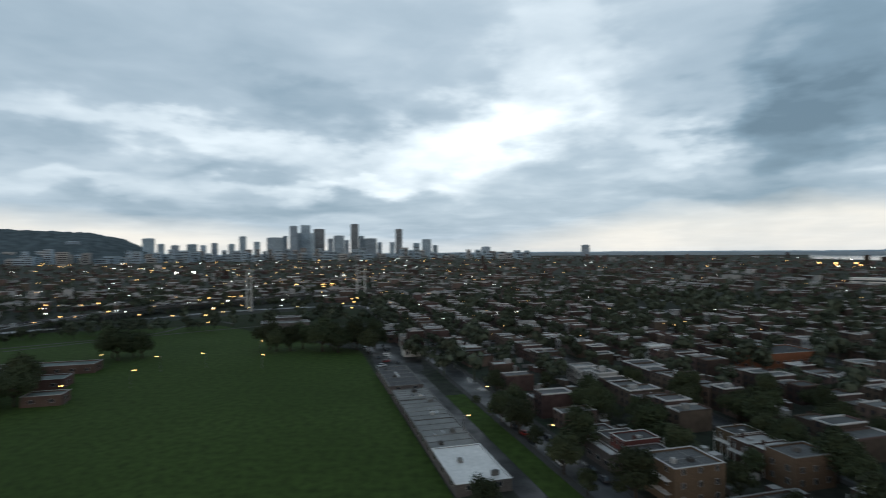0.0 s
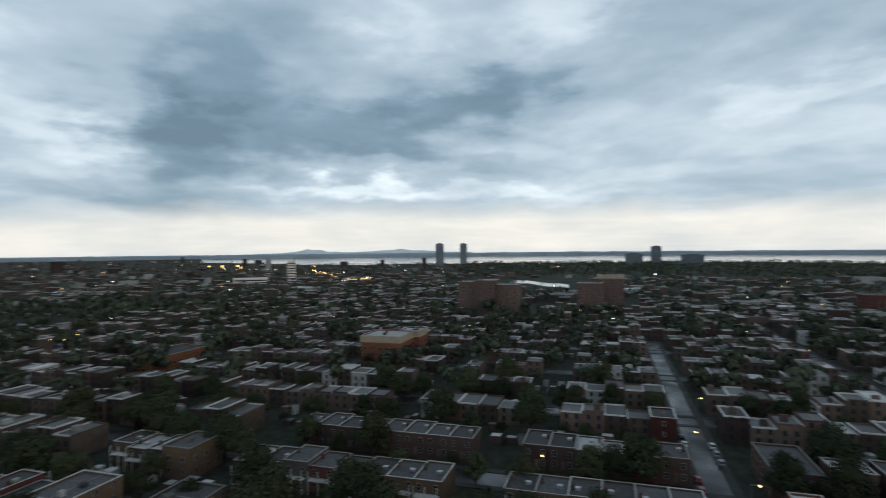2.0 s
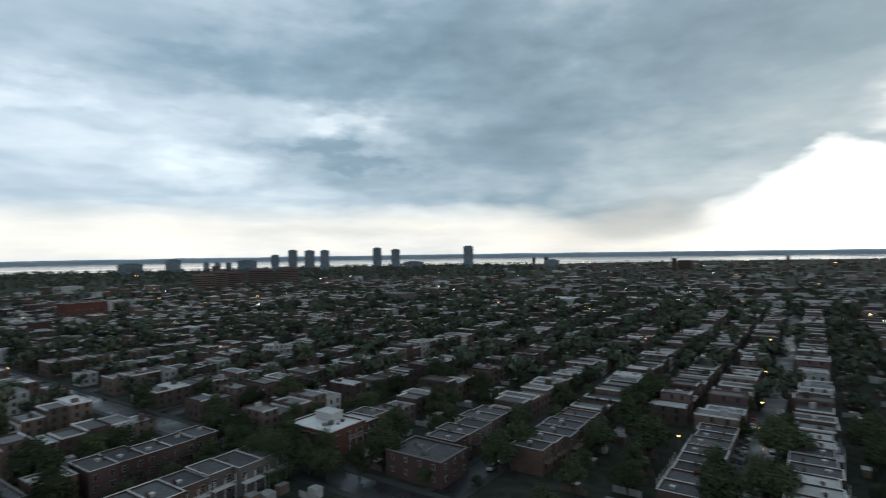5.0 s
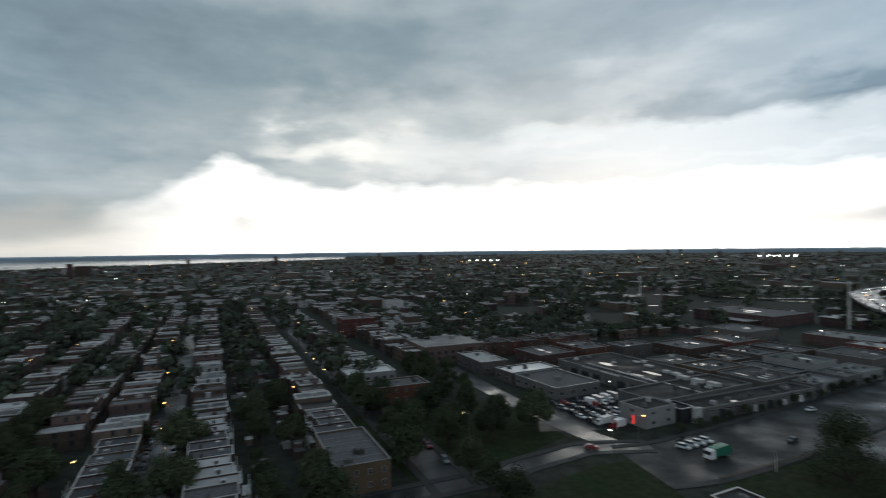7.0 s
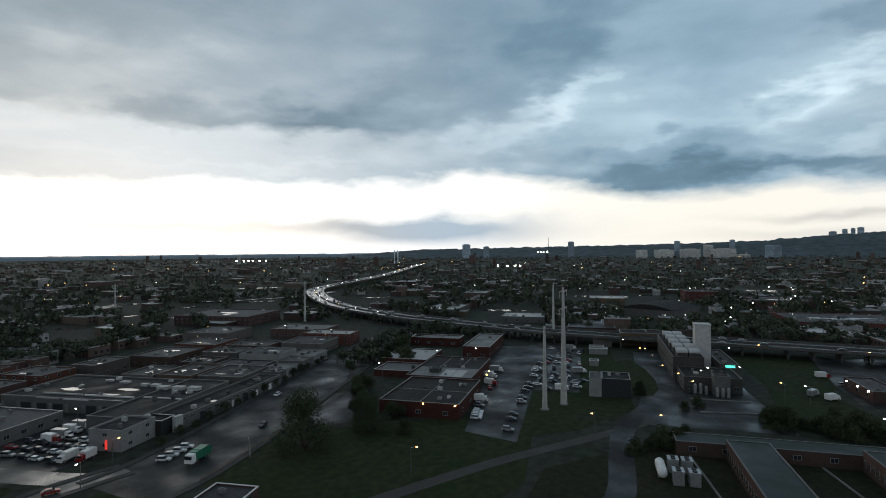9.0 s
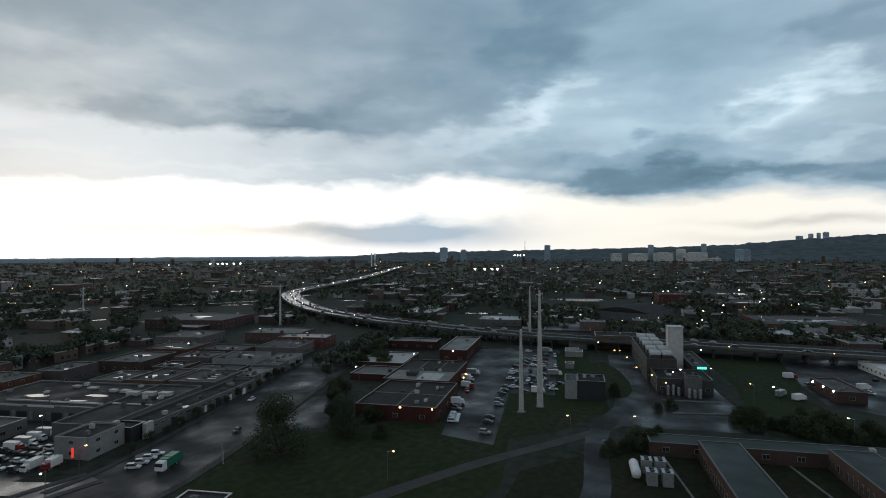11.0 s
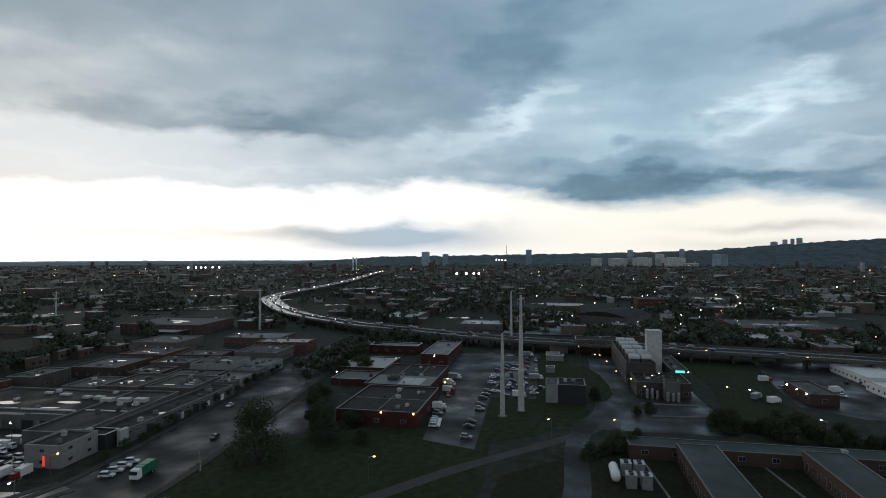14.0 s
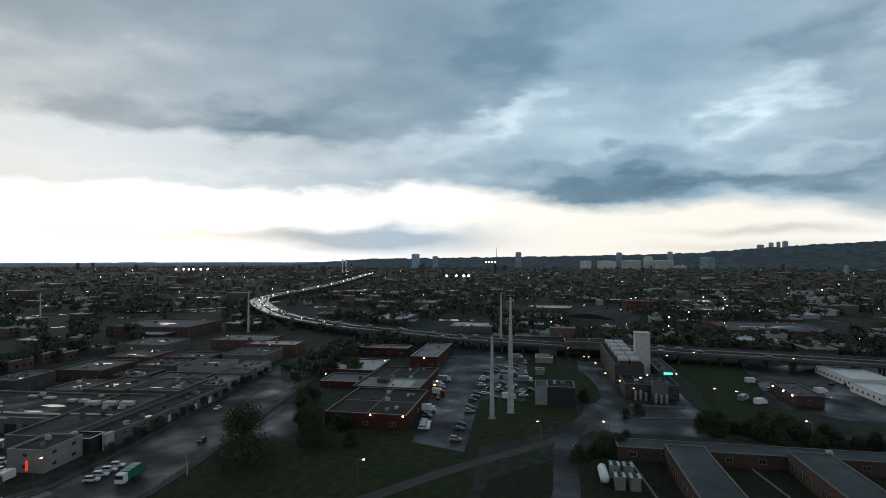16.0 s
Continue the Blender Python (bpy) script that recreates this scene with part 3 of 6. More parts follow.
def hill_el(a):
    return float(np.interp(a, [h[0] for h in HILL], [h[1] for h in HILL]))
def hill_z(a, k):
    crest = 60 + 4500 * math.tan(radians(hill_el(a)))
    rough = 9 * noise.noise((a * 1.3, k * 3, 2)) + 5 * noise.noise((a * 5.5, k * 7, 4)) + 3 * noise.noise((a * 17, k * 9, 6))
    return max(0.0, (crest + rough) * k)
cols = [228 + 0.25 * i for i in range(421)]
dist = [(3700, 0.0), (3900, 0.25), (4100, 0.52), (4300, 0.8), (4500, 1.0), (4700, 0.9)]
for a, c in zip(cols[:-1], cols[1:]):
    for (d0, k0), (d1, k1) in zip(dist[:-1], dist[1:]):
        b.face([(*polar(a, d0), hill_z(a, k0)), (*polar(a, d1), hill_z(a, k1)), (*polar(c, d1), hill_z(c, k1)), (*polar(c, d0), hill_z(c, k0))])
single("wooded_hill", b, M["hill"], "long dark wooded hill beyond the city, bluish haze in its colour", "hill", "structure")

# ---- open ground near by ----
def patch(name, corners, z, mat, label, category, grid=True):
    g = Bag()
    pts = [(*(world_of(*c) if grid else c), z) for c in corners]
    area = sum(p[0] * q[1] - q[0] * p[1] for p, q in zip(pts, pts[1:] + pts[:1]))
    g.face(pts if area > 0 else pts[::-1])
    return single(name, g, mat, label, category, "structure")


patch("playing_field", [(36, 60), (36, 325), (-60, 470), (-240, 470), (-190, 300), (-120, 200), (-120, 60)], 0.06, M["grass"], "wide mown playing field of dark green grass", "lawn")
patch("verge", [(58, 60), (67.2, 60), (67.2, 215), (58, 215)], 0.07, M["grass"], "strip of grass between roofs and street", "lawn")
patch("corner_lawn", [(-112, -119), (-96, -120), (-60, -112), (-44, -60), (-95, -60), (-104, -100)], 0.042, M["shade_grass"], "dark green lawn beside the junction", "lawn")
patch("corner_park", [(-48, -128), (-42, -190), (-57, -194), (-78, -188), (-103, -190), (-103, -142), (-76, -133)], 0.045, M["shade_grass"], "small park with lawn and trees", "lawn")
patch("roadside_lawn", [(-95, -60), (-122, -105), (-160, -96), (-192, -40), (-176, -20), (-140, -18), (-110, -30)], 0.05, M["shade_grass"], "sloping roadside lawn", "lawn")
patch("pole_lawn", [(-172, -24), (-250, -26), (-330, -20), (-330, 8), (-250, 12), (-212, 14), (-196, 2), (-184, -6)], 0.06, M["shade_grass"], "grass strip under the power poles", "lawn")
patch("waste_lawn", [(-200, 52), (-236, 66), (-265, 70), (-320, 70), (-342, 84), (-335, 110), (-268, 98), (-250, 90), (-218, 96), (-205, 84)], 0.05, M["shade_grass"], "rough grass beside the plant", "lawn")
patch("scrub", [(-100, -20), (-150, -14), (-176, 14), (-176, 120), (-100, 120)], 0.04, M["rough_grass"], "rough ground behind the low wings", "lawn")
patch("plant_yard", [(-196, 8), (-208, 14), (-240, 18), (-330, 20), (-330, 62), (-250, 60), (-196, 62)], 0.045, M["lot"], "wet asphalt yard round the plant", "yard")
patch("east_yard", [(-240, 96), (-268, 98.5), (-335, 110.5), (-340, 190), (-226, 170), (-226, 112)], 0.05, M["lot"], "wet asphalt yard with parked vehicles", "yard")
patch("works_lot", [(-168, -24), (-174, -42), (-252, -50), (-290, -56), (-330, -60), (-345, -20), (-250, -27)], 0.055, M["lot"], "wet parking lot beside the red works", "parking lot")
patch("pole_lot", [(-232, -27), (-232, -7), (-300, -8), (-350, -12), (-350, -40), (-300, -40)], 0.066, M["lot"], "wet lot full of vehicles behind the power poles", "parking lot")
patch("plant_lawn", [(-231, 14.6), (-236, 25), (-262, 25.5), (-285, 23), (-308, 17), (-300, 8), (-262, 8), (-246, 14.6)], 0.075, M["shade_grass"], "curved lawn beside the black cube", "lawn")
patch("side_lot", [(-168, -93), (-176, -101), (-206, -105), (-213, -98), (-190, -84), (-172, -84)], 0.068, M["lot"], "small wet lot beside the road", "parking lot")
patch("dealer_lot", [(-98, -150), (-124, -140), (-160, -183), (-128, -200)], 0.05, M["lot"], "crowded parking lot behind the warehouse", "parking lot")

patch("garage_lane", [(51.2, 120), (57.9, 120), (57.9, 262), (51.2, 262)], 0.072, M["lot"], "wet asphalt lane behind the garages", "lane")
patch("north_lot", [(38, 262.2), (60, 262.2), (66, 300), (66, 345), (40, 345)], 0.075, M["lot"], "wet parking lot at the end of the garages", "parking lot")

def road(name, points, width, z, label, mat="asphalt", kerb=True, lines=True):
    pts = smooth_line(points)
    g = Bag()
    strip(g, pts, width, z)
    ob = single(name, g, M[mat], label, "road", "structure")
    if kerb:
        for s in (1, -1):
            side = []
            for i, p in enumerate(pts):
                d = np.array(pts[min(i + 1, len(pts) - 1)]) - np.array(pts[max(i - 1, 0)])
                d = d / np.linalg.norm(d)
                side.append((p[0] - d[1] * s * (width / 2 + 1.2), p[1] + d[0] * s * (width / 2 + 1.2)))
            k = Bag()
            strip(k, side, 2.3, z + 0.13, thick=0.2)
            single("pavement", k, M["pave"], "grey concrete pavement along the street", "pavement", "structure")
    return ob


road("main_road", [(-73.5, -139), (-91.4, -141.4), (-127.4, -154.4), (-196.4, -182.4), (-261.4, -206.4), (-329.4, -228.4)], 26, 0.08, "broad wet road past the warehouse", "lot")
road("park_road", [(-84, -152), (-65, -153.5), (-55, -150), (-42, -144.5), (-30, -138), (20, -124)], 6, 0.088, "narrow wet road beside the park")
road("side_road", [world_of(-113, -125), world_of(-109, -150), world_of(-108, -200), world_of(-112, -262)], 8, 0.085, "wet street between park and car lot", kerb=False)
road("footpath", [(-100, -82), (-122, -73), (-142, -64), (-167, -50), (-186, -40), (-200, -34)], 4.5, 0.09, "pale wet path across the lawn", "pave", kerb=False)
road("service_road", [(-118, -30), (-138, -31), (-160, -36), (-180, -40), (-198, -40), (-216, -38), (-250, -36), (-300, -46), (-335, -50)], 7, 0.10, "wet service road to the plant", "lot", kerb=False)
for k, (vs, u0, u1, w) in enumerate([(73, 60, 620, 9), (138.8, -98, 640, 8), (203.5, -98, 640, 8), (268.5, -98, 640, 8), (333.5, -98, 640, 8), (398.5, -98, 640, 8),
                                     (-56, -122, -560, 9), (13.5, -100, -560, 8), (76, -108, -560, 7), (138.8, -108, -560, 8), (203.5, -108, -560, 8), (268.5, -108, -560, 8), (333.5, -108, -560, 8)]):
    road("avenue", [world_of(vs, u0), world_of(vs, (u0 + u1) / 2), world_of(vs, u1)], w, 0.06, "wet avenue between rows of brick houses")
for us, v0, v1 in [(-25, 100, 372), (-103, 20, 600), (330, 60, 600)]:
    road("cross_street", [world_of(v0, us), world_of((v0 + v1) / 2, us), world_of(v1, us)], 6.4 if -60 < us < 0 else 9, 0.07, "wet cross street between the blocks")

road("approach_road", [(-430, 330), (-311, 424), (-262, 492), (-215, 540), (-150, 572), (-60, 596), (60, 640)], 12, 0.09, "wet approach road towards the city centre", kerb=False)
road("park_path", [(-300, 322), (-258, 356), (-213, 395), (-206, 440), (-190, 462), (-172, 446)], 3.5, 0.10, "pale path round the end of the playing field", "pave", kerb=False)
road("park_path", [(-268, 330), (-225, 372), (-190, 402), (-150, 430), (-128, 446)], 3.0, 0.095, "pale path along the far side of the field", "pave", kerb=False)
patch("far_verge", [(-310, 330), (-240, 470), (-180, 520), (-90, 560), (-40, 470), (-120, 400), (-190, 330), (-240, 290)], 0.03, M["shade_grass"], "rough grass beyond the playing field", "lawn", grid=False)
# flooded yards far off that mirror the bright horizon
FLOODS = [(-825, 218, 60, 50), (-700, 6, 90, 30), (-725, 68, 46, 14), (-525, -88, 60, 16), (-498, -66, 30, 10), (-358, 98, 20, 4), (-348, 140, 30, 4), (-580, 274, 40, 12), (-409, -363, 20, 6), (-494, -516, 40, 8), (-408, -417, 14, 5),
          (-640, -260, 70, 14), (-560, -380, 50, 10), (-760, -520, 90, 20), (-620, 330, 60, 14), (-470, 320, 40, 8)]
FLOODS = [(math.degrees(math.atan2(*world_of(v, u))) % 360, math.hypot(v, u), w, l) for v, u, w, l in FLOODS] + [(215, 640, 40, 14), (205, 520, 30, 30), (221, 560, 50, 12), (196, 560, 40, 14)]
for k, (az_p, d, w, l) in enumerate(FLOODS):
    g = Bag()
    pts = []
    for i in range(14):
        a = 2 * math.pi * i / 14
        q = 0.75 + 0.35 * noise.noise((k * 3.1, i * 0.9, 0))
        pts.append((math.cos(a) * w / 2 * q, math.sin(a) * l / 2 * q, 0))
    g.face(pts)
    x, y = polar(az_p, d)
    single("flooded_yard", g, M["puddle"], "flooded yard mirroring the bright sky", "puddle", "structure", m=pose(x, y, 0.14, 0, 0, -az_p))
# ---- elevated motorway ----
HWY = smooth_line([(-1600, -1030), (-1342, -900), (-951, -695), (-704, -586), (-545, -516), (-465, -446), (-384, -342), (-343, -250), (-330, -188), (-322, -143),
                   (-320, -104), (-322, -71), (-326, -11), (-330, 80), (-322, 200), (-305, 320), (-290, 400), (-262, 500), (-205, 570), (-120, 660), (40, 780)], 8)
HWY = [(p[0] * 1.069, p[1] * 1.069) for p in HWY]
g = Bag()
deck_l, deck_r = strip(g, HWY, 24, 6.0, 0, thick=0.9)
motorway = thing("motorway", "elevated concrete motorway on rows of piers", "motorway", kind="structure")
part("deck", g, M["deck"], motorway, "wet asphalt deck")
for side in (deck_l, deck_r):
    g = Bag()
    strip(g, [(p[0], p[1]) for p in side], 0.45, 6.95, 0, thick=1.5)
    part("barrier", g, M["barrier"], motorway, "pale concrete barrier")
g = Bag()
strip(g, HWY, 0.7, 6.9, 0, thick=0.9)
part("median", g, M["barrier"], motorway, "concrete median barrier")
pier = Bag()
pier.box(-0.7, -10, 4.3, 0.7, 10, 5.1)
for y in (-8, 0, 8):
    pier.box(-0.5, y - 0.5, 0, 0.5, y + 0.5, 4.3)
pier_mesh = pier.mesh("pier", M["barrier"])
travelled = 0.0
for p, q in zip(HWY[:-1], HWY[1:]):
    travelled += math.dist(p, q)
    if travelled > 11 and math.hypot(*p) < 800:
        travelled = 0.0
        ob = new("pier", pier_mesh)
        ob.parent = motorway
        ob.matrix_basis = pose(p[0], p[1], 0, 0, 0, math.degrees(math.atan2(q[1] - p[1], q[0] - p[0])))

ramp = [(p[0] * 1.069, p[1] * 1.069) for p in smooth_line([(-500, -452), (-455, -452), (-425, -470), (-395, -500), (-370, -540)], 6)]
g = Bag()
strip(g, ramp, 8, [6.1 - 5.4 * i / (len(ramp) - 1) for i in range(len(ramp))], 0, thick=0.9)
part("ramp", g, M["deck"], motorway, "wet exit ramp")
# cars under way on the deck, far off
g = Bag()
rc = random.Random(3)
for p, q in zip(HWY[:-1], HWY[1:]):
    for side in (-8.2, -4.6, 4.6, 8.2):
        if rc.random() < (0.10 if math.hypot(*p) < 480 else 0.2) and math.hypot(*p) < 1500:
            d = Vector((q[0] - p[0], q[1] - p[1])).normalized()
            c = Vector((p[0], p[1])) + Vector((-d.y, d.x)) * side
            n2 = Vector((-d.y, d.x))
            k = rc.choice((0, 0, 1))
            for l, w, z0, z1 in ((2.2, 0.9, 6.2, 7.0), (1.2, 0.8, 7.0, 7.5)):
                e = [c + d * (sx * l) + n2 * (sy * w) for sx, sy in ((-1, -1), (1, -1), (1, 1), (-1, 1))]
                g.solid([(v.x, v.y, z0) for v in e] + [(v.x, v.y, z1) for v in e], [(4, 5, 6, 7), (0, 1, 5, 4), (1, 2, 6, 5), (2, 3, 7, 6), (3, 0, 4, 7)], k)
single("distant_traffic", g, [M["car_silver"], M["car_dark"]], "distant cars on the elevated motorway", "cars", "stuff")

# ---- terraced houses ----
def house_kind(width, depth, floors, wall, roof, seed, extra=0):
    """A flat-roofed terraced house, front towards -y, its left front corner at the origin."""
    r = random.Random(seed)
    h = 0.8 + floors * 2.75 + extra
    ob = thing("terraced_house", "", "house")
    g = Bag()
    g.box(0, 0, 0, width, depth, h - 0.5)
    for x0, y0, x1, y1 in ((0, 0, width, 0.3), (0, depth - 0.3, width, depth), (0, 0.3, 0.3, depth - 0.3), (width - 0.3, 0.3, width, depth - 0.3)):
        g.box(x0, y0, h - 0.5, x1, y1, h)
    part("wall", g, M[wall], ob)
    g = Bag()
    g.box(0.3, 0.3, h - 0.5, width - 0.3, depth - 0.3, h - 0.36)
    part("roof", g, M[roof], ob)
    g = Bag()
    c = 0.22
    g.box(-0.05, -0.08, h, width + 0.05, c, h + 0.1)
    g.box(-0.05, depth - c, h, width + 0.05, depth + 0.08, h + 0.1)
    g.box(-0.05, c, h, c - 0.02, depth - c, h + 0.1)
    g.box(width - c + 0.02, c, h, width + 0.05, depth - c, h + 0.1)
    part("coping", g, M["coping"], ob, "metal coping")
    win = Bag()
    win.box(-0.55, -0.06, 0, 0.55, 0.05, 1.6, 1)
    win.box(-0.47, -0.075, 0.08, 0.47, 0.05, 0.78, 0)
    win.box(-0.47, -0.075, 0.84, 0.47, 0.05, 1.52, 0)
    wm = win.mesh("window", [M["window"], M["frame"]])

    def window(x, y, z, turn):
        w = new("window", wm)
        w.parent = ob
        w.matrix_basis = pose(x, y, z, 0, 0, turn)

    for f in range(floors):
        z = 1.45 + f * 2.75
        for x in ((1.3, 4.0, 6.6) if floors > 2 else (1.6, 6.2)):
            window(x * width / 8, 0, z, 0)
        for x in (1.6, 6.3):
            window(x * width / 8, depth, z, 180)
    g = Bag()
    g.box(width * 0.47, -0.05, 0.9, width * 0.47 + 0.95, 0.04, 3.0)
    part("door", g, M["door"], ob, "painted front door")
    if r.random() < 0.75:
        z = 0.8 + 2.75
        g = Bag()
        g.box(width * 0.3, -1.5, z - 0.15, width * 0.75, -0.05, z)
        for x in (width * 0.3, width * 0.75 - 0.06):
            g.box(x, -1.5, z, x + 0.06, -1.44, z + 1.0)
            g.box(x, -1.5, 0, x + 0.08, -1.42, z - 0.15)
        g.box(width * 0.3, -1.5, z + 0.95, width * 0.75, -1.44, z + 1.02)
        part("balcony", g, M["iron"], ob, "black iron balcony")
        g = Bag()
        for i in range(12):
            g.box(width * 0.75 + i * 0.02, -1.5 - i * 0.22, z - 0.25 - i * 0.27, width * 0.75 + 0.9, -1.25 - i * 0.22, z - 0.19 - i * 0.27)
        part("stair", g, M["iron"], ob, "outdoor iron stair")
    if r.random() < 0.8:
        g = Bag()
        y = depth + 0.05
        for f in range(1, floors):
            z = 0.75 + f * 2.75
            g.box(0.6, y, z - 0.15, width - 0.6, y + 1.8, z)
            g.box(0.6, y + 1.72, z + 0.85, width - 0.6, y + 1.8, z + 0.95)
            for k in range(9):
                x = 0.6 + k * (width - 1.3) / 8
                g.box(x, y + 1.74, z, x + 0.07, y + 1.79, z + 0.9)
        for x in (0.6, width / 2, width - 0.75):
            g.box(x, y + 1.62, 0, x + 0.15, y + 1.78, 0.75 + 2.75 * (floors - 1) + 2.4)
        part("gallery", g, M[r.choice(["gallery", "wood", "gallery"])], ob, "rear wooden gallery")
    if r.random() < 0.7:
        g = Bag()
        x, y = width * r.uniform(0.2, 0.7), depth * r.uniform(0.3, 0.7)
        g.box(x, y, h - 0.36, x + 1.1, y + 1.1, h + 0.25, 0)
        g.box(x - 0.05, y - 0.05, h + 0.25, x + 1.15, y + 1.15, h + 0.32, 0)
        part("skylight", g, M[r.choice(["metal", "frame"])], ob, "roof hatch")
    g = Bag()
    x, y = width * 0.82, depth * r.uniform(0.2, 0.8)
    g.box(x, y, h - 0.36, x + 0.6, y + 0.6, h + 0.9)
    part("chimney", g, M[wall], ob)
    return ob


WALLS = ["brick", "brick_red", "brick", "brick_grey", "brick", "brick_buff", "brick", "render_white", "brick_red", "brick", "brick_grey", "brick"]
WORDS = {"brick": "brown brick", "brick_red": "red brick", "brick_grey": "grey brick", "brick_buff": "buff brick", "render_white": "pale-sided"}
UNIT, DEEP = 7.0, 11.0
KINDS = []
for i, wall in enumerate(WALLS):
    floors = 3 if i == 8 else 2
    roof = "roof_pale" if i == 9 else "roof"
    k = house_kind(UNIT, DEEP, floors, wall, roof, 40 + i, extra=0.3 * (i % 4))
    tagged(k, f"{floors}-storey {WORDS[wall]} terraced house with a {'pale' if roof == 'roof_pale' else 'dark'} flat roof", group="terraced houses")
    KINDS.append(k)
USED = set()

NEAR = 186.0
mid = Bag()
# the wall, roof and tower slots carry distance haze in their colours
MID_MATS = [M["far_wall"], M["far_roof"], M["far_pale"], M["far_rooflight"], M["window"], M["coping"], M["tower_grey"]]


def mid_house(v0, u0, v1, u1, h, r, windows=True):
    wall = 2 if r.random() < 0.07 else 0
    roof = 3 if r.random() < 0.12 else 1
    mid.box(v0, u0, 0, v1, u1, h, wall, roof)
    e = 0.35
    for a, c, d, f in ((v0, u0, v1, u0 + e), (v0, u1 - e, v1, u1), (v0, u0 + e, v0 + e, u1 - e), (v1 - e, u0 + e, v1, u1 - e)):
        mid.box(a, c, h, d, f, h + 0.45, 5 if r.random() < 0.5 else wall)
    if r.random() < 0.5:
        x, y = r.uniform(v0 + 1, v1 - 3), r.uniform(u0 + 1, u1 - 3)
        mid.box(x, y, h, x + r.uniform(1, 2.5), y + r.uniform(1, 2.5), h + r.uniform(0.5, 2.2), 2 if r.random() < 0.4 else wall)
    if windows:
        for f in range(2 if h < 7.5 else 3):
            z = 1.4 + 2.75 * f
            for k in (0.25, 0.7):
                u = u0 + (u1 - u0) * k
                mid.box(v0 - 0.06, u - 0.5, z, v0 - 0.01, u + 0.5, z + 1.5, 4)
                mid.box(v1 + 0.01, u - 0.5, z, v1 + 0.06, u + 0.5, z + 1.5, 4)
            for k in (0.25, 0.6):
                v = v0 + (v1 - v0) * k
                mid.box(v - 0.5, u1 + 0.01, z, v + 0.5, u1 + 0.06, z + 1.5, 4)


KEEP_OUT = []          # (v0, u0, v1, u1) kept free of generated houses


def row(v0, u0, u1, faces, gaps=(), seed=0):
    """A terrace between u0 and u1; faces is the side of its street, -1 or 1 along v."""
    r = random.Random(seed * 31 + int(v0) * 7 + int(u0))
    lo, hi = min(u0, u1), max(u0, u1)
    u = lo
    i = r.randrange(12)
    while u + UNIT <= hi:
        c = (v0 + DEEP / 2, u + UNIT / 2)
        free = not any(a < u + UNIT and d > u for a, d in gaps) and not any(k[0] < c[0] < k[2] and k[1] < c[1] < k[3] for k in KEEP_OUT)
        if free:
            if math.hypot(*c) < NEAR:
                if r.random() < 0.35:
                    i = r.randrange(12)
                k = KINDS[i]
                m = at_grid(v0, u + UNIT, 0, -90) if faces < 0 else at_grid(v0 + DEEP, u, 0, 90)
                if i not in USED:
                    USED.add(i)
                    k.matrix_basis = m
                else:
                    k = copy_thing(k, m)
                k.scale = (1, r.uniform(0.86, 1.12), r.choice((1.0, 1.0, r.uniform(0.94, 1.06))))
            elif r.random() < 0.93:
                d = DEEP + r.uniform(-2.5, 2.5)
                mid_house(v0 + r.uniform(-0.6, 0.6), u, v0 + d, u + UNIT - 0.02, r.choice([5.2, 6.0, 6.3, 6.6, 6.9, 7.2, 8.4]) + r.uniform(-0.3, 0.3), r, math.hypot(*c) < 600)
        u += UNIT


KEEP_OUT += [(250, 95, 310, 135), (200, 200, 255, 235), (440, 60, 590, 125), (520, -25, 670, 35), (395, -470, 440, -430)]
XGAP = [(-31, -19), (-110, -96), (323, 337)]
KEEP_OUT += [(376, -504, 419, -471), (545, -245, 570, -207), (179, -20, 195, -11.5), (115, 104, 131, 115.5), (119, -42, 134, -32), (148, -60, 160, -32), (76, -126, 97, -111)]
# terraces east of the field, in pairs that back on to lanes
ROWS = [(83, -1), (118.5, 1), (148, -1), (183, 1), (213, -1), (248, 1), (278, -1), (313, 1), (343, -1), (378, 1), (408, -1), (443, 1), (473, -1), (508, 1), (538, -1)]
for u0, u1, k in [(120, 141, 5), (162, 190, 2), (212, 233, 7), (263, 349, 4), (356, 560, 6)]:
    row(83.5, u0, u1, -1, XGAP, k)
for v0, faces in ROWS[1:]:
    row(v0, -96, 560 if v0 < 300 else 420, faces, (XGAP if v0 < 372 else XGAP[1:]) + ([(27, 36), (95, 104), (141, 148), (227, 247)] if v0 < 160 else [(70, 76), (20, 27)]), 1)
for v0, faces in ROWS:
    row(v0, -112, -560, faces, XGAP, 3)
for v0, faces, start in [(-40, -1, -158), (-5, 1, -104), (19, -1, -122), (36, -1, -190), (58.5, 1, -127)]:
    row(v0, start, -560, faces, XGAP, 3)
for v0, faces in [(-103, -1), (-71, 1)]:
    row(v0, -262, -560, faces, [], 4)
for i, k in enumerate(KINDS):
    if i not in USED:
        for o in (*k.children_recursive, k):
            bpy.data.objects.remove(o)
# sheds, fences and lean-tos of the back yards
rs = random.Random(91)
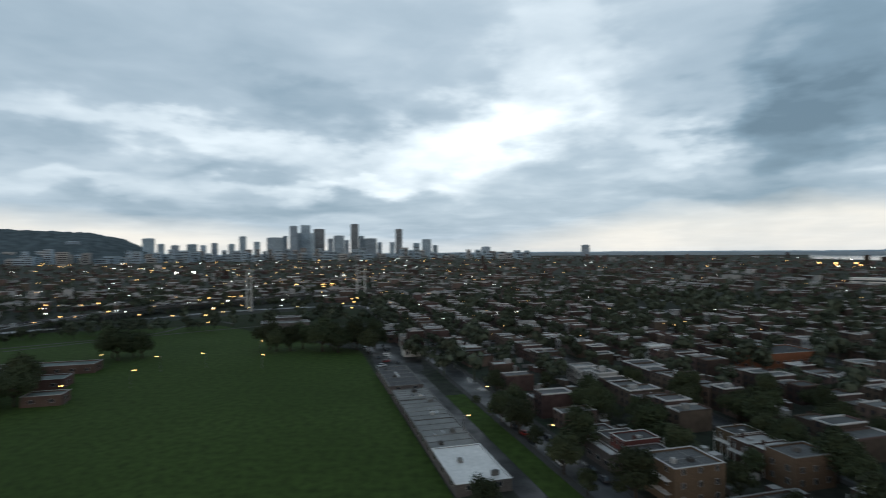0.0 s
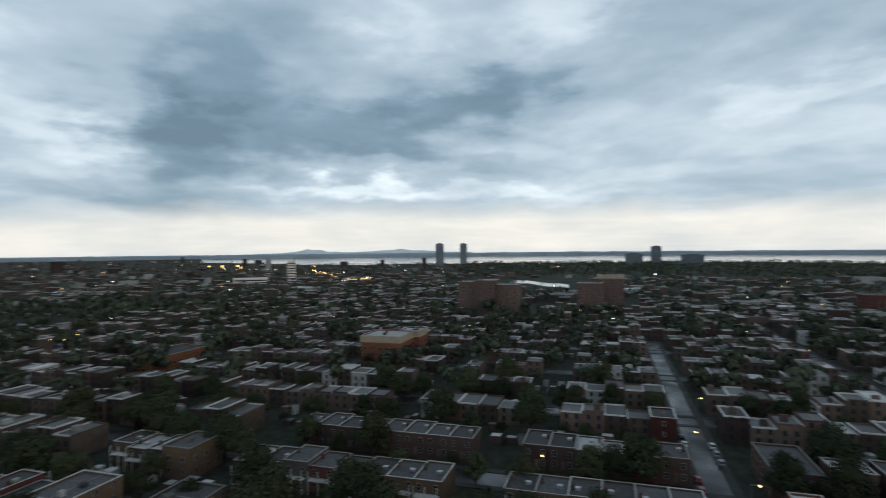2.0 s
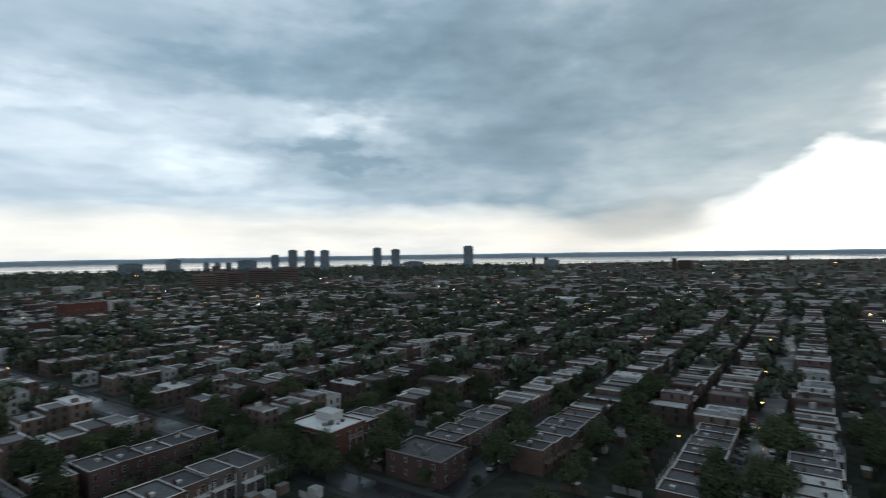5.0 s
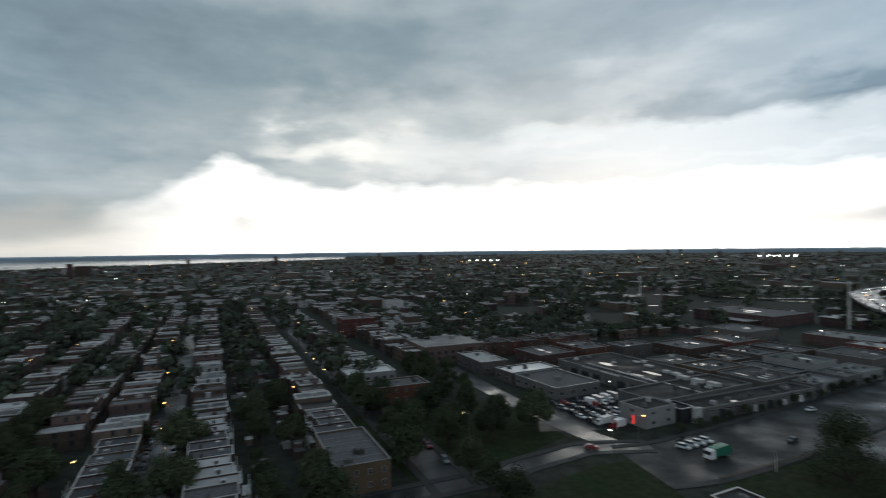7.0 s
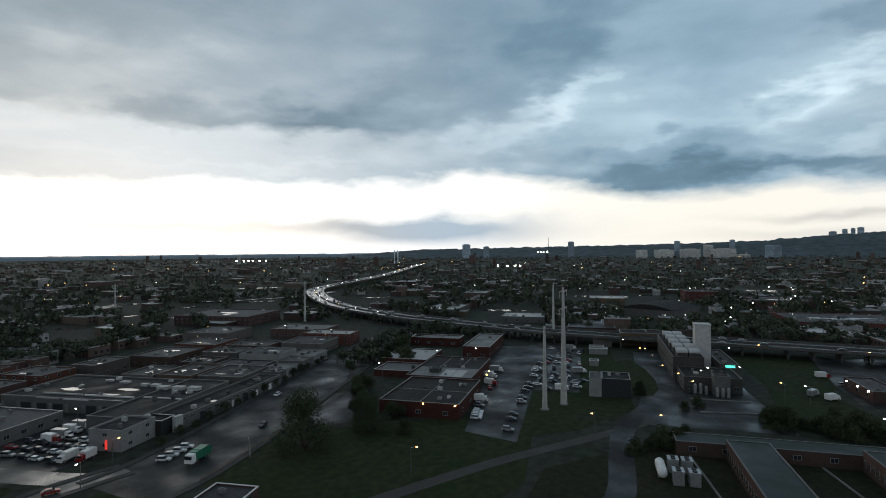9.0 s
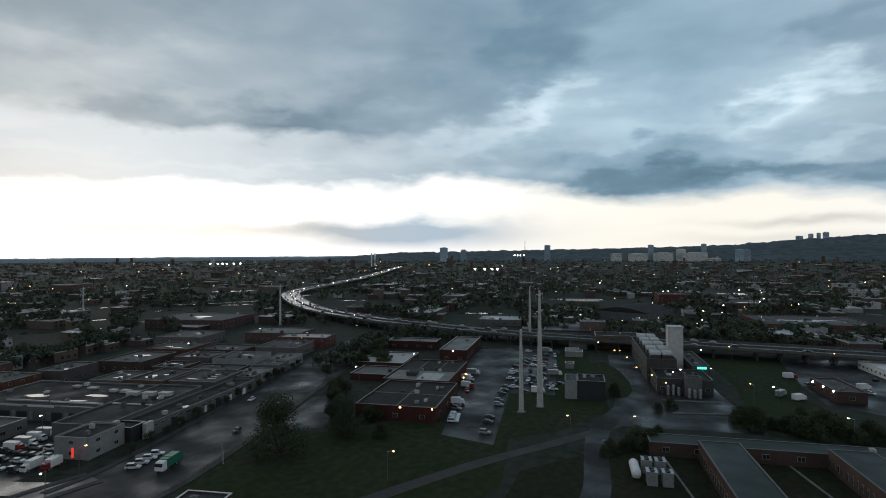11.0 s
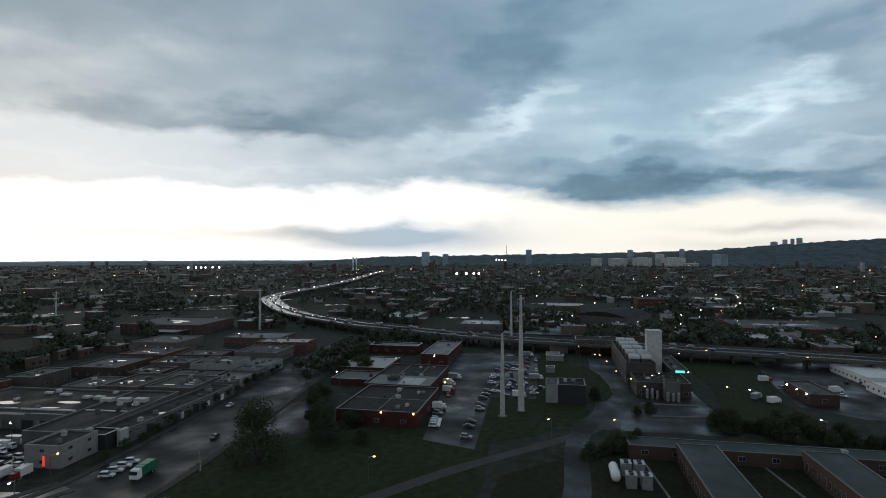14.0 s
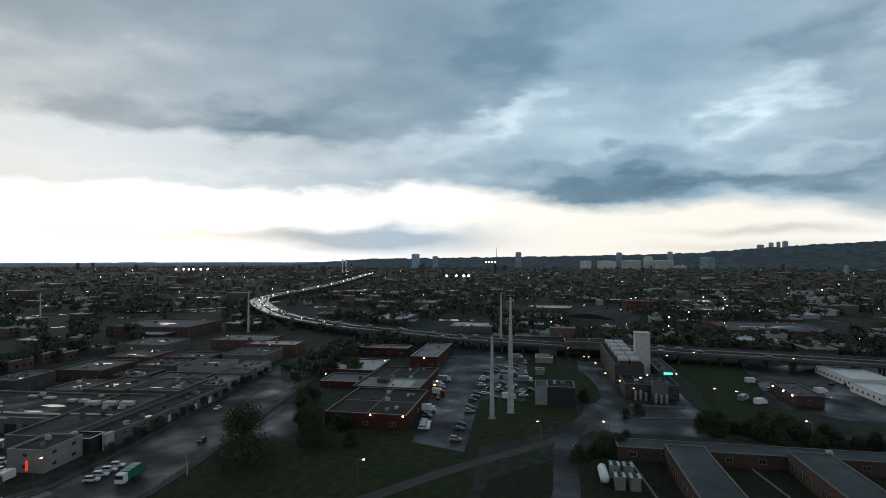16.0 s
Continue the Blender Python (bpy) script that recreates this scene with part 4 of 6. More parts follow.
for vs, lo, hi in [(106, -95, 540), (171, -95, 540), (236, -95, 540), (301, -95, 400), (366, -95, 400), (45, -188, -125), (-17, -560, -120), (106, -560, -112), (171, -560, -112), (236, -560, -112), (301, -560, -112), (366, -560, -112)]:
    u = lo
    while u < hi:
        u += rs.uniform(2.0, 6.5)
        v = vs + rs.choice((-6.5, -4.5, 4.5, 6.5)) + rs.uniform(-0.8, 0.8)
        w, d, z = rs.uniform(1.5, 3.6), rs.uniform(1.5, 3.4), rs.uniform(1.6, 3.2)
        if any(a - 3 < u < c + 3 for a, c in XGAP):
            continue
        mid.box(v - w / 2, u - d / 2, 0, v + w / 2, u + d / 2, z, rs.choice((0, 0, 2)), rs.choice((1, 1, 3, 2)))
        if rs.random() < 0.5:
            mid.box(v - 3.5, u + 2.2, 0, v + 3.5, u + 2.3, 1.7, rs.choice((0, 2, 0)))
GRIDPOSE = pose(0, 0, 0, 0, 0, GRID)
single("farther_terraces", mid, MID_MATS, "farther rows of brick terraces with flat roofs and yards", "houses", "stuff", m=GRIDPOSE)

# ---- the city beyond ----
far = Bag()
r = random.Random(11)


def blocked(x, y):
    d = math.hypot(x, y)
    a = (math.degrees(math.atan2(x, y)) + 58) % 360 - 58
    if 33 < a < 179 and d > shore(a) - 90:
        return True
    if 63 < a < 73 and 760 < d < 1120:
        return True
    if any(math.dist((x, y), p) < 34 for p in HWY[::2]):
        return True
    if any(f[1] - 130 < d < f[1] + f[3] and abs((a - f[0] + 180) % 360 - 180) * 0.01745 * d < f[2] * 0.62 for f in FLOODS):
        return True
    v, u = grid_of(x, y)
    if d < 1000 and -250 < v < 60 and 60 < u < 480:
        return True
    if d < 640 and -46 < a < -6 and u > 60:
        return True
    return any(k[0] - 10 < v < k[2] + 10 and k[1] - 10 < u < k[3] + 10 for k in KEEP_OUT)


def industry(v, u):
    return any(a < v < c and b0 < u < d0 for a, b0, c, d0 in ((-410, -272, -98, -122), (-352, -128, -160, -15), (-370, -20, -100, 80), (-340, 55, -100, 235), (-520, 130, -430, 225), (-615, -12, -560, 35), (-670, 85, -615, 125), (-560, 20, -450, 100), (-110, -232, -40, -122)))


def in_rows(v, u):
    return (70 < v < 560 and -100 < u < 570) or (-110 < v < 470 and -565 < u < -90)


n = 0
while n < 6600:
    d = 300 * math.exp(r.random() * 2.65)
    a = r.uniform(-60, 300)
    x, y = polar(a, d)
    v, u = grid_of(x, y)
    if d > 4300 or blocked(x, y) or in_rows(v, u) or industry(v, u) or (v < 60 and d < 285) or (185 < a < 300 and d < 1600 and r.random() < 0.55) or (64 < a < 136 and d > 1150 and r.random() < 0.85):
        continue
    n += 1
    big = r.random() < (0.14 if 190 < a < 300 else 0.08)
    w, l = (r.uniform(16, 34), r.uniform(14, 40)) if big else (r.uniform(7, 17), r.uniform(8, 12))
    if r.random() < 0.5:
        w, l = l, w
    h = r.uniform(4.0, 7.2) if r.random() < 0.93 else r.uniform(8, 13)
    if d > 1500 and r.random() < 0.025:
        h = r.uniform(18, 38)
    roof = 3 if r.random() < 0.14 else 1
    wall = 2 if r.random() < (0.07 if 185 < a < 300 and d < 1200 else 0.13) else 0
    far.box(v - w / 2, u - l / 2, 0, v + w / 2, u + l / 2, h, wall, roof)
    if d < 1100:
        far.box(v - w / 2, u - l / 2, h, v + w / 2, u - l / 2 + 0.4, h + 0.5, 5)
        far.box(v - w / 2, u + l / 2 - 0.4, h, v + w / 2, u + l / 2, h + 0.5, 5)
        far.box(v - w / 4, u - l / 4, h, v - w / 4 + 2.5, u - l / 4 + 2.5, h + 1.6, 2)
        for k in range(int(w // 4)):
            for z in ([1.5, 4.5] if h > 6 else [1.5]):
                far.box(v - w / 2 + 1 + k * 4, u + l / 2 + 0.01, z, v - w / 2 + 2.6 + k * 4, u + l / 2 + 0.07, z + 1.5, 4)
                far.box(v - w / 2 + 1 + k * 4, u - l / 2 - 0.07, z, v - w / 2 + 2.6 + k * 4, u - l / 2 - 0.01, z + 1.5, 4)
for k in range(260):
    a, d = r.uniform(-43, 9), r.uniform(3200, 4250)
    v, u = grid_of(*polar(a, d))
    w, l = r.uniform(18, 55), r.uniform(18, 40)
    h = r.choice((25, 32, 40, 48, 58, 70)) * r.uniform(0.8, 1.15) * (0.75 if a > -2 else 1.0)
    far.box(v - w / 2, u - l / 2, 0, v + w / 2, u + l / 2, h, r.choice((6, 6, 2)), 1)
    for z in range(8, int(h) - 6, 9):
        far.box(v - w / 2 + 2, u - l / 2 - 0.3, z, v + w / 2 - 2, u - l / 2 - 0.02, z + 4, 4)
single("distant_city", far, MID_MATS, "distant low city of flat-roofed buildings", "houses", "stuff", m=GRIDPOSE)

# ---- trees ----
def tree_kind(height, spread, seed, leaves=1000, low=False):
    """A broadleaf tree: tapered trunk, limbs, and a ragged crown of many leaf sprays."""
    r = random.Random(seed)
    ob = thing("tree", "leafy dark green broadleaf tree", "tree", group="trees")
    g = Bag()
    fork = height * (0.05 if low else 0.22)
    g.tube((0, 0, -0.1), (0.1, 0.05, fork), 0.30 * height / 10, 0.2 * height / 10, 7)
    tips = []
    for i in range(9):
        a = 2 * math.pi * i / 9 + r.uniform(-0.4, 0.4)
        l = spread * r.uniform(0.42, 0.70)
        tip = (math.cos(a) * l, math.sin(a) * l, fork + height * r.uniform(0.10, 0.45 if low else 0.42))
        g.tube((0.1, 0.05, fork * r.uniform(0.8, 1.0)), tip, 0.13 * height / 10, 0.04, 5)
        tips.append(tip)
    for i in range(9):
        a = r.uniform(0, 6.28)
        l = spread * r.uniform(0.0, 0.45)
        tips.append((math.cos(a) * l, math.sin(a) * l, height * r.uniform(0.55, 0.84)))
    part("trunk", g, M["bark"], ob, "dark bark trunk and limbs")
    g = Bag()
    for i in range(int(leaves * 3.4)):
        k = i % len(tips)
        rad = spread * (0.30 + 0.16 * (k * 0.37 % 1))
        d = Vector((r.gauss(0, 1), r.gauss(0, 1), r.gauss(0, 0.85))).normalized() * rad * r.uniform(0.6, 1.06)
        p = Vector(tips[k]) + d
        s = r.uniform(0.15, 0.31) * (height / 10 if not low else 0.7)
        nrm = (d.normalized() + Vector((r.uniform(-0.6, 0.6), r.uniform(-0.6, 0.6), r.uniform(-0.1, 0.9)))).normalized()
        t1 = nrm.orthogonal().normalized()
        t2 = nrm.cross(t1)
        q = r.uniform(0, 6.28)
        e1 = (t1 * math.cos(q) + t2 * math.sin(q)) * s
        e2 = (t2 * math.cos(q) - t1 * math.sin(q)) * s * 0.8
        g.face([tuple(p - e1 - e2 * 0.4), tuple(p - e2 + e1 * 0.2), tuple(p + e1), tuple(p + e2 + nrm * 0.12)])
    part("crown", g, M["leaf"], ob, "crown of dark green leaves")
    return ob


TREES = [tree_kind(11, 5.2, 1), tree_kind(12.5, 5.8, 2, 1200), tree_kind(8.5, 3.6, 3, 800), tree_kind(13.5, 7.2, 4, 1500), tree_kind(5.0, 2.3, 5, 450), tree_kind(11, 4.2, 6), tree_kind(4.6, 3.6, 7, 600, True), tree_kind(12.0, 6.2, 8, 1900, True)]
tagged(TREES[6], "dense dark green bush on rough ground", "bush", "bushes")
TREES[6].name = "bush"
TREE_USED = set()
r = random.Random(5)


def plant(x, y, kind=None, size=1.0):
    i = r.randrange(6) if kind is None else kind
    m = pose(x, y, 0, 0, 0, r.uniform(0, 360))
    s = size * r.uniform(0.85, 1.15)
    if i not in TREE_USED:
        TREE_USED.add(i)
        ob = TREES[i]
        ob.matrix_basis = m
    else:
        ob = copy_thing(TREES[i], m)
    ob.scale = (s, s, s)
    return ob


woods = Bag()


def clump(x, y, s, n=26):
    if math.hypot(x, y) < 480:
        n = 170
    """A far tree: a ragged crown of a few dozen leaf sprays over a short trunk."""
    woods.tube((x, y, 0), (x, y, s * 0.5), s * 0.035, s * 0.02, 3, 0, caps=False)
    lobes = [(r.uniform(-0.26, 0.26), r.uniform(-0.26, 0.26), r.uniform(0.42, 0.82), r.uniform(0.16, 0.28)) for i in range(5)]
    for i in range(n):
        d = Vector((r.gauss(0, 1), r.gauss(0, 1), r.gauss(0, 1))).normalized()
        q = lobes[i % 5]
        p = Vector((x + q[0] * s, y + q[1] * s, s * q[2])) + Vector((d.x * s * q[3], d.y * s * q[3], d.z * s * q[3] * 0.9)) * r.uniform(0.55, 1.08)
        e = s * r.uniform(0.10, 0.2) * (0.42 if n > 100 else 0.8)
        t1 = d.orthogonal().normalized() * e
        t2 = d.cross(t1).normalized() * e
        woods.face([tuple(p - t1 - t2), tuple(p + t1 - t2 * 0.6), tuple(p + t1 * 0.4 + t2), tuple(p - t1 * 0.9 + t2 * 0.7)])


# yard and street trees among the houses
for vs in (73, 106, 138, 171, 204, 236, 269, 301, 334, 366, 399, 431, 464, 496):
    u = -95.0
    while u < 560:
        u += r.uniform(5, 15)
        v = vs + r.choice((-6.5, 6.5, -5, 3.5)) + r.uniform(-1, 1)
        if vs == 73 and u < 100 or vs == 106 and u < -20:
            continue
        if abs(u + 25) < 9:
            continue
        x, y = world_of(v, u)
        if math.hypot(v, u) < 235:
            plant(x, y)
        else:
            clump(x, y, r.uniform(7, 12) if r.random() < 0.7 else r.uniform(12, 17), 44)
for vs in (-56, -17, 13.5, 45, 76, 106, 138, 171, 204, 236, 269, 301, 334, 366, 399, 431):
    u = -100.0
    while u > -560:
        u -= r.uniform(4.5, 13)
        if vs == 13.5 and r.random() < 0.55:
            continue
        v = vs + r.choice((-6, 6, -5, 4)) + r.uniform(-1, 1)
        if abs(u + 25) < 9:
            continue
        x, y = world_of(v, u)
        if math.hypot(v, u) < 235:
            plant(x, y)
        else:
            clump(x, y, r.uniform(7, 12) if r.random() < 0.7 else r.uniform(12, 17), 44)
# the park beside the industrial street, and single trees of the lawns
for v, u, k, s in [(-66, -150, 1, 1), (-72, -160, 0, 1), (-80, -150, 3, 0.9), (-88, -160, 1, 1), (-96, -150, 3, 1.1), (-101, -160, 1, 1), (-62, -170, 0, 1), (-70, -178, 1, 1), (-56, -190, 3, 0.8), (-84, -176, 0, 0.9)]:
    plant(*world_of(v, u), k, s)
for x, y, k, s in [(-119, -119.5, 7, 1.5), (-141, -112, 7, 1.2), (-147, -119, 7, 0.95), (-152, -128, 2, 0.8), (-99, 322, 3, 1.15), (-92, 326, 1, 1.2), (-106, 330, 3, 1.3), (-86, 332, 3, 1.2), (-72, 322, 3, 1.4), (-62, 318, 3, 1.4), (-52, 326, 1, 1.4), (-56, 334, 3, 1.3), (-70, 336, 3, 1.4), (-42, 330, 1, 1.3),
                   (-44, 318, 3, 1.2), (-66, 326, 1, 1.4), (-180, 300, 3, 1.3), (-170, 306, 1, 1.4), (-188, 308, 3, 1.3), (-178, 312, 3, 1.2), (-176, 226, 3, 1.3), (-184, 218, 1, 1.3), (-168, 212, 3, 1.2), (-180, 206, 3, 1.1), (-172, 200, 0, 1.2), (9, 122, 0, 0.75),
                   (-178, -148, 2, 1.0), (-184, -146, 4, 1.2), (-172, -142, 0, 0.6), (-205, -175, 0, 0.7), (-232, -160, 1, 0.8), (-240, -170, 0, 0.8), (-225, -168, 2, 1), (-250, -178, 1, 0.9), (-262, -184, 0, 0.9)]:
    plant(x, y, k, s)
for i in range(30):
    plant(-206 - r.uniform(0, 13), -1 + i * 2.5 + r.uniform(-1.5, 1.5), 6, r.uniform(0.7, 1.25))
for x, y, s in [(-169, -30, 0.9), (-173, -29, 1.1), (-177, -27, 1.1), (-172, -25, 0.9), (-166, -33, 0.8), (-181, -24, 1.0), (-186, -22, 0.8), (-176, -23, 1.0), (-163, -34, 0.7), (-218, -26, 0.8), (-224, -22, 0.9), (-232, -44, 0.8), (-238, -46, 0.9)]:
    plant(x, y, 6, s)
for x, y, k, s in [(-210, 4, 2, 0.9), (-214, 24, 2, 0.9), (-206, 56, 1, 0.7), (-204, 66, 0, 0.8), (-158, -112, 0, 0.55), (-228, 20, 2, 0.6)]:
    plant(x, y, k, s)
for x, y in [(-146, -102), (-158, -116), (-176, -146), (-180, -150), (-186, -152), (-170, -138)]:
    plant(x, y, 6, r.uniform(0.8, 1.2))
for v, u, k, s in [(150, -104, 3, 0.75), (143, -101, 3, 0.8), (136, -103, 3, 0.8), (129, -101, 1, 0.8), (122, -103, 3, 0.7), (114, -101, 3, 0.75), (106, -100, 0, 0.9), (140, -97, 1, 0.8), (126, -96, 3, 0.7), (158, -102, 0, 0.9), (118, -94, 7, 1.1), (112, -105, 7, 1.15), (127, -93, 7, 0.9), (143, 0, 7, 0.85), (100, 130, 7, 0.8), (104, 168, 7, 0.8)]:
    plant(*world_of(v, u), k, s)
for v, u in ((-84, -196), (-88, -204), (-95, -198), (-90, -214), (-98, -208), (-84, -222), (-92, -228), (-100, -222), (-84, -236), (-95, -240), (-102, -234), (-88, -248), (-98, -252), (-80, -192)):
    plant(*world_of(v, u), r.choice((0, 1, 2, 5)), r.uniform(0.7, 1.0))
# small dark trees along the pavement of the warehouse
for i in range(15):
    plant(-98 - i * 8.6 + r.uniform(-1, 1), -159.5 - i * 3.25 + r.uniform(-0.6, 0.6), 4, r.uniform(0.75, 1.0))
# woods and garden trees in the distance
n = 0
while n < 13000:
    d = 290 * math.exp(r.random() * 2.7)
    a = r.uniform(-60, 300)
    x, y = polar(a, d)
    v, u = grid_of(x, y)
    if d > 4200 or blocked(x, y) or in_rows(v, u) or industry(v, u) or (v < 60 and d < 280):
        continue
    n += 1
    clump(x, y, r.uniform(6, 12) * (1 + d / 9000), 20 if d < 900 else 8)
for i in range(3000):
    # gardens and street trees of the west
    a, d = r.uniform(186, 292), 330 * math.exp(r.random() * 1.55)
    x, y = polar(a, d)
    v, u = grid_of(x, y)
    if not (blocked(x, y) or in_rows(v, u) or industry(v, u)):
        clump(x, y, r.uniform(7, 12), 24 if d < 700 else 10)
for i in range(2600):
    # the wooded belt before the river
    a, d = r.uniform(60, 140), r.uniform(1150, 2380)
    x, y = polar(a, d)
    if not blocked(x, y):
        clump(x, y, r.uniform(11, 17), 9)
for i in range(240):
    # thickets beyond the playing field
    a, d = r.uniform(-42, -4), r.choice((r.uniform(440, 520), r.uniform(560, 700)))
    x, y = polar(a, d)
    if all(math.dist((x, y), p) > 24 for p in HWY[::2]):
        clump(x, y, r.uniform(6, 12), 40)
for i in range(260):
    # scrub and trees along the motorway
    p = HWY[r.randrange(30, 120)]
    x, y = p[0] + r.uniform(18, 60), p[1] + r.uniform(-10, 10)
    v, u = grid_of(x, y)
    if math.hypot(x, y) > 240 and not (-350 < v < -160 and -100 < u < 235) and not (-410 < v < -98 and -272 < u < -130):
        clump(x, y, r.uniform(5, 10), 36)
for i in range(70):
    x, y = world_of(r.uniform(-345, -262), r.uniform(-135, -112))
    clump(x, y, r.uniform(5, 9), 44)
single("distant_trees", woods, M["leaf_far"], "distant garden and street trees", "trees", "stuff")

# ---- works, warehouse and plant ----
def flat_building(name, v0, u0, v1, u1, h, wall, roof, label, category="building", parapet=0.6, seed=0, units=6, coping="coping", floors=1, sill=1.4, win=(2.0, 1.4), step=6.0, sides="", turn=0.0, seams=(0, 0), pools=0):
    """A flat-roofed block given by its plan in the street grid."""
    r = random.Random(seed)
    w, d = v1 - v0, u1 - u0
    sides = sides or (("E" if v1 < 0 else "W") + ("N" if u1 < 0 else "S"))
    ob = thing(name, label, category, at_grid((v0 + v1) / 2, (u0 + u1) / 2, 0, turn))
    x0, y0, x1, y1 = -w / 2, -d / 2, w / 2, d / 2
    g = Bag()
    g.box(x0, y0, 0, x1, y1, h - parapet)
    for a in ((x0, y0, x1, y0 + 0.35), (x0, y1 - 0.35, x1, y1), (x0, y0 + 0.35, x0 + 0.35, y1 - 0.35), (x1 - 0.35, y0 + 0.35, x1, y1 - 0.35)):
        g.box(a[0], a[1], h - parapet, a[2], a[3], h)
    part("wall", g, M[wall], ob)
    g = Bag()
    g.box(x0 + 0.35, y0 + 0.35, h - parapet, x1 - 0.35, y1 - 0.35, h - parapet + 0.12)
    part("roof", g, M[roof], ob)
    g = Bag()
    for a in ((x0 - 0.06, y0 - 0.06, x1 + 0.06, y0 + 0.4), (x0 - 0.06, y1 - 0.4, x1 + 0.06, y1 + 0.06), (x0 - 0.06, y0 + 0.4, x0 + 0.4, y1 - 0.4), (x1 - 0.4, y0 + 0.4, x1 + 0.06, y1 - 0.4)):
        g.box(a[0], a[1], h, a[2], a[3], h + 0.1)
    part("coping", g, M[coping], ob)
    zr = h - parapet + 0.12
    for k in range(seams[0]):
        g = Bag()
        x = x0 + w * (k + 1) / (seams[0] + 1)
        g.box(x - 0.12, y0 + 0.4, zr, x + 0.12, y1 - 0.4, zr + 0.1)
        part("roof_seam", g, M["seam"], ob, "pale roof seam")
    for k in range(seams[1]):
        g = Bag()
        y = y0 + d * (k + 1) / (seams[1] + 1)
        g.box(x0 + 0.4, y - 0.12, zr, x1 - 0.4, y + 0.12, zr + 0.14)
        part("roof_seam", g, M["seam"], ob, "pale roof seam")
    for k in range(pools):
        g = Bag()
        x, y = r.uniform(x0 + w * 0.25, x1 - w * 0.25), r.uniform(y0 + d * 0.25, y1 - d * 0.25)
        a, c = r.uniform(0.02, 0.06) * w, r.uniform(0.06, 0.16) * d
        g.face([(x + a * math.cos(i * 0.4488) * (0.75 + 0.5 * r.random()), y + c * math.sin(i * 0.4488) * (0.75 + 0.5 * r.random()), zr + 0.006 + 0.004 * k) for i in range(14)])
        part("rain_pool", g, M["puddle"], ob, "rain standing on the roof")
    for k in range(units):
        g = Bag()
        x, y = r.uniform(x0 + 2, x1 - 4), r.uniform(y0 + 2, y1 - 4)
        a, c, e = r.uniform(0.8, 2.0), r.uniform(0.8, 1.8), r.uniform(0.5, 1.2)
        z = h - parapet + 0.12
        g.box(x, y, z, x + a, y + c, z + e)
        g.box(x - 0.08, y - 0.08, z + e, x + a + 0.08, y + c + 0.08, z + e + 0.1)
        g.tube((x + a / 2, y + c / 2, z + e + 0.1), (x + a / 2, y + c / 2, z + e + 0.3), 0.4, 0.4, 8)
        part("roof_unit", g, M[r.choice(["seam", "warehouse", "seam", "skylight", "dark_cladding"])], ob, "ventilation box on the roof")
    if floors:
        g = Bag()
        g.box(-win[0] / 2, -0.07, 0, win[0] / 2, 0.03, win[1], 1)
        g.box(-win[0] / 2 + 0.09, -0.09, 0.09, -0.04, 0.03, win[1] - 0.09, 0)
        g.box(0.04, -0.09, 0.09, win[0] / 2 - 0.09, 0.03, win[1] - 0.09, 0)
        wm = g.mesh("window", [M["window"], M["frame"]])
        for f in range(floors):
            z = sill + f * 3.2
            for side, n, length in (("S", (0, y0, 0), w), ("N", (0, y1, 180), w), ("W", (x0, 0, -90), d), ("E", (x1, 0, 90), d)):
                if side not in sides:
                    continue
                k = max(1, int((length - 2) // step))
                for i in range(k):
                    s = -length / 2 + (i + 0.5) * length / k
                    o = new("window", wm)
                    o.parent = ob
                    o.matrix_basis = pose(s if n[2] in (0, 180) else n[0], n[1] if n[2] in (0, 180) else s, z, 0, 0, n[2])
    return ob


RT = 4.0     # the warehouse street runs a little askew to the grid
front_hall = flat_building("warehouse", -194, -165, -142, -146.2, 5.7, "warehouse", "warehouse_roof", "long grey warehouse with a black membrane roof", "warehouse", units=5, seed=1, step=9, win=(2.4, 0.8), sill=3.2, turn=RT, sides="N", coping="seam", pools=2)
rear_hall = flat_building("warehouse", -191, -222, -157, -165.6, 5.5, "warehouse", "warehouse_roof", "wide grey warehouse with skylights and a range of garages", "warehouse", units=9, seed=2, floors=0, turn=RT, coping="seam", pools=3)
for k, (v, u, w, d, z) in enumerate([(-178, -166, 2.6, 4.6, 1.3), (-179, -159.5, 2.6, 4.6, 1.3), (-180, -153, 2.6, 4.6, 1.3), (-181, -172.5, 2.2, 3.6, 0.9), (-181, -178, 2.0, 3.0, 0.8), (-183, -190, 2.0, 4.0, 0.6), (-184, -199, 1.6, 3.0, 0.6)]):
    g = Bag()
    g.box(-w / 2, -d / 2, 0, w / 2, d / 2, z)
    g.box(-w / 2 - 0.1, -d / 2 - 0.1, z, w / 2 + 0.1, d / 2 + 0.1, z + 0.12)
    sk = part("skylight", g, M["skylight"], front_hall if u > -166.5 else rear_hall, "pale boxed skylight")
    c = at_grid(v, u, 5.1, RT)
    sk.matrix_basis = sk.parent.matrix_basis.inverted() @ c
for hall, v, u0, u1 in ((rear_hall, -165, -208, -190), (rear_hall, -165, -189, -167), (front_hall, -166, -164, -148), (rear_hall, -159, -204, -194), (rear_hall, -159, -192, -181), (rear_hall, -159.5, -179, -168)):
    g = Bag()
    g.box(-0.25, (u0 - u1) / 2, 0, 0.25, (u1 - u0) / 2, 0.55)
    rib = part("roof_ridge", g, M["coping"], hall, "pale raised roof seam")
    rib.matrix_basis = hall.matrix_basis.inverted() @ at_grid(v - 0.07 * ((u0 + u1) / 2 + 165), (u0 + u1) / 2, 5.0, RT)
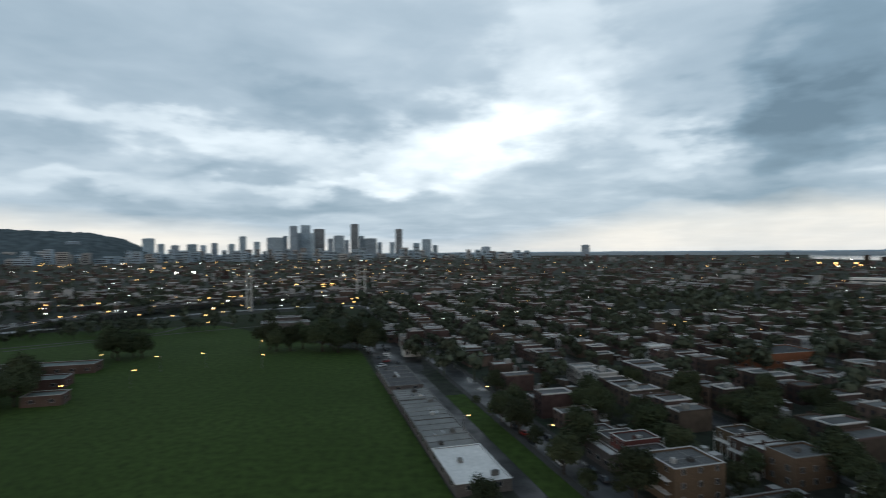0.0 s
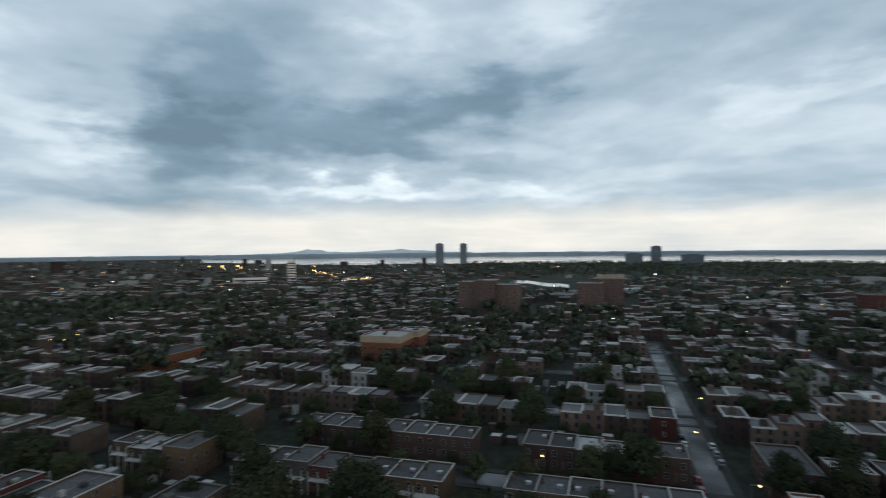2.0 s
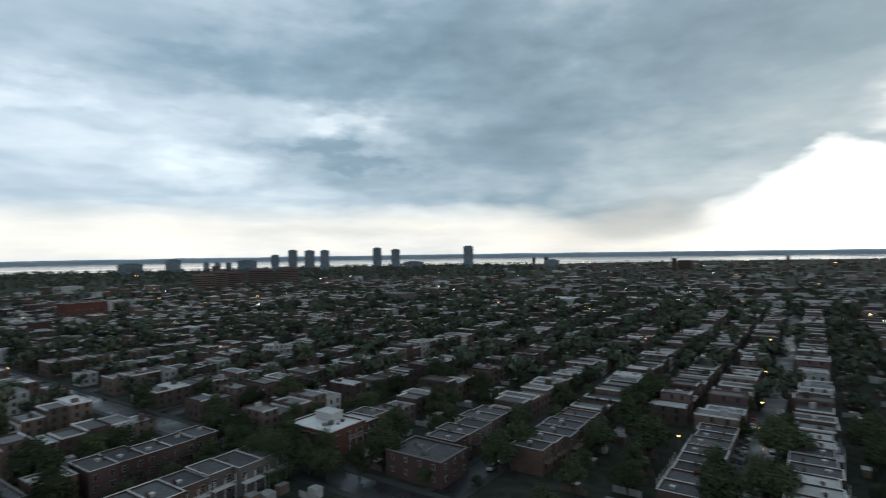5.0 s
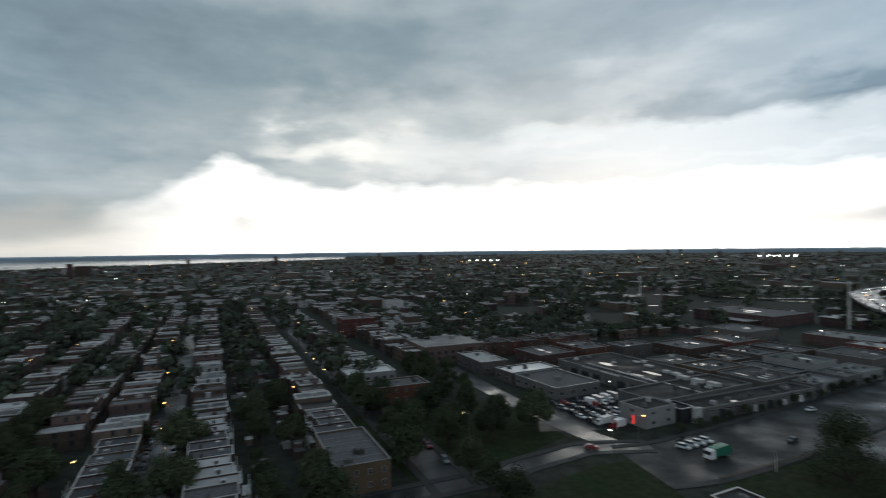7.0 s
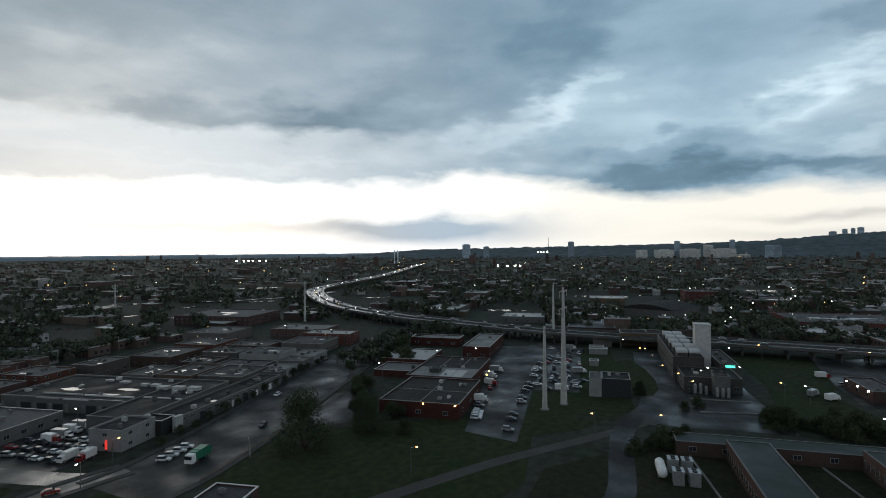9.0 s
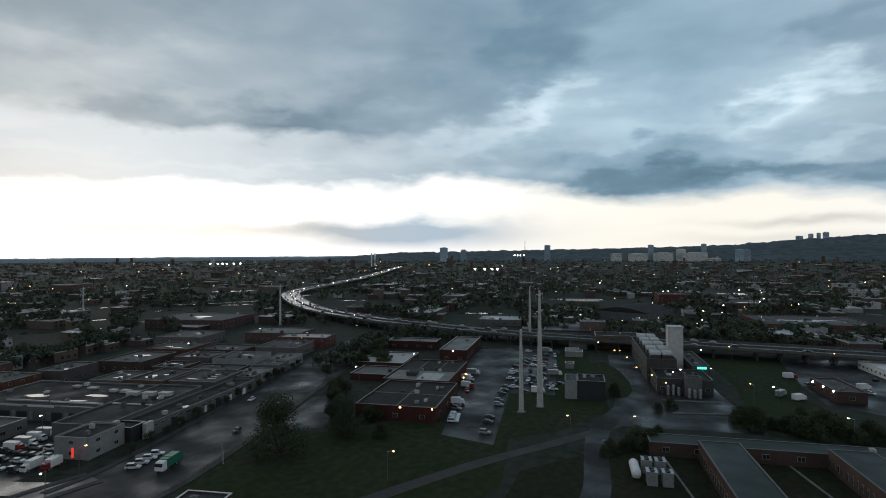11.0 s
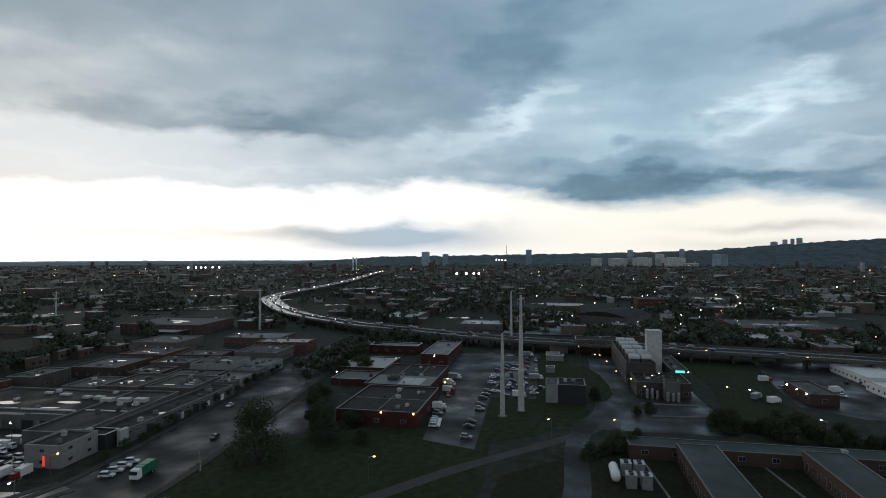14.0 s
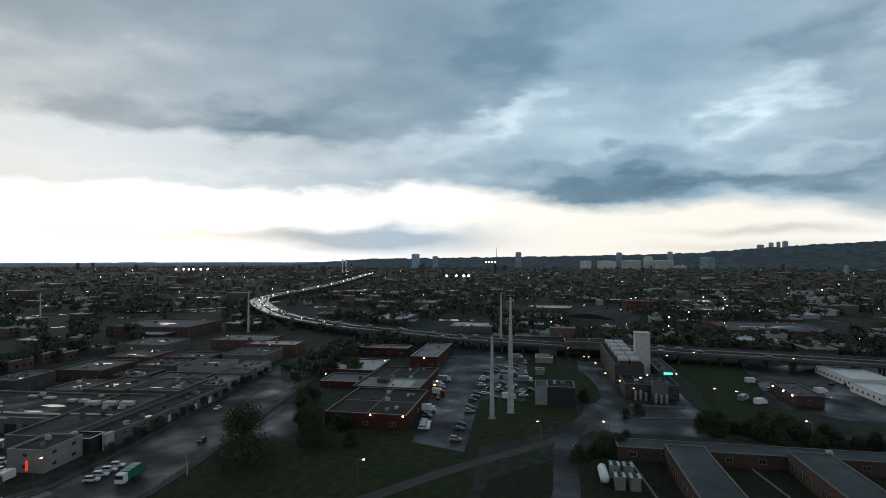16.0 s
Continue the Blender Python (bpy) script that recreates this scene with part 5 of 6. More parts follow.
for k in range(7):
    g = Bag()
    y = -26 + k * 7.3
    g.box(16.96, y, 0, 17.06, y + 4.4, 3.2)
    part("roller_door", g, M["black" if k % 4 else "dull_coping"], rear_hall, "dark roller door")
    g = Bag()
    g.box(16.96, y - 2.0, 0.2, 17.05, y - 0.6, 3.4)
    part("pier_panel", g, M["seam"], rear_hall, "pale wall panel")
annex = flat_building("street_range", -214, -146, -151, -135.4, 4.5, "warehouse", "warehouse_roof", "low grey front range of the warehouse along the street", "warehouse", units=7, seed=31, step=4.0, win=(2.6, 0.7), sill=2.9, turn=RT * 0.3, sides="N", coping="seam", pools=2)
for k, (x, w, h, mat) in enumerate([(-24, 2.2, 2.6, "white"), (-14, 1.4, 2.4, "white"), (-7, 3.4, 3.0, "black"), (2, 1.3, 2.4, "white"), (10, 3.0, 3.0, "dull_coping"), (18, 3.2, 3.0, "black")]):
    g = Bag()
    g.box(x, 5.25, 0, x + w, 5.4, h)
    part("loading_door", g, M[mat], annex, "white loading door" if mat == "white" else "dark loading door")
g = Bag()
g.box(30.0, 4.4, 0, 33.5, 5.7, 5.1)
part("entrance_block", g, M["skylight"], annex, "tall white entrance panel")
flat_building("dark_link", -151, -147, -144.4, -136.2, 5.0, "black", "warehouse_roof", "black-painted link between warehouse and office", "warehouse", floors=0, units=1, seed=52, turn=RT)
flat_building("corner_office", -144.0, -149, -129.8, -137.5, 6.4, "render_white", "warehouse_roof", "two-storey grey corner office of the warehouse", "office", floors=2, units=2, seed=2, step=5.5, win=(1.6, 1.1), sill=1.2, turn=RT, coping="seam")
flat_building("lot_office", -146, -221, -120.5, -207.4, 5.0, "brick_grey", "roof_white", "low grey office with a white roof beside the car lot", "office", units=3, seed=33, step=5, turn=RT)
flat_building("brick_flats", -79, -212, -56, -199, 7.2, "brick_red", "roof", "long red brick apartment house by the park", "apartment block", units=3, seed=63, floors=2, step=3.5, win=(1.1, 1.5), coping="seam")
flat_building("white_flats", -73, -236, -52, -223, 7.8, "render_white", "roof_white", "white apartment house with a white roof", "apartment block", units=2, seed=64, floors=2, step=3.0, win=(1.8, 1.5))
flat_building("white_flats", -73, -247, -51, -240, 7.6, "render_white", "roof_pale", "pale apartment house with a pale roof", "apartment block", units=2, seed=65, floors=2, step=3.0, win=(1.8, 1.5))
flat_building("white_flats", -73, -258.5, -51, -250, 7.8, "render_white", "roof_pale", "pale apartment house with a pale roof", "apartment block", units=2, seed=66, floors=2, step=3.0, win=(1.8, 1.5))
flat_building("workshop", -131, -255, -117, -228, 6.0, "brick_grey", "roof_pale", "grey workshop with a pale roof", "workshop", units=3, seed=67, floors=1)
flat_building("brick_tower", -105, -386, -83, -365, 12.5, "brick_red", "roof", "tall red brick block above the terraces", "building", units=3, seed=68, floors=3, step=5)
flat_building("lot_office", -146, -207, -123, -179, 4.6, "warehouse", "roof", "low grey garage beside the car lot", "office", units=3, seed=34, step=5, turn=RT)
for k, (v0, u0, v1, u1, h, wall, roof, words, fl, pools) in enumerate([
        (-212, -203, -193, -187, 6.0, "brick_grey", "roof", "grey workshop with a wet dark roof", 1, 3),
        (-219, -186, -195, -169, 6.4, "brick_buff", "roof", "buff workshop with a patchy wet roof", 1, 4),
        (-222, -168, -199, -147, 6.0, "brick_grey", "roof", "grey workshop with rain pools on the roof", 1, 4),
        (-222, -146, -215, -138, 5.2, "warehouse", "roof", "grey workshop beside the street", 1, 1),
        (-236, -152, -223, -140, 4.6, "render_white", "metal_roof", "pale shed with a light metal roof", 0, 0),
        (-222, -241, -201, -228, 6.6, "brick_grey", "roof", "grey block with a wet pale roof", 1, 2),
        (-240, -180, -221.5, -155, 4.6, "black", "roof", "black workshop with a dark roof", 0, 2),
        (-263, -179, -243, -157, 6.8, "render_white", "green_roof", "pale box-shaped workshop with a raised parapet", 0, 1),
        (-251, -154, -240, -141, 5.0, "warehouse", "roof", "low grey workshop with a wet roof", 1, 1),
        (-271, -156, -254, -142.5, 5.0, "render_white", "metal_roof", "low pale workshop with a light roof", 1, 0),
        (-241, -200, -226, -184, 5.0, "brick", "roof", "brown workshop with pooled rain on the roof", 1, 3),
        (-262, -204, -246, -184, 6.0, "brick_grey", "roof", "grey workshop with pooled rain on the roof", 1, 3),
        (-286, -206, -268, -180, 6.0, "brick", "roof", "brown brick workshop with a dark roof", 1, 2),
        (-305, -178, -280, -153, 6.2, "brick_grey", "roof", "grey flat-roofed workshop of painted brick", 1, 1),
        (-329, -182, -312, -150, 7.0, "brick_red", "roof_pale", "red brick block with white windows and pale roof", 2, 0),
        (-358, -218, -331, -179, 6.0, "brick", "metal_roof", "long brick hall with a pale metal roof", 1, 0),
        (-419, -332, -368, -266, 8.0, "brick", "roof", "large brown brick block", 2, 3),
        (-258, -236, -230, -212, 5.6, "brick", "roof", "brown workshop with a dark roof", 1, 3),
        (-290, -240, -266, -214, 5.6, "brick_red", "roof", "red brick workshop with a dark roof", 1, 2),
        (-196, -254, -178, -232, 6.6, "brick_red", "roof", "brick workshop with tall windows", 2, 1),
        (-172, -252, -150, -230, 6.0, "brick", "roof", "brown workshop with a dark roof", 1, 2),
        (-330, -262, -300, -232, 6.5, "brick_grey", "roof", "grey flat-roofed workshop of painted brick", 1, 2)]):
    flat_building("workshop", v0, u0, v1, u1, h, wall, roof, words, "workshop", units=3 + k % 4, seed=100 + k, turn=RT, floors=fl, step=4.5, win=(1.4, 1.3), coping="seam", pools=pools)
for k in range(9):
    flat_building("brick_house", -134 - k * 9.1, -275 - 3 * (k % 2), -125.2 - k * 9.1, -262 - 3 * (k % 2), 7 + (k % 3) * 0.6, ("brick_red", "brick", "brick")[k % 3], "roof", "dark brick house in a short terrace", "house", units=2, seed=80 + k, floors=2, step=3.5, win=(1.0, 1.5), turn=RT, coping="seam")
flat_building("roadside_hut", -114, -90, -104.5, -78.5, 3.0, "brick", "roof", "low grey and brick roadside hut", "hut", units=1, seed=41, turn=RT)
flat_building("works_hall", -221.5, -76.5, -184.5, -46.5, 5.5, "redwall", "works_roof", "red works hall with a dark seamed roof", "works", units=7, seed=9, seams=(1, 1), coping="seam", step=9)
rear_works = flat_building("works_hall", -265, -79.5, -222, -50.5, 5.9, "redwall", "works_roof", "red works hall with a patched dark and pale roof", "works", units=7, seed=10, seams=(0, 2), coping="seam", step=9)
for x0, x1, y0, y1, mat in ((2.0, 20.8, -13.6, 14.0, "metal_roof"), (6.0, 19.0, -0.5, 9.5, "roof_pale")):
    g = Bag()
    g.box(x0, y0, 5.43, x1, y1, 5.48 if mat == "metal_roof" else 5.52)
    part("roof_patch", g, M[mat], rear_works, "pale patched roofing felt")
g = Bag()
g.box(8.5, -6.5, 5.42, 13.0, -2.0, 7.0)
g.tube((10.7, -4.2, 7.0), (10.7, -4.2, 7.5), 1.7, 1.2, 10)
part("roof_plant", g, M["dark_cladding"], rear_works, "dark ventilator housing")
flat_building("works_annex", -288, -106, -259, -82, 4.8, "redwall", "roof_pale", "red annex with a pale roof", "works", units=5, seed=11)
flat_building("works_annex", -258.5, -102, -240, -80, 3.2, "redwall", "metal_roof", "low annex with a pale roof beside the works", "works", units=1, seed=53, floors=0)
flat_building("works_annex", -336, -112, -323, -81, 5.2, "redwall", "metal_roof", "long low red shed with a grey roof", "shed", units=1, seed=12)
flat_building("works_annex", -338, -71, -291, -56, 6.6, "redwall", "metal_roof", "red block with a grey metal roof", "works", units=1, seed=13, floors=1)
flat_building("black_building", -240, 2, -227.5, 13, 7.6, "black", "works_roof", "black-clad cube building on the lawn", "building", units=2, seed=14, floors=0, coping="seam")
flat_building("white_annex", -240, -3, -227.5, 1.9, 7.4, "render_white", "roof", "white annex of the black cube", "building", units=2, seed=15, floors=0, coping="seam")
flat_building("storage_shed", -324, -4, -318, 6, 3.2, "render_white", "roof_pale", "long white storage container beside the lot", "shed", units=0, seed=54, floors=0)
flat_building("storage_shed", -332, -4, -327, 4, 3.0, "render_white", "roof_pale", "white storage container beside the lot", "shed", units=0, seed=55, floors=0)
flat_building("storage_shed", -356, -2, -344, 9, 5.0, "brick_grey", "works_roof", "dark shed beside the lot", "shed", units=0, seed=56, floors=0)
flat_building("storage_shed", -291, -3.5, -286, 1, 2.8, "render_white", "roof", "small pale shed on the grass", "shed", units=0, seed=57, floors=0)
flat_building("plant_building", -331, 33.5, -266, 46.5, 10.4, "dark_cladding", "works_roof", "dark grey power plant with rows of cooling units on its roof", "power plant", units=0, seed=16, floors=2, step=5, coping="dull_coping")
flat_building("plant_office", -265.8, 35, -245, 57, 6.2, "dark_cladding", "works_roof", "dark front building of the power plant", "power plant", units=5, seed=58, floors=1, step=4, coping="dull_coping")
flat_building("plant_box", -244.8, 45.5, -240, 51.5, 8.0, "warehouse", "roof", "pale box-shaped filter house of the power plant", "power plant", units=0, seed=17, floors=0, coping="seam")
flat_building("plant_hall", -303, 53, -266, 60.5, 8.0, "brick_grey", "roof", "grey side hall of the power plant", "power plant", units=4, seed=59, floors=1, coping="seam")
flat_building("brick_shed", -366, 14, -350, 40, 8, "brick_buff", "works_roof", "buff brick shed behind the plant", "shed", units=2, seed=18)
flat_building("low_wing", -169, 35, -118, 46, 5.6, "brick", "green_roof", "brick wing with a green metal roof", "school wing", units=0, seed=19, coping="dull_coping", parapet=0.2, step=2.3, win=(0.75, 2.0))
flat_building("low_wing", -169, 68, -118, 79, 5.6, "brick", "green_roof", "brick wing with a green metal roof", "school wing", units=0, seed=20, coping="dull_coping", parapet=0.2, step=2.3, win=(0.75, 2.0))
flat_building("low_wing", -178, 22, -169.5, 110, 4.0, "brick", "green_roof", "low brick corridor wing joining the others", "school wing", units=1, seed=21, coping="dull_coping", parapet=0.2, step=8, sides="E")
flat_building("small_block", -268, 101, -243, 111.5, 4.6, "brick", "roof", "small brick block with bright wall lamps", "building", units=3, seed=22, coping="seam")
flat_building("prefab_hall", -317, 141, -283, 160, 4.0, "white", "roof_white", "long white prefab hall with a white roof", "hall", units=0, seed=23, step=3.5, win=(1.2, 1.0))
flat_building("prefab_hall", -276, 137, -252, 150, 4.0, "white", "roof_white", "short white prefab hall with a white roof", "hall", units=0, seed=230, step=3.5, win=(1.2, 1.0))
flat_building("commercial_hall", -505, 140, -445, 215, 6.0, "brick_red", "roof", "large low commercial hall with a wet striped roof", "hall", units=14, seed=24, seams=(9, 2), coping="seam", pools=9)
flat_building("commercial_hall", -611, -6, -574, 28, 9.0, "brick_buff", "roof_pale", "buff commercial hall with a pale wet roof", "hall", units=4, seed=61, coping="seam", pools=4, floors=2)
flat_building("commercial_hall", -665, 92, -628, 120, 13.0, "brick_red", "roof", "tall brick factory with white windows", "factory", units=4, seed=62, coping="seam", floors=3, step=5)
for k, (v0, u0, v1, u1, h, wall, roof) in enumerate([(-470, -75, -440, -40, 5, "warehouse", "roof_pale"), (-520, -150, -470, -120, 6, "brick_grey", "roof_pale"), (-455, 0, -430, 34, 5, "brick", "roof"), (-640, 150, -590, 200, 8, "brick", "roof"), (-440, 235, -410, 285, 6, "brick_grey", "roof_pale"), (-560, 300, -510, 350, 7, "brick", "roof_pale")]):
    flat_building("commercial_hall", v0, u0, v1, u1, h, wall, roof, "low commercial hall beyond the motorway", "hall", units=5, seed=110 + k, coping="seam", pools=3, step=7)

# stack of the plant
st = thing("plant_stack", "tall pale square stack of the plant", "chimney", at_grid(-284, 48.6))
g = Bag()
g.box(-3.4, -3.4, 0, 3.4, 3.4, 23)
g.box(-3.6, -3.6, 23, 3.6, 3.6, 23.5)
part("shaft", g, M["stack_panel"], st)


def power_pole(x, y, h, arms, turn):
    ob = thing("power_pole", "tall grey tapered steel power pole", "power pole", pose(x, y, 0, 0, 0, turn), group="power poles")
    g = Bag()
    g.tube((0, 0, 0), (0, 0, h), 1.05 * h / 45 + 0.25, 0.42, 12)
    part("shaft", g, M["pole_paint"], ob)
    g = Bag()
    g.tube((0, 0, 0), (0, 0, 0.35), 1.7, 1.7, 12)
    part("footing", g, M["concrete"], ob)
    for k in range(arms):
        z = h - 2 - k * 6.5
        for s in (1, -1):
            g = Bag()
            g.tube((0, 0, z), (s * 4.2, 0, z + 0.8), 0.28, 0.12, 6)
            g.tube((s * 4.2, 0, z + 0.8), (s * 4.2, 0, z - 1.6), 0.09, 0.09, 5)
            part("arm", g, M["pole_paint"], ob, "cross arm with insulator")
    return ob


power_pole(-193, -71, 31, 0, 0)
power_pole(-203, -67, 45, 2, 0)
power_pole(-352, -123, 36, 2, 20)
power_pole(-334, -334, 34, 3, 30)
power_pole(-309, -577, 27, 3, 30)
for x, y in ((-208, 575), (-190, 537), (-96, 663), (-112, 704)):
    power_pole(x, y, 42, 2, 0)

# cooling units on the plant roof: boxes with a rounded back
fan = thing("cooling_unit", "dark cooling unit with a pale sloped top", "cooling unit", at_grid(-270, 37.6, 9.9), group="cooling units")
g = Bag()
g.box(-3.4, -2.2, 0, 3.4, 2.2, 2.2)
part("housing", g, M["dark_cladding"], fan, "dark louvred housing")
g = Bag()
prof = [(-3.5, 2.21), (3.5, 2.21), (3.5, 2.9), (2.6, 3.5), (-2.8, 3.7), (-3.5, 3.2)]
n = len(prof)
g.solid([(x, -2.25, z) for x, z in prof] + [(x, 2.25, z) for x, z in prof], [tuple(range(n)), tuple(reversed(range(n, 2 * n)))] + [(k, k + n, (k + 1) % n + n, (k + 1) % n) for k in range(n)])
part("hood", g, M["skylight"], fan, "pale sloped hood")
for k in range(5):
    for j in range(2):
        if k or j:
            copy_thing(fan, at_grid(-270 - k * 13.0, 37.6 + j * 5.0, 9.9))
for k, (v, u, hh) in enumerate([(-243, 39, 3.6), (-242.5, 41, 4), (-242, 43, 3.2), (-239, 46.5, 3.6), (-238.8, 48.5, 3.2), (-238.6, 50.5, 3.6)]):
    g = Bag()
    g.tube((0, 0, 0), (0, 0, hh), 0.6, 0.6, 10)
    g.tube((0, 0, hh), (0, 0, hh + 0.4), 0.6, 0.15, 10)
    single("plant_tank", g, M["metal"], "upright steel tank beside the plant", "tank", group="plant tanks", m=at_grid(v, u))
sign = thing("plant_sign", "small lit green sign on the plant hall", "sign", at_grid(-265.9, 57.0, 6.6))
g = Bag()
g.box(0.02, -1.9, 0, 0.25, 1.9, 0.9)
part("sign_box", g, M["green_light"], sign)
g = Bag()
for k in range(7):
    g.box(0.26, -1.4 + k * 0.4, 0.25, 0.29, -1.15 + k * 0.4, 0.55)
part("letter_bars", g, M["white"], sign, "plain pale bars")
# low walls round the school yards
for pts in (((-168.5, 25.5), (-130, 29.5)), ((-168.5, 58.5), (-130, 63)), ((-233, 35), (-233, 57)), ((-215, 36), (-217, 56))):
    g = Bag()
    strip(g, pts, 0.45, 0.45, 0, thick=0.45)
    single("yard_wall", g, M["concrete"], "low pale concrete yard wall", "wall", m=GRIDPOSE)
# tank and grey cabinets beside the service road
g = Bag()
g.tube((-3.6, 0, 1.8), (3.6, 0, 1.8), 1.25, 1.25, 14)
g.ball((-3.6, 0, 1.8), 1.25, rings=6, sides=14)
g.ball((3.6, 0, 1.8), 1.25, rings=6, sides=14)
tank = thing("gas_tank", "white horizontal gas tank on two saddles", "tank", at_grid(-154, 16.2))
part("vessel", g, M["white"], tank)
for x in (-2.2, 2.2):
    g = Bag()
    g.box(x - 0.3, -1.0, 0, x + 0.3, 1.0, 0.75)
    part("saddle", g, M["concrete"], tank)
for v, u in ((-157, 19.5), (-157, 23), (-149, 19.8), (-149, 23.6)):
    g = Bag()
    g.box(-1.6, -1.3, 0, 1.6, 1.3, 3.4)
    g.box(-1.7, -1.4, 3.4, 1.7, 1.4, 3.6)
    cab = thing("chiller_cabinet", "grey chiller cabinet standing in a row", "cabinet", at_grid(v, u), group="chillers")
    part("casing", g, M["metal"], cab)
    for k in (-0.8, 0.8):
        g = Bag()
        g.tube((k, 0, 3.6), (k, 0, 3.9), 0.6, 0.6, 10)
        part("fan", g, M["black"], cab, "dark fan")
# rounded hall of the old arena beyond the motorway
arena = thing("arched_hall", "large dark hall with an arched roof and a pale wall", "hall", at_grid(-512, 54, 0, -30))
ends = [(-24 + k * 4, 7.5 + 4.5 * math.cos((k - 6) / 6 * 1.5)) for k in range(13)]
n = len(ends)
g = Bag()
g.solid([(-27, y, z) for y, z in ends] + [(27, y, z) for y, z in ends], [tuple(range(n)), tuple(reversed(range(n, 2 * n)))] + [(k, k + n, k + 1 + n, k + 1) for k in range(n - 1)])
part("vault", g, M["works_roof"], arena, "dark arched roof")
g = Bag()
g.box(-26.8, -23.9, 0, 26.8, 23.9, 7.6)
part("wall", g, M["warehouse"], arena)

# ---- towers and far landmarks ----
def tower(az, dist, width, h, mat, label, depth=None, step=3.3, category="tower", cap=True, turn=0.0):
    x, y = polar(az, dist)
    depth = depth or width
    ob = thing("tower_block", label, category, pose(x, y, 0, 0, 0, -az + turn))
    g = Bag()
    g.box(-width / 2, -depth / 2, 0, width / 2, depth / 2, h)
    part("wall", g, M[mat], ob)
    if cap:
        g = Bag()
        g.box(-width * 0.28, -depth * 0.28, h, width * 0.28, depth * 0.28, h + 2.5)
        part("roof_house", g, M[mat], ob)
    g = Bag()
    n = max(2, int(h // (step * 1.0)))
    for k in range(n):
        z = 1.5 + k * (h - 2) / n
        g.box(-width / 2 + 0.8, -depth / 2 - 0.12, z, width / 2 - 0.8, -depth / 2 - 0.01, z + (h / n) * 0.36)
        g.box(-width / 2 - 0.12, -depth / 2 + 0.8, z, -width / 2 - 0.01, depth / 2 - 0.8, z + (h / n) * 0.36)
        g.box(width / 2 + 0.01, -depth / 2 + 0.8, z, width / 2 + 0.12, depth / 2 - 0.8, z + (h / n) * 0.36)
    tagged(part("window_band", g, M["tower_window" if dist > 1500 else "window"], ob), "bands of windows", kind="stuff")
    return ob


def px_az(yaw, x):
    return yaw + math.degrees(math.atan((x - 784) / 961))


# downtown, distance haze put into the pale tower and window colours
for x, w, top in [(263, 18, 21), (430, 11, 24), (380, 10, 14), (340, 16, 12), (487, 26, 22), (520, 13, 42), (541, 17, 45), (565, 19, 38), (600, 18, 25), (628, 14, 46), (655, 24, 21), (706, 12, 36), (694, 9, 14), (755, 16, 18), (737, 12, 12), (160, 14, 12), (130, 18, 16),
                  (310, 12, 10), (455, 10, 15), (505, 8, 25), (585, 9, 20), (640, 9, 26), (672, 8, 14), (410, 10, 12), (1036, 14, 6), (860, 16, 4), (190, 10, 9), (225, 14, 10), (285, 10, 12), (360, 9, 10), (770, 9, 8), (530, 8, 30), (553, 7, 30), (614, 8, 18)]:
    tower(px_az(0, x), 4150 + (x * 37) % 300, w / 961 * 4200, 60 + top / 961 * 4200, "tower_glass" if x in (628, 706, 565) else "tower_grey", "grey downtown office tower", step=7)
# across the island: slabs by the river
for yaw, x, w, top in [(43.8, 1021, 14, 14), (43.8, 1066, 12, 14), (85, 690, 16, 6), (85, 1306, 13, 1), (85, 1344, 15, 9), (85, 1382, 17, 8), (85, 1418, 15, 8), (85, 1556, 15, 11), (144.6, 455, 15, 8), (144.6, 593, 17, 12), (85, 655, 28, -6), (85, 745, 34, -8), (85, 1120, 22, -4), (85, 1055, 34, -9), (85, 1250, 30, -7), (85, 1175, 9, -10), (85, 1195, 9, -10), (85, 1215, 9, -10), (144.6, 490, 34, -14), (144.6, 740, 26, -14)]:
    tower(px_az(yaw, x), 1950, w / 961 * 1950, 58 + (top - 3) / 961 * 1950, "tower_dark", "dark apartment tower by the river", step=3.4)
# orange brick apartments in the east
for v0, u0, v1, u1, h in [(262, 104, 284, 126, 15), (284.2, 101, 298, 113, 15), (478, 98, 502, 116, 32), (486, 116.2, 506, 134, 30), (482, 78, 506, 97.8, 28), (545, 6, 566, 30, 26), (566.2, -14, 590, 12, 33), (212, 207, 244, 226, 9.5)]:
    flats = flat_building("apartment_block", v0, u0, v1, u1, h, "apt_brick" if v0 < 400 else "apt_rose", "roof_pale" if h > 12 else "roof", ("orange" if v0 < 400 else "rose-grey") + " brick apartment block with a pale flat roof", "apartment block", units=3, seed=int(v0), floors=int((h - 2) // 3.3), step=4 if v0 < 400 else 5.5)
    if h == 15 or h == 33:
        g = Bag()
        w2, d2 = (v1 - v0) / 2, (u1 - u0) / 2
        for q in ((-w2 - 0.25, -d2 - 0.25, w2 + 0.25, -d2 - 0.02), (-w2 - 0.25, d2 + 0.02, w2 + 0.25, d2 + 0.25), (-w2 - 0.25, -d2 - 0.02, -w2 - 0.02, d2 + 0.02), (w2 + 0.02, -d2 - 0.02, w2 + 0.25, d2 + 0.02)):
            g.box(q[0], q[1], h - 3.4, q[2], q[3], h - 0.02)
        part("top_storey_band", g, M["cream"], flats, "cream-clad top storey")
for x, d, w, h in ((1172, 985, 34, 27), (1200, 995, 20, 31), (1226, 1000, 26, 29), (1276, 1090, 44, 30), (1332, 1110, 42, 31)):
    tower(px_az(85, x), d, w, h, "apt_rose", "rose-grey brick apartment tower before the woods", depth=22, step=3.4, category="apartment block")
flat_building("church_hall", 380, -500, 415, -475, 13.0, "brick_grey", "teal_roof", "pale stone church hall with a teal roof", "church", units=0, seed=221, floors=2, step=6)
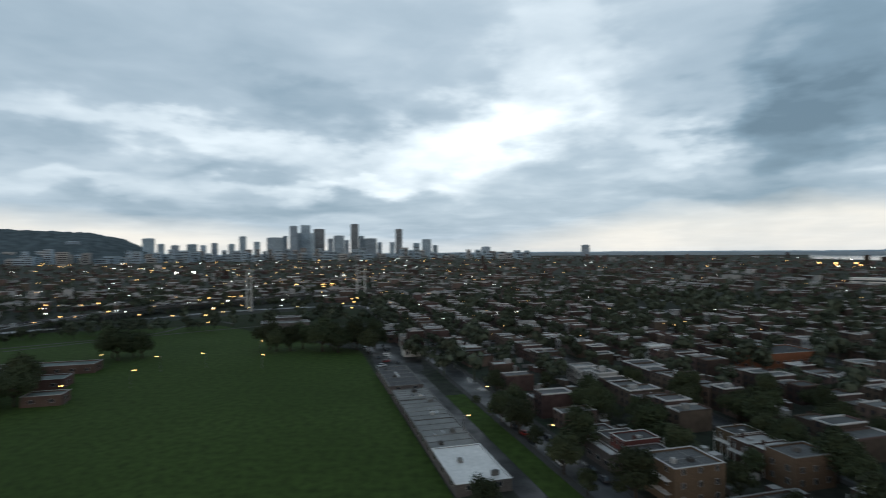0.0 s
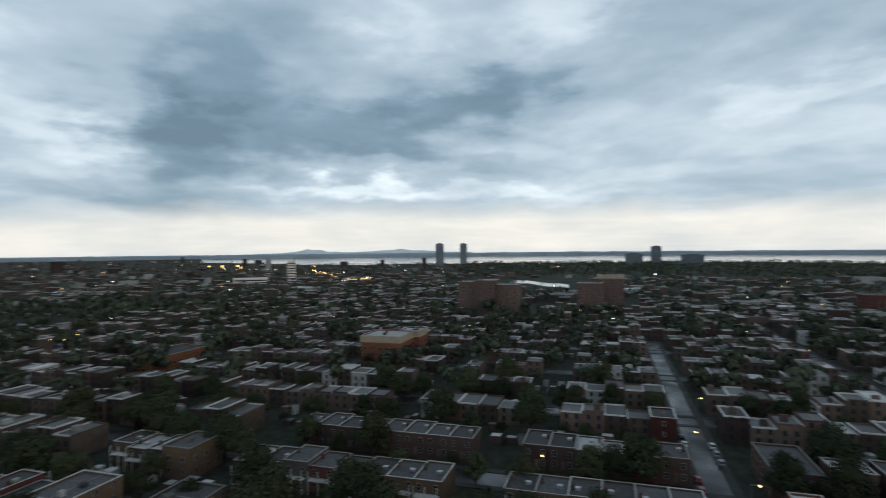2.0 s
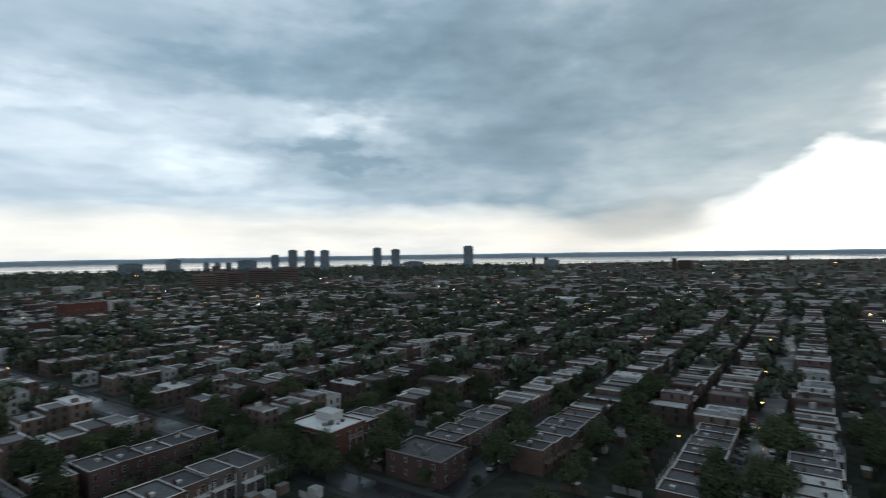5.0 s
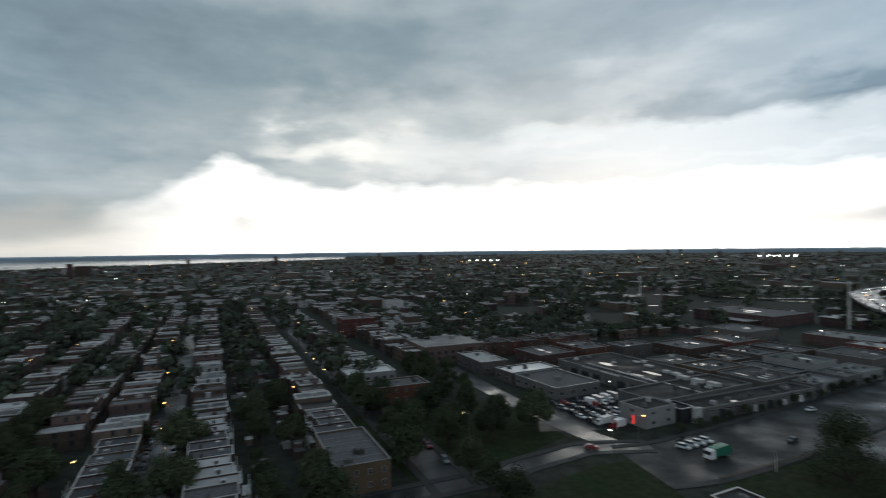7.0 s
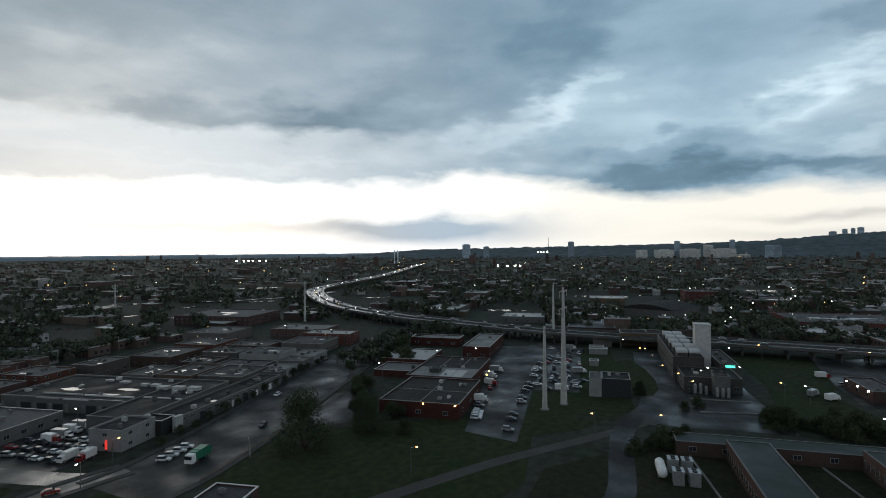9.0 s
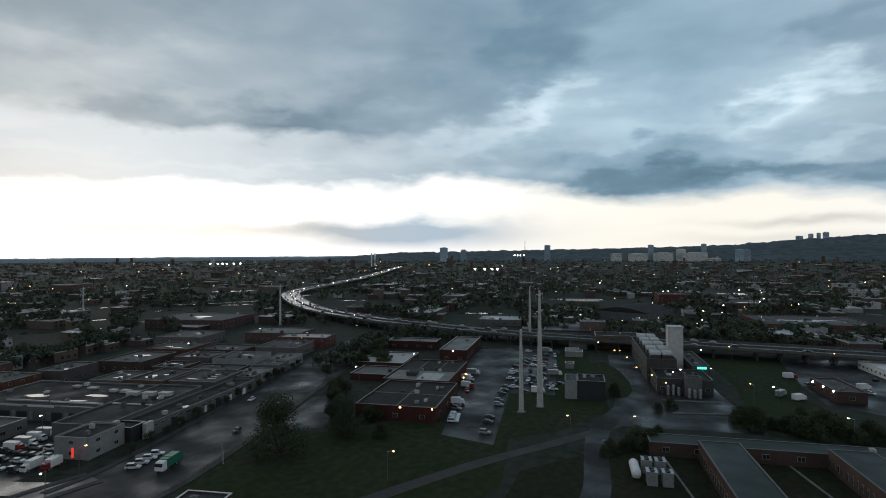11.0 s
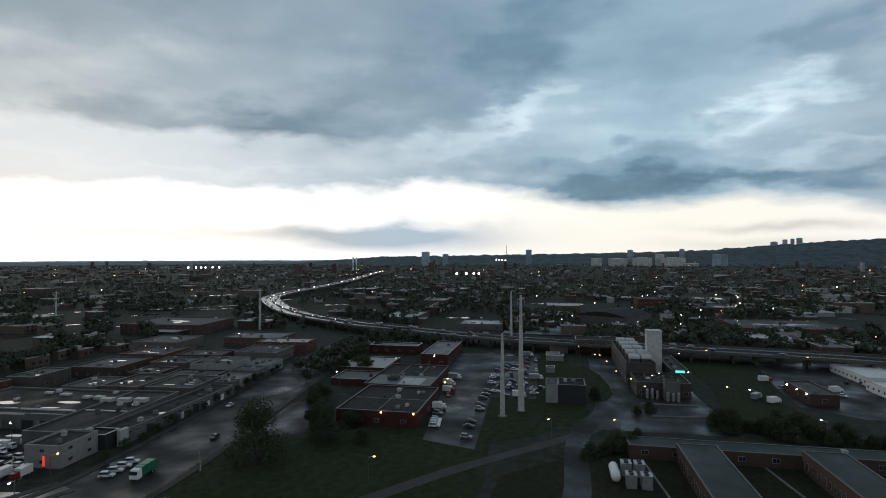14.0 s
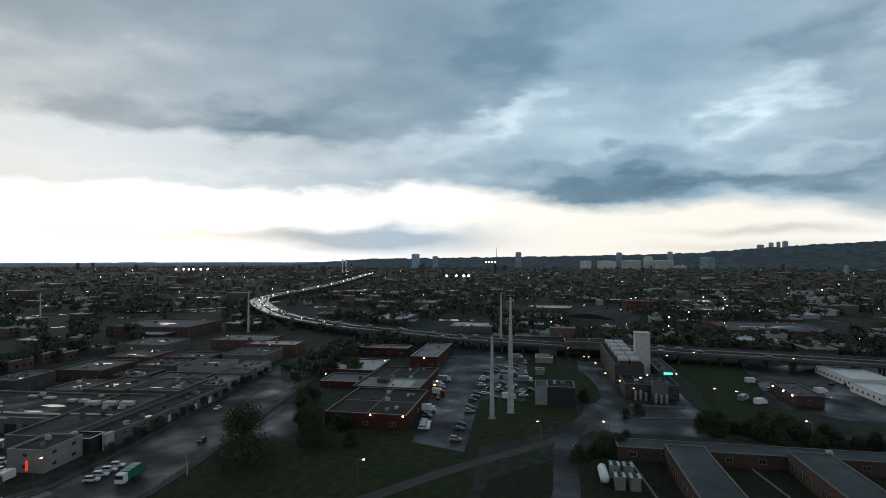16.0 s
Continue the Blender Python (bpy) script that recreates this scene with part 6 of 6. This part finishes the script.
flat_building("brick_block", 547, -243, 568, -209, 18.0, "brick_red", "roof", "large red brick block above the terraces", "building", units=3, seed=222, floors=4, step=5)
flat_building("red_house", 181, -19.6, 192.5, -12, 7.2, "redwall", "roof", "dark red corner house by the wet street", "house", units=1, seed=223, floors=2, step=3.0, win=(1.0, 1.5), sides="WS")
# pale slab over the shopping streets
tower(42.4, 1081, 15, 41, "hospital", "pale water tower block over the low city", step=5, category="tower")
tower(38.5, 1060, 60, 11, "hospital", "long pale shopping hall", depth=30, step=5, category="hall", cap=False)
# hospital on the slope of the hill
for x, w, y0, y1 in [(1036, 18, 462, 478), (1073, 30, 462, 478), (1116, 30, 461, 478), (1146, 14, 455, 478), (1170, 36, 461, 480), (1202, 20, 470, 480), (1245, 12, 456, 470), (1258, 10, 456, 468), (917, 10, 447, 459), (735, 14, 450, 459), (770, 10, 454, 460), (1095, 9, 448, 458), (1185, 8, 447, 458)]:
    d = 3500
    tower(px_az(244.7, x), d, w / 961 * d, 60 + (458 - y0) / 961 * d, "tower_grey" if x in (917, 735, 770, 1245, 1258, 1095, 1185) else "hospital", "pale hospital block below the hill" if w > 20 else "tower on the skyline", step=6)
for x, top_y, wide in ((1364, 434, 30), (1377, 433, 24), (1389, 432, 36), (1345, 437, 44)):
    tower(px_az(244.7, x), 4480, wide, 60 + (458 - top_y) / 961 * 4480, "tower_grey", "tower block on the crest of the hill", step=8)
bright_roof = flat_building("white_roofed_house", 117, -127, 136, -112, 7.5, "brick_red", "roof_white", "brick corner block with a bright white roof", "house", units=3, seed=71, floors=2, step=3.5)
g = Bag()
g.box(-1.0, -6.0, 7.0, 6.0, -1.0, 9.4)
g.box(-1.2, -6.2, 9.4, 6.2, -0.8, 9.6)
part("roof_house", g, M["skylight"], bright_roof, "pale roof house")
# radio mast and steam on the western skyline
g = Bag()
x, y = polar(px_az(244.7, 878), 4400)
g.tube((x, y, 0), (x, y, 150), 3.5, 1.2, 6)
single("radio_mast", g, M["hill"], "thin radio mast on the skyline", "mast")
for k, (px, d) in enumerate(((606, 2400), (612, 2440))):
    g = Bag()
    x, y = polar(px_az(244.7, px), d)
    g.tube((0, 0, 0), (0, 0, 14), 2.4, 2.0, 10)
    for i in range(11):
        g.ball((0.5 * math.sin(i * 1.7 + k), 0.5 * math.cos(i * 2.3), 14 + i * 4.0), 1.3 + 0.30 * i + 0.6 * math.sin(i * 2.9 + k), rings=7, sides=12)
    single("steaming_stack", g, M["steam"], "stack with a white column of steam", "chimney", group="steaming stacks", m=pose(x, y, 0))
# pavilion with a green roof on the field
for v0, u0, v1, u1, h in [(-150, 306, -98, 318, 4.5), (-122, 274, -100, 286, 4.5), (-140, 286.2, -122, 305.8, 4.8), (-104, 245, -90, 254, 4.2)]:
    flat_building("park_pavilion", v0, u0, v1, u1, h, "brick", "teal_roof", "low park pavilion with a pale teal roof", "pavilion", units=0, seed=int(v0 + 500))
# strip of low garages along the field
for i, (u0, u1, h, roof) in enumerate([(126, 151, 3.1, "roof_white"), (151.1, 178, 3.0, "metal_roof"), (178.1, 203, 2.9, "metal_roof"), (203.1, 219, 3.0, "metal_roof"), (224, 262, 3.2, "roof")]):
    flat_building("garage_block", 36.5, u0, 51, u1, h, "brick_grey", roof, "low garage block with a " + ("white" if i == 0 else "patched grey") + " flat roof along the field", "garage", units=2, seed=60 + i, coping="dull_coping" if i else "roof_white", seams=(0, 0 if i == 0 else 4), pools=0 if i == 0 else 2, parapet=0.25)
# the tall corner house and low neighbours of the first street
corner = flat_building("corner_house", 83, 106.5, 97, 118, 9.2, "brick_buff", "roof", "three-storey buff brick corner house with rear galleries", "house", units=2, seed=201, floors=3, sill=1.2, step=3.2, win=(1.1, 1.4), sides="EWS", coping="coping", seams=(2, 1))
for f in (1, 2):
    g = Bag()
    g.box(-8.3, -4.5, 3.0 * f - 0.15, -7.02, 4.5, 3.0 * f)
    g.box(-8.3, -4.5, 3.0 * f + 0.9, -8.24, 4.5, 3.0 * f + 0.98)
    for k in range(7):
        g.box(-8.29, -4.5 + k * 1.49, 3.0 * f, -8.25, -4.46 + k * 1.49, 3.0 * f + 0.9)
    part("gallery", g, M["gallery"], corner, "pale wooden gallery")
flat_building("low_shop", 84, 142, 94, 154, 4.2, "brick", "roof", "low brown shop with a flat roof", "house", units=2, seed=202, floors=1, step=3.5)
flat_building("white_roofed_house", 80, 128, 83.3, 141, 5.0, "brick_grey", "roof_white", "low house front with a white roof", "house", units=0, seed=203, floors=1, step=3.5)
flat_building("corner_flats", 84, 84, 104, 96, 6.6, "brick", "roof", "brown brick corner flats with a dark patched roof", "apartment block", units=5, seed=204, coping="seam", floors=2, step=3.0, win=(1.0, 1.4), seams=(2, 0))
flat_building("buff_flats", 116.5, 105.5, 129, 114.5, 8.4, "brick_buff", "roof", "buff brick flats with balconies over the street", "apartment block", units=1, seed=205, coping="seam", floors=2, step=3.0, win=(1.2, 1.5), seams=(0, 0))
flat_building("corner_flats", 144, -47, 164, -36, 7.4, "brick", "roof", "brown brick corner flats beside the wet street", "apartment block", units=2, seed=206, coping="seam", floors=2, step=3.2, win=(1.0, 1.5), seams=(1, 0))
flat_building("white_roofed_house", 120, -42.5, 133, -36, 7.3, "brick_red", "roof_white", "red brick end house with a white roof by the wet street", "house", units=0, seed=209, floors=2, step=3.2, win=(1.0, 1.5), sides="WS")
flat_building("white_roofed_house", 149, -59, 158, -50, 7.0, "brick", "roof_white", "brown brick house with a white roof", "house", units=0, seed=210, floors=2, step=3.2, win=(1.0, 1.5), sides="W")
flat_building("buff_flats", -41, -157, -27, -130, 7.6, "brick_buff", "roof", "buff brick flats with a dark seamed roof", "apartment block", units=3, seed=211, coping="seam", floors=2, step=2.6, win=(1.0, 1.5), sides="NE", seams=(0, 4))
flat_building("corner_flats", 78, -125, 96, -112, 6.8, "brick", "roof", "brown brick corner block with a dark roof", "apartment block", units=3, seed=212, coping="seam", floors=2, step=3.2, win=(1.0, 1.5), sides="NW", seams=(1, 0))
# chalet with a grey roof among trees at the end of the field
flat_building("field_house", -26, 415, 8, 431, 7.0, "brick_grey", "metal_roof", "grey-roofed club house among the trees of the field", "pavilion", units=0, seed=207, floors=1, step=4)
flat_building("field_house", -16, 432, 2, 444, 9.0, "brick_grey", "metal_roof", "raised rear part of the grey club house", "pavilion", units=0, seed=208, floors=2, step=4)

# ---- vehicles ----
def extrude(g, outline, y0, y1, mat=0, inset=0.0):
    """A side outline (x, z) pulled across y; the upper points lean in by inset."""
    n = len(outline)
    zs = [z for _, z in outline]
    lo, hi = min(zs), max(zs)
    k = lambda z: inset * (z - lo) / (hi - lo)
    pts = [(x, y0 + k(z), z) for x, z in outline] + [(x, y1 - k(z), z) for x, z in outline]
    g.solid(pts, [tuple(range(n)), tuple(reversed(range(n, 2 * n)))] + [(i, i + n, (i + 1) % n + n, (i + 1) % n) for i in range(n)], mat)


def wheel_mesh(r, w):
    g, h = Bag(), Bag()
    g.tube((0, -w / 2, 0), (0, w / 2, 0), r, r, 12)
    h.tube((0, -w / 2 - 0.01, 0), (0, w / 2 + 0.01, 0), r * 0.55, r * 0.55, 8)
    return g.mesh("wheel", M["rubber"]), h.mesh("rim", M["metal"])


WHEEL, BIG_WHEEL = wheel_mesh(0.33, 0.22), wheel_mesh(0.5, 0.32)


def wheels(ob, xs, y, r, meshes):
    for x in xs:
        for s in (-1, 1):
            w = new("wheel", meshes[0])
            w.parent = ob
            w.matrix_basis = pose(x, s * y, r)
            rim = new("rim", meshes[1])
            rim.parent = w


def car_kind(paint, words, tall=False):
    ob = thing("car", f"parked {words} car on wet asphalt", "car", group="parked cars")
    g = Bag()
    extrude(g, [(-2.2, 0.28), (2.15, 0.28), (2.25, 0.55), (2.1, 0.82), (1.0, 0.95), (-1.9, 1.0), (-2.25, 0.85)], -0.88, 0.88, 0, 0.06)
    part("body", g, M[paint], ob)
    h = 1.72 if tall else 1.45
    g = Bag()
    extrude(g, [(1.0, 0.95), (0.35, h - 0.06), (-1.4 if not tall else -1.75, h - 0.06), (-2.0, 1.0)], -0.80, 0.80, 0, 0.16)
    part("window_band", g, M["window"], ob, "dark car windows")
    g = Bag()
    extrude(g, [(0.38, h - 0.07), (0.2, h), (-1.3 if not tall else -1.65, h), (-1.45 if not tall else -1.8, h - 0.07)], -0.65, 0.65)
    part("roof", g, M[paint], ob)
    wheels(ob, (1.35, -1.35), 0.80, 0.33, WHEEL)
    return ob


def truck_kind(paint, box, words, length=6.5):
    ob = thing("truck", f"parked {words} box truck on wet asphalt", "truck", group="parked trucks")
    g = Bag()
    extrude(g, [(length / 2 - 1.9, 0.5), (length / 2, 0.5), (length / 2, 1.4), (length / 2 - 0.5, 2.3), (length / 2 - 1.9, 2.4)], -1.0, 1.0, 0, 0.08)
    part("cab", g, M[paint], ob)
    g = Bag()
    g.box(length / 2 - 0.62, -0.9, 1.45, length / 2 - 0.1, 0.9, 2.15)
    part("windscreen", g, M["window"], ob, "dark windscreen")
    g = Bag()
    g.box(-length / 2, -1.15, 0.75, length / 2 - 2.0, 1.15, 3.1)
    part("cargo_box", g, M[box], ob)
    wheels(ob, (length / 2 - 1.0, -length / 2 + 1.3), 0.95, 0.5, BIG_WHEEL)
    return ob


CARS = [car_kind("car_white", "white"), car_kind("car_dark", "dark"), car_kind("car_silver", "silver", True), car_kind("car_dark", "dark", True), car_kind("car_white", "white", True), car_kind("car_red", "red")]
VANS = [truck_kind("white", "white", "white"), truck_kind("car_red", "white", "red and white"), truck_kind("white", "car_silver", "white and silver", 7.5)]
STOOD = set()
r = random.Random(21)


def park(proto, x, y, turn):
    m = pose(x, y, 0.11, 0, 0, turn)
    if proto not in STOOD:
        STOOD.add(proto)
        proto.matrix_basis = m
    else:
        proto = copy_thing(proto, m)
    proto.scale = (0.9, 0.9, 0.9)
    return proto


def pick():
    return CARS[r.choice((0, 0, 1, 1, 1, 2, 2, 3, 3, 4, 5))]


for x, y in ((-92.6, -148.4), (-95.8, -149.6), (-99.0, -150.8), (-102.2, -152.0)):
    park(CARS[4], x, y, 128 + r.uniform(-3, 3))
park(CARS[5], -66, -153, 160)
park(CARS[1], -128, -148, 21)
park(CARS[0], -158, -174, 21)
park(CARS[1], -172, -36, 10)
# the crowded car lot
for i in range(5):
    for j in range(5):
        if r.random() < 0.9:
            x, y = world_of(-119 - i * 5.2 + r.uniform(-0.4, 0.4), -150 - j * 5.6)
            if math.hypot(x + 83, y + 165) > 6:
                park(pick(), x, y, GRID + 96 + r.uniform(-5, 5))
for x, y, k, t in ((-79, -173, 0, 20), (-82, -169, 1, 22), (-88, -196, 2, 110), (-92, -198, 0, 110), (-96, -200, 2, 110), (-84, -194, 1, 110)):
    park(VANS[k], x, y, t)
# the works lot: lorries along the wall, cars along the fence
for i in range(12):
    if i not in (1, 5, 8):
        x, y = world_of(-190 - i * 6.6, -42.0 - i * 0.5 + r.uniform(-1.2, 1.2))
        park(VANS[i % 3] if i % 2 else pick(), x, y, GRID + r.choice((0, 90)) + r.uniform(-18, 18))
for i in range(20):
    x, y = world_of(-178 - i * 5.6, -28.6 + r.uniform(-0.5, 0.5))
    if i in (0, 2, 3, 6, 7, 9, 10, 11, 14, 16, 17, 19):
        park(CARS[r.choice((1, 3, 1, 2, 0))], x, y, GRID + 90 + r.uniform(-9, 9))
for i in range(5):
    x, y = world_of(-187.5 - i * 1.9, -41.0 - i * 0.25)
    park(CARS[4], x, y, GRID + 88 + r.uniform(-4, 4))
for i in range(15):
    for j in range(4):
        if r.random() < 0.7:
            x, y = world_of(-234 - i * 6.8 + r.uniform(-1, 1), -25.0 + j * 5.4 + r.uniform(-0.8, 0.8))
            park(VANS[i % 3] if r.random() < 0.12 else pick(), x, y, GRID + r.choice((0, 90, 90)) + r.uniform(-12, 12))
for x, y in ((-236, -73), (-241, -70), (-232, -80), (-246, -80)):
    park(pick(), x, y, r.uniform(0, 180))
for x, y, k in ((-300, 22, 1), (-290, 48, 0), (-262, 16, 2), (-258, 22, 0)):
    park(VANS[k], x, y, r.uniform(0, 180))
for i in range(10):
    park(pick(), -295 + r.uniform(-25, 25), 28 + i * 7, r.uniform(0, 180))
# kerbside parking along the avenues
for v, u0, u1, gap in ((10.5, -116, -220, 0.7), (17.6, -116, -220, 0.7), (73.5, -130, -200, 0.55), (70.2, 112, 205, 0.6), (75.8, 112, 205, 0.5), (-60, -140, -200, 0.4)):
    u = u0
    step = 6.4 if u1 > u0 else -6.4
    while abs(u - u1) > 6.5:
        if r.random() < gap:
            x, y = world_of(v, u)
            park(pick(), x, y, GRID + 90)
        u += step
for us in (-28.8, -21.2):
    for k in range(9):
        if r.random() < 0.6:
            x, y = world_of(132 + k * 6.6, us)
            park(pick(), x, y, GRID)

for i in range(14):
    x, y = world_of(r.uniform(39, 52), 268 + i * 5.2)
    park(pick(), x, y, GRID + r.choice((0, 90)) + r.uniform(-8, 8))
# post-and-rail fence between road and lawn
fence = thing("fence", "low dark post-and-rail fence along the lawn", "fence")
line = [world_of(-119 - 2.9 * k, -99.6 - 0.055 * k) for k in range(32)]
post = Bag()
post.box(-0.08, -0.08, 0, 0.08, 0.08, 1.15)
post_mesh = post.mesh("post", M["wood"])
for x, y in line:
    p = new("post", post_mesh)
    p.parent = fence
    p.matrix_basis = pose(x, y, 0, 0, 0, GRID)
for z in (0.55, 1.0):
    g = Bag()
    strip(g, line, 0.07, z, 0, thick=0.1)
    part("rail", g, M["wood"], fence)
g = Bag()
g.tube((0, 0, 0), (0, 0, 3.6), 0.12, 0.10, 8)
g.tube((0, 0, 3.6), (0.9, 0.5, 6.2), 0.10, 0.07, 8)
single("bent_pole", g, M["pole_paint"], "pale bent steel pole on the lawn", "pole", m=pose(*world_of(-136.5, -97.0), 0))
shop_sign = thing("shop_sign", "red lit upright sign by the corner office", "sign", at_grid(-128.3, -140.6))
g = Bag()
g.box(-0.1, -0.1, 0, 0.1, 0.1, 1.2)
part("sign_post", g, M["iron"], shop_sign)
g = Bag()
g.box(-0.2, -0.25, 1.2, 0.2, 0.25, 4.0)
part("sign_box", g, M["red_light"], shop_sign, "red glowing sign box")
# the green refuse lorry
lorry = thing("refuse_lorry", "green refuse lorry with a white cab on the wet road", "lorry", pose(-98, -140.4, 0.12, 0, 0, 20))
g = Bag()
extrude(g, [(2.6, 0.6), (4.6, 0.6), (4.6, 1.6), (4.2, 2.9), (2.6, 3.0)], -1.2, 1.2, 0, 0.08)
part("cab", g, M["white"], lorry, "white cab")
g = Bag()
g.box(4.35, -1.05, 1.7, 4.66, 1.05, 2.6)
part("windscreen", g, M["window"], lorry, "dark windscreen")
g = Bag()
extrude(g, [(2.4, 0.9), (2.4, 3.2), (-3.0, 3.4), (-4.4, 2.8), (-4.8, 1.4), (-4.2, 0.8)], -1.25, 1.25, 0, 0.05)
part("hopper", g, M["truck_green"], lorry, "green refuse body")
for x in (0.8, -1.2):
    g = Bag()
    g.box(x, -1.3, 0.9, x + 0.15, 1.3, 3.38)
    part("rib", g, M["truck_green"], lorry)
wheels(lorry, (3.5, -1.8, -3.0), 1.0, 0.5, BIG_WHEEL)
for proto in (*CARS, *VANS):
    if proto not in STOOD:
        for o in (*proto.children_recursive, proto):
            bpy.data.objects.remove(o)

# ---- lamps ----
def lamp_kind(h, glow, words):
    ob = thing("street_lamp", f"{words} street lamp on a slim grey pole", "street lamp", group="street lamps")
    g = Bag()
    g.tube((0, 0, 0), (0, 0, h), 0.11, 0.07, 7)
    part("pole", g, M["lamp_post"], ob)
    g = Bag()
    g.tube((0, 0, h), (1.4, 0, h + 0.25), 0.06, 0.05, 6)
    part("arm", g, M["pole_paint"], ob)
    g = Bag()
    g.box(1.2, -0.2, h + 0.22, 2.0, 0.2, h + 0.36)
    part("head", g, M["pole_paint"], ob)
    g = Bag()
    g.ball((1.6, 0, h + 0.16), 0.34, squash=0.6, rings=5, sides=10)
    part("bulb", g, M[glow], ob, "lit lamp glass")
    return ob


LAMPS = [lamp_kind(7.6, "amber", "lit amber"), lamp_kind(7.6, "lamp_white", "lit warm white")]
for places, proto in ((((-119, -81), (-173, -47), (-231, -26), (-244, 6), (-181, -27), (-335, 42), (-335, -2), (-297, -54), (-295, -58), (-280, -49), (-256, -41), (-244, -33), (-349, -28),
                        (-175, 278), (-138, 239), (-142, 272), (-122, 279), (-107, 317), (-92, 275), (-149, 214), (-174, 399), (-233, 419), (-86, 348), (110, -337), (85, -251), (69, -201), (60, -172), (31, -284), (24, -265),
                        (world_of(205, -28.5)), (world_of(134, -29.5)), (world_of(168, -21.5)), (18, -243), (28, -215), (73, -149), (18, 206), (31, 162), (6, 171), (128, 51), (-17, -175), (-32, -169), (-83, -157)), LAMPS[0]),
                      (((-208, 32), (-244, 14), (-318, -18), (-268, -9), (-320, -70), (-255, -23), (-262, -21), (-70, -147), (-93, -197), (-270, -291), (-202, -153), (-241, -148), (297, 161), (405, 105)), LAMPS[1])):
    for k, (x, y) in enumerate(places):
        m = pose(x, y, 0, 0, 0, r.uniform(0, 360))
        if k == 0:
            proto.matrix_basis = m
        else:
            copy_thing(proto, m)
for x, y, z, c in ((-276, 28.2, 4.4, 1), (-268, 31.0, 4.4, 1), (-260.5, 33.4, 4.4, 1), (-161.6, -104.6, 5.2, 0), (-164.6, -93.3, 5.2, 0), (-211, -103.9, 5.5, 0), (-218, -106, 5.5, 0), (-262, -135.4, 6.0, 1)):
    g = Bag()
    g.box(-0.2, -0.2, -0.25, 0.2, 0.2, 0.0)
    wl = thing("wall_lamp", "lit wall lamp on a building", "wall lamp", pose(x, y, z), group="wall lamps")
    part("bracket", g, M["iron"], wl)
    g = Bag()
    g.ball((0, 0, 0.2), 0.34, rings=5, sides=10)
    part("bulb", g, M["lamp_white" if c else "amber"], wl, "lit lamp glass")

# far lights of streets, yards and sports grounds
M["far_amber"] = glowing("distant_amber_light", (1.0, 0.56, 0.18), 3.6)
M["far_white"] = glowing("distant_white_light", (1.0, 0.96, 0.88), 5.0)
for key in ("far_amber", "far_white"):
    M[key].cycles.emission_sampling = "NONE"
lights = Bag()
r = random.Random(77)


def far_light(x, y, z, size, mat):
    lights.ball((x, y, z), size, mat, rings=3, sides=6)


n = 0
while n < 520:
    d = 330 * math.exp(r.random() * 2.3)
    a = r.uniform(-45, 290) if n % 3 else r.uniform(-42, 8)
    x, y = polar(a, d)
    v, u = grid_of(x, y)
    if blocked(x, y) or d > 3800:
        continue
    n += 1
    far_light(x, y, r.uniform(7, 10), d * r.uniform(0.0004, 0.0008), 0 if r.random() < 0.72 else 1)
for p in HWY[::3]:
    if 470 < math.hypot(*p) < 2500:
        far_light(p[0] + 5, p[1] + 5, 7.3, math.hypot(*p) * 0.0007, r.choice((0, 1, 1)))
for yaw, xs, y, d, mat, k in ((244.7, (790, 807, 820, 829), 488, 1500, 1, 0.0021), (244.7, (311, 325, 334, 342, 355, 367), 475, 2200, 1, 0.0016), (244.7, (860, 865, 870, 876), 464, 2600, 1, 0.0013), (0, (525, 541, 572, 588), 505, 900, 0, 0.0034),
                              (0, (311, 343), 480, 1600, 1, 0.002), (0, (1452, 1480, 1522), 472, 2000, 0, 0.0018), (43.8, (630, 650, 674), 470, 2000, 0, 0.0016), (188.3, (830, 843, 856, 868, 880), 463, 2300, 1, 0.0013)):
    base = {244.7: 458, 0: 442, 43.8: 446, 188.3: 441}[yaw]
    for x in xs:
        px, py = polar(px_az(yaw, x), d)
        far_light(px, py, max(4.0, 60 - (y - base) / 961 * d), d * k, mat)
for (a0, d0), (a1, d1), k in (((44.6, 1480), (47.0, 1050), 22), ((47.2, 930), (50.8, 1020), 16), ((42.5, 1300), (48.5, 1250), 10), ((36, 1700), (44, 1500), 8)):
    for i in range(k):
        f = (i + r.uniform(-0.3, 0.3)) / k
        d = d0 + (d1 - d0) * f
        far_light(*polar(a0 + (a1 - a0) * f + r.uniform(-0.15, 0.15), d), 9, d * r.uniform(0.0004, 0.0007), 0 if r.random() < 0.85 else 1)
for i in range(34):
    a, d = r.uniform(-37, -6), r.uniform(480, 680)
    far_light(*polar(a, d), 8, d * r.uniform(0.0008, 0.0014), 0 if r.random() < 0.8 else 1)
for i in range(34):
    a, d = r.uniform(252, 285), 420 * math.exp(r.random() * 1.4)
    far_light(*polar(a, d), 9, d * r.uniform(0.0005, 0.0010), 1 if r.random() < 0.75 else 0)
single("distant_lights", lights, [M["far_amber"], M["far_white"]], "distant street and yard lights", "lights", "stuff")
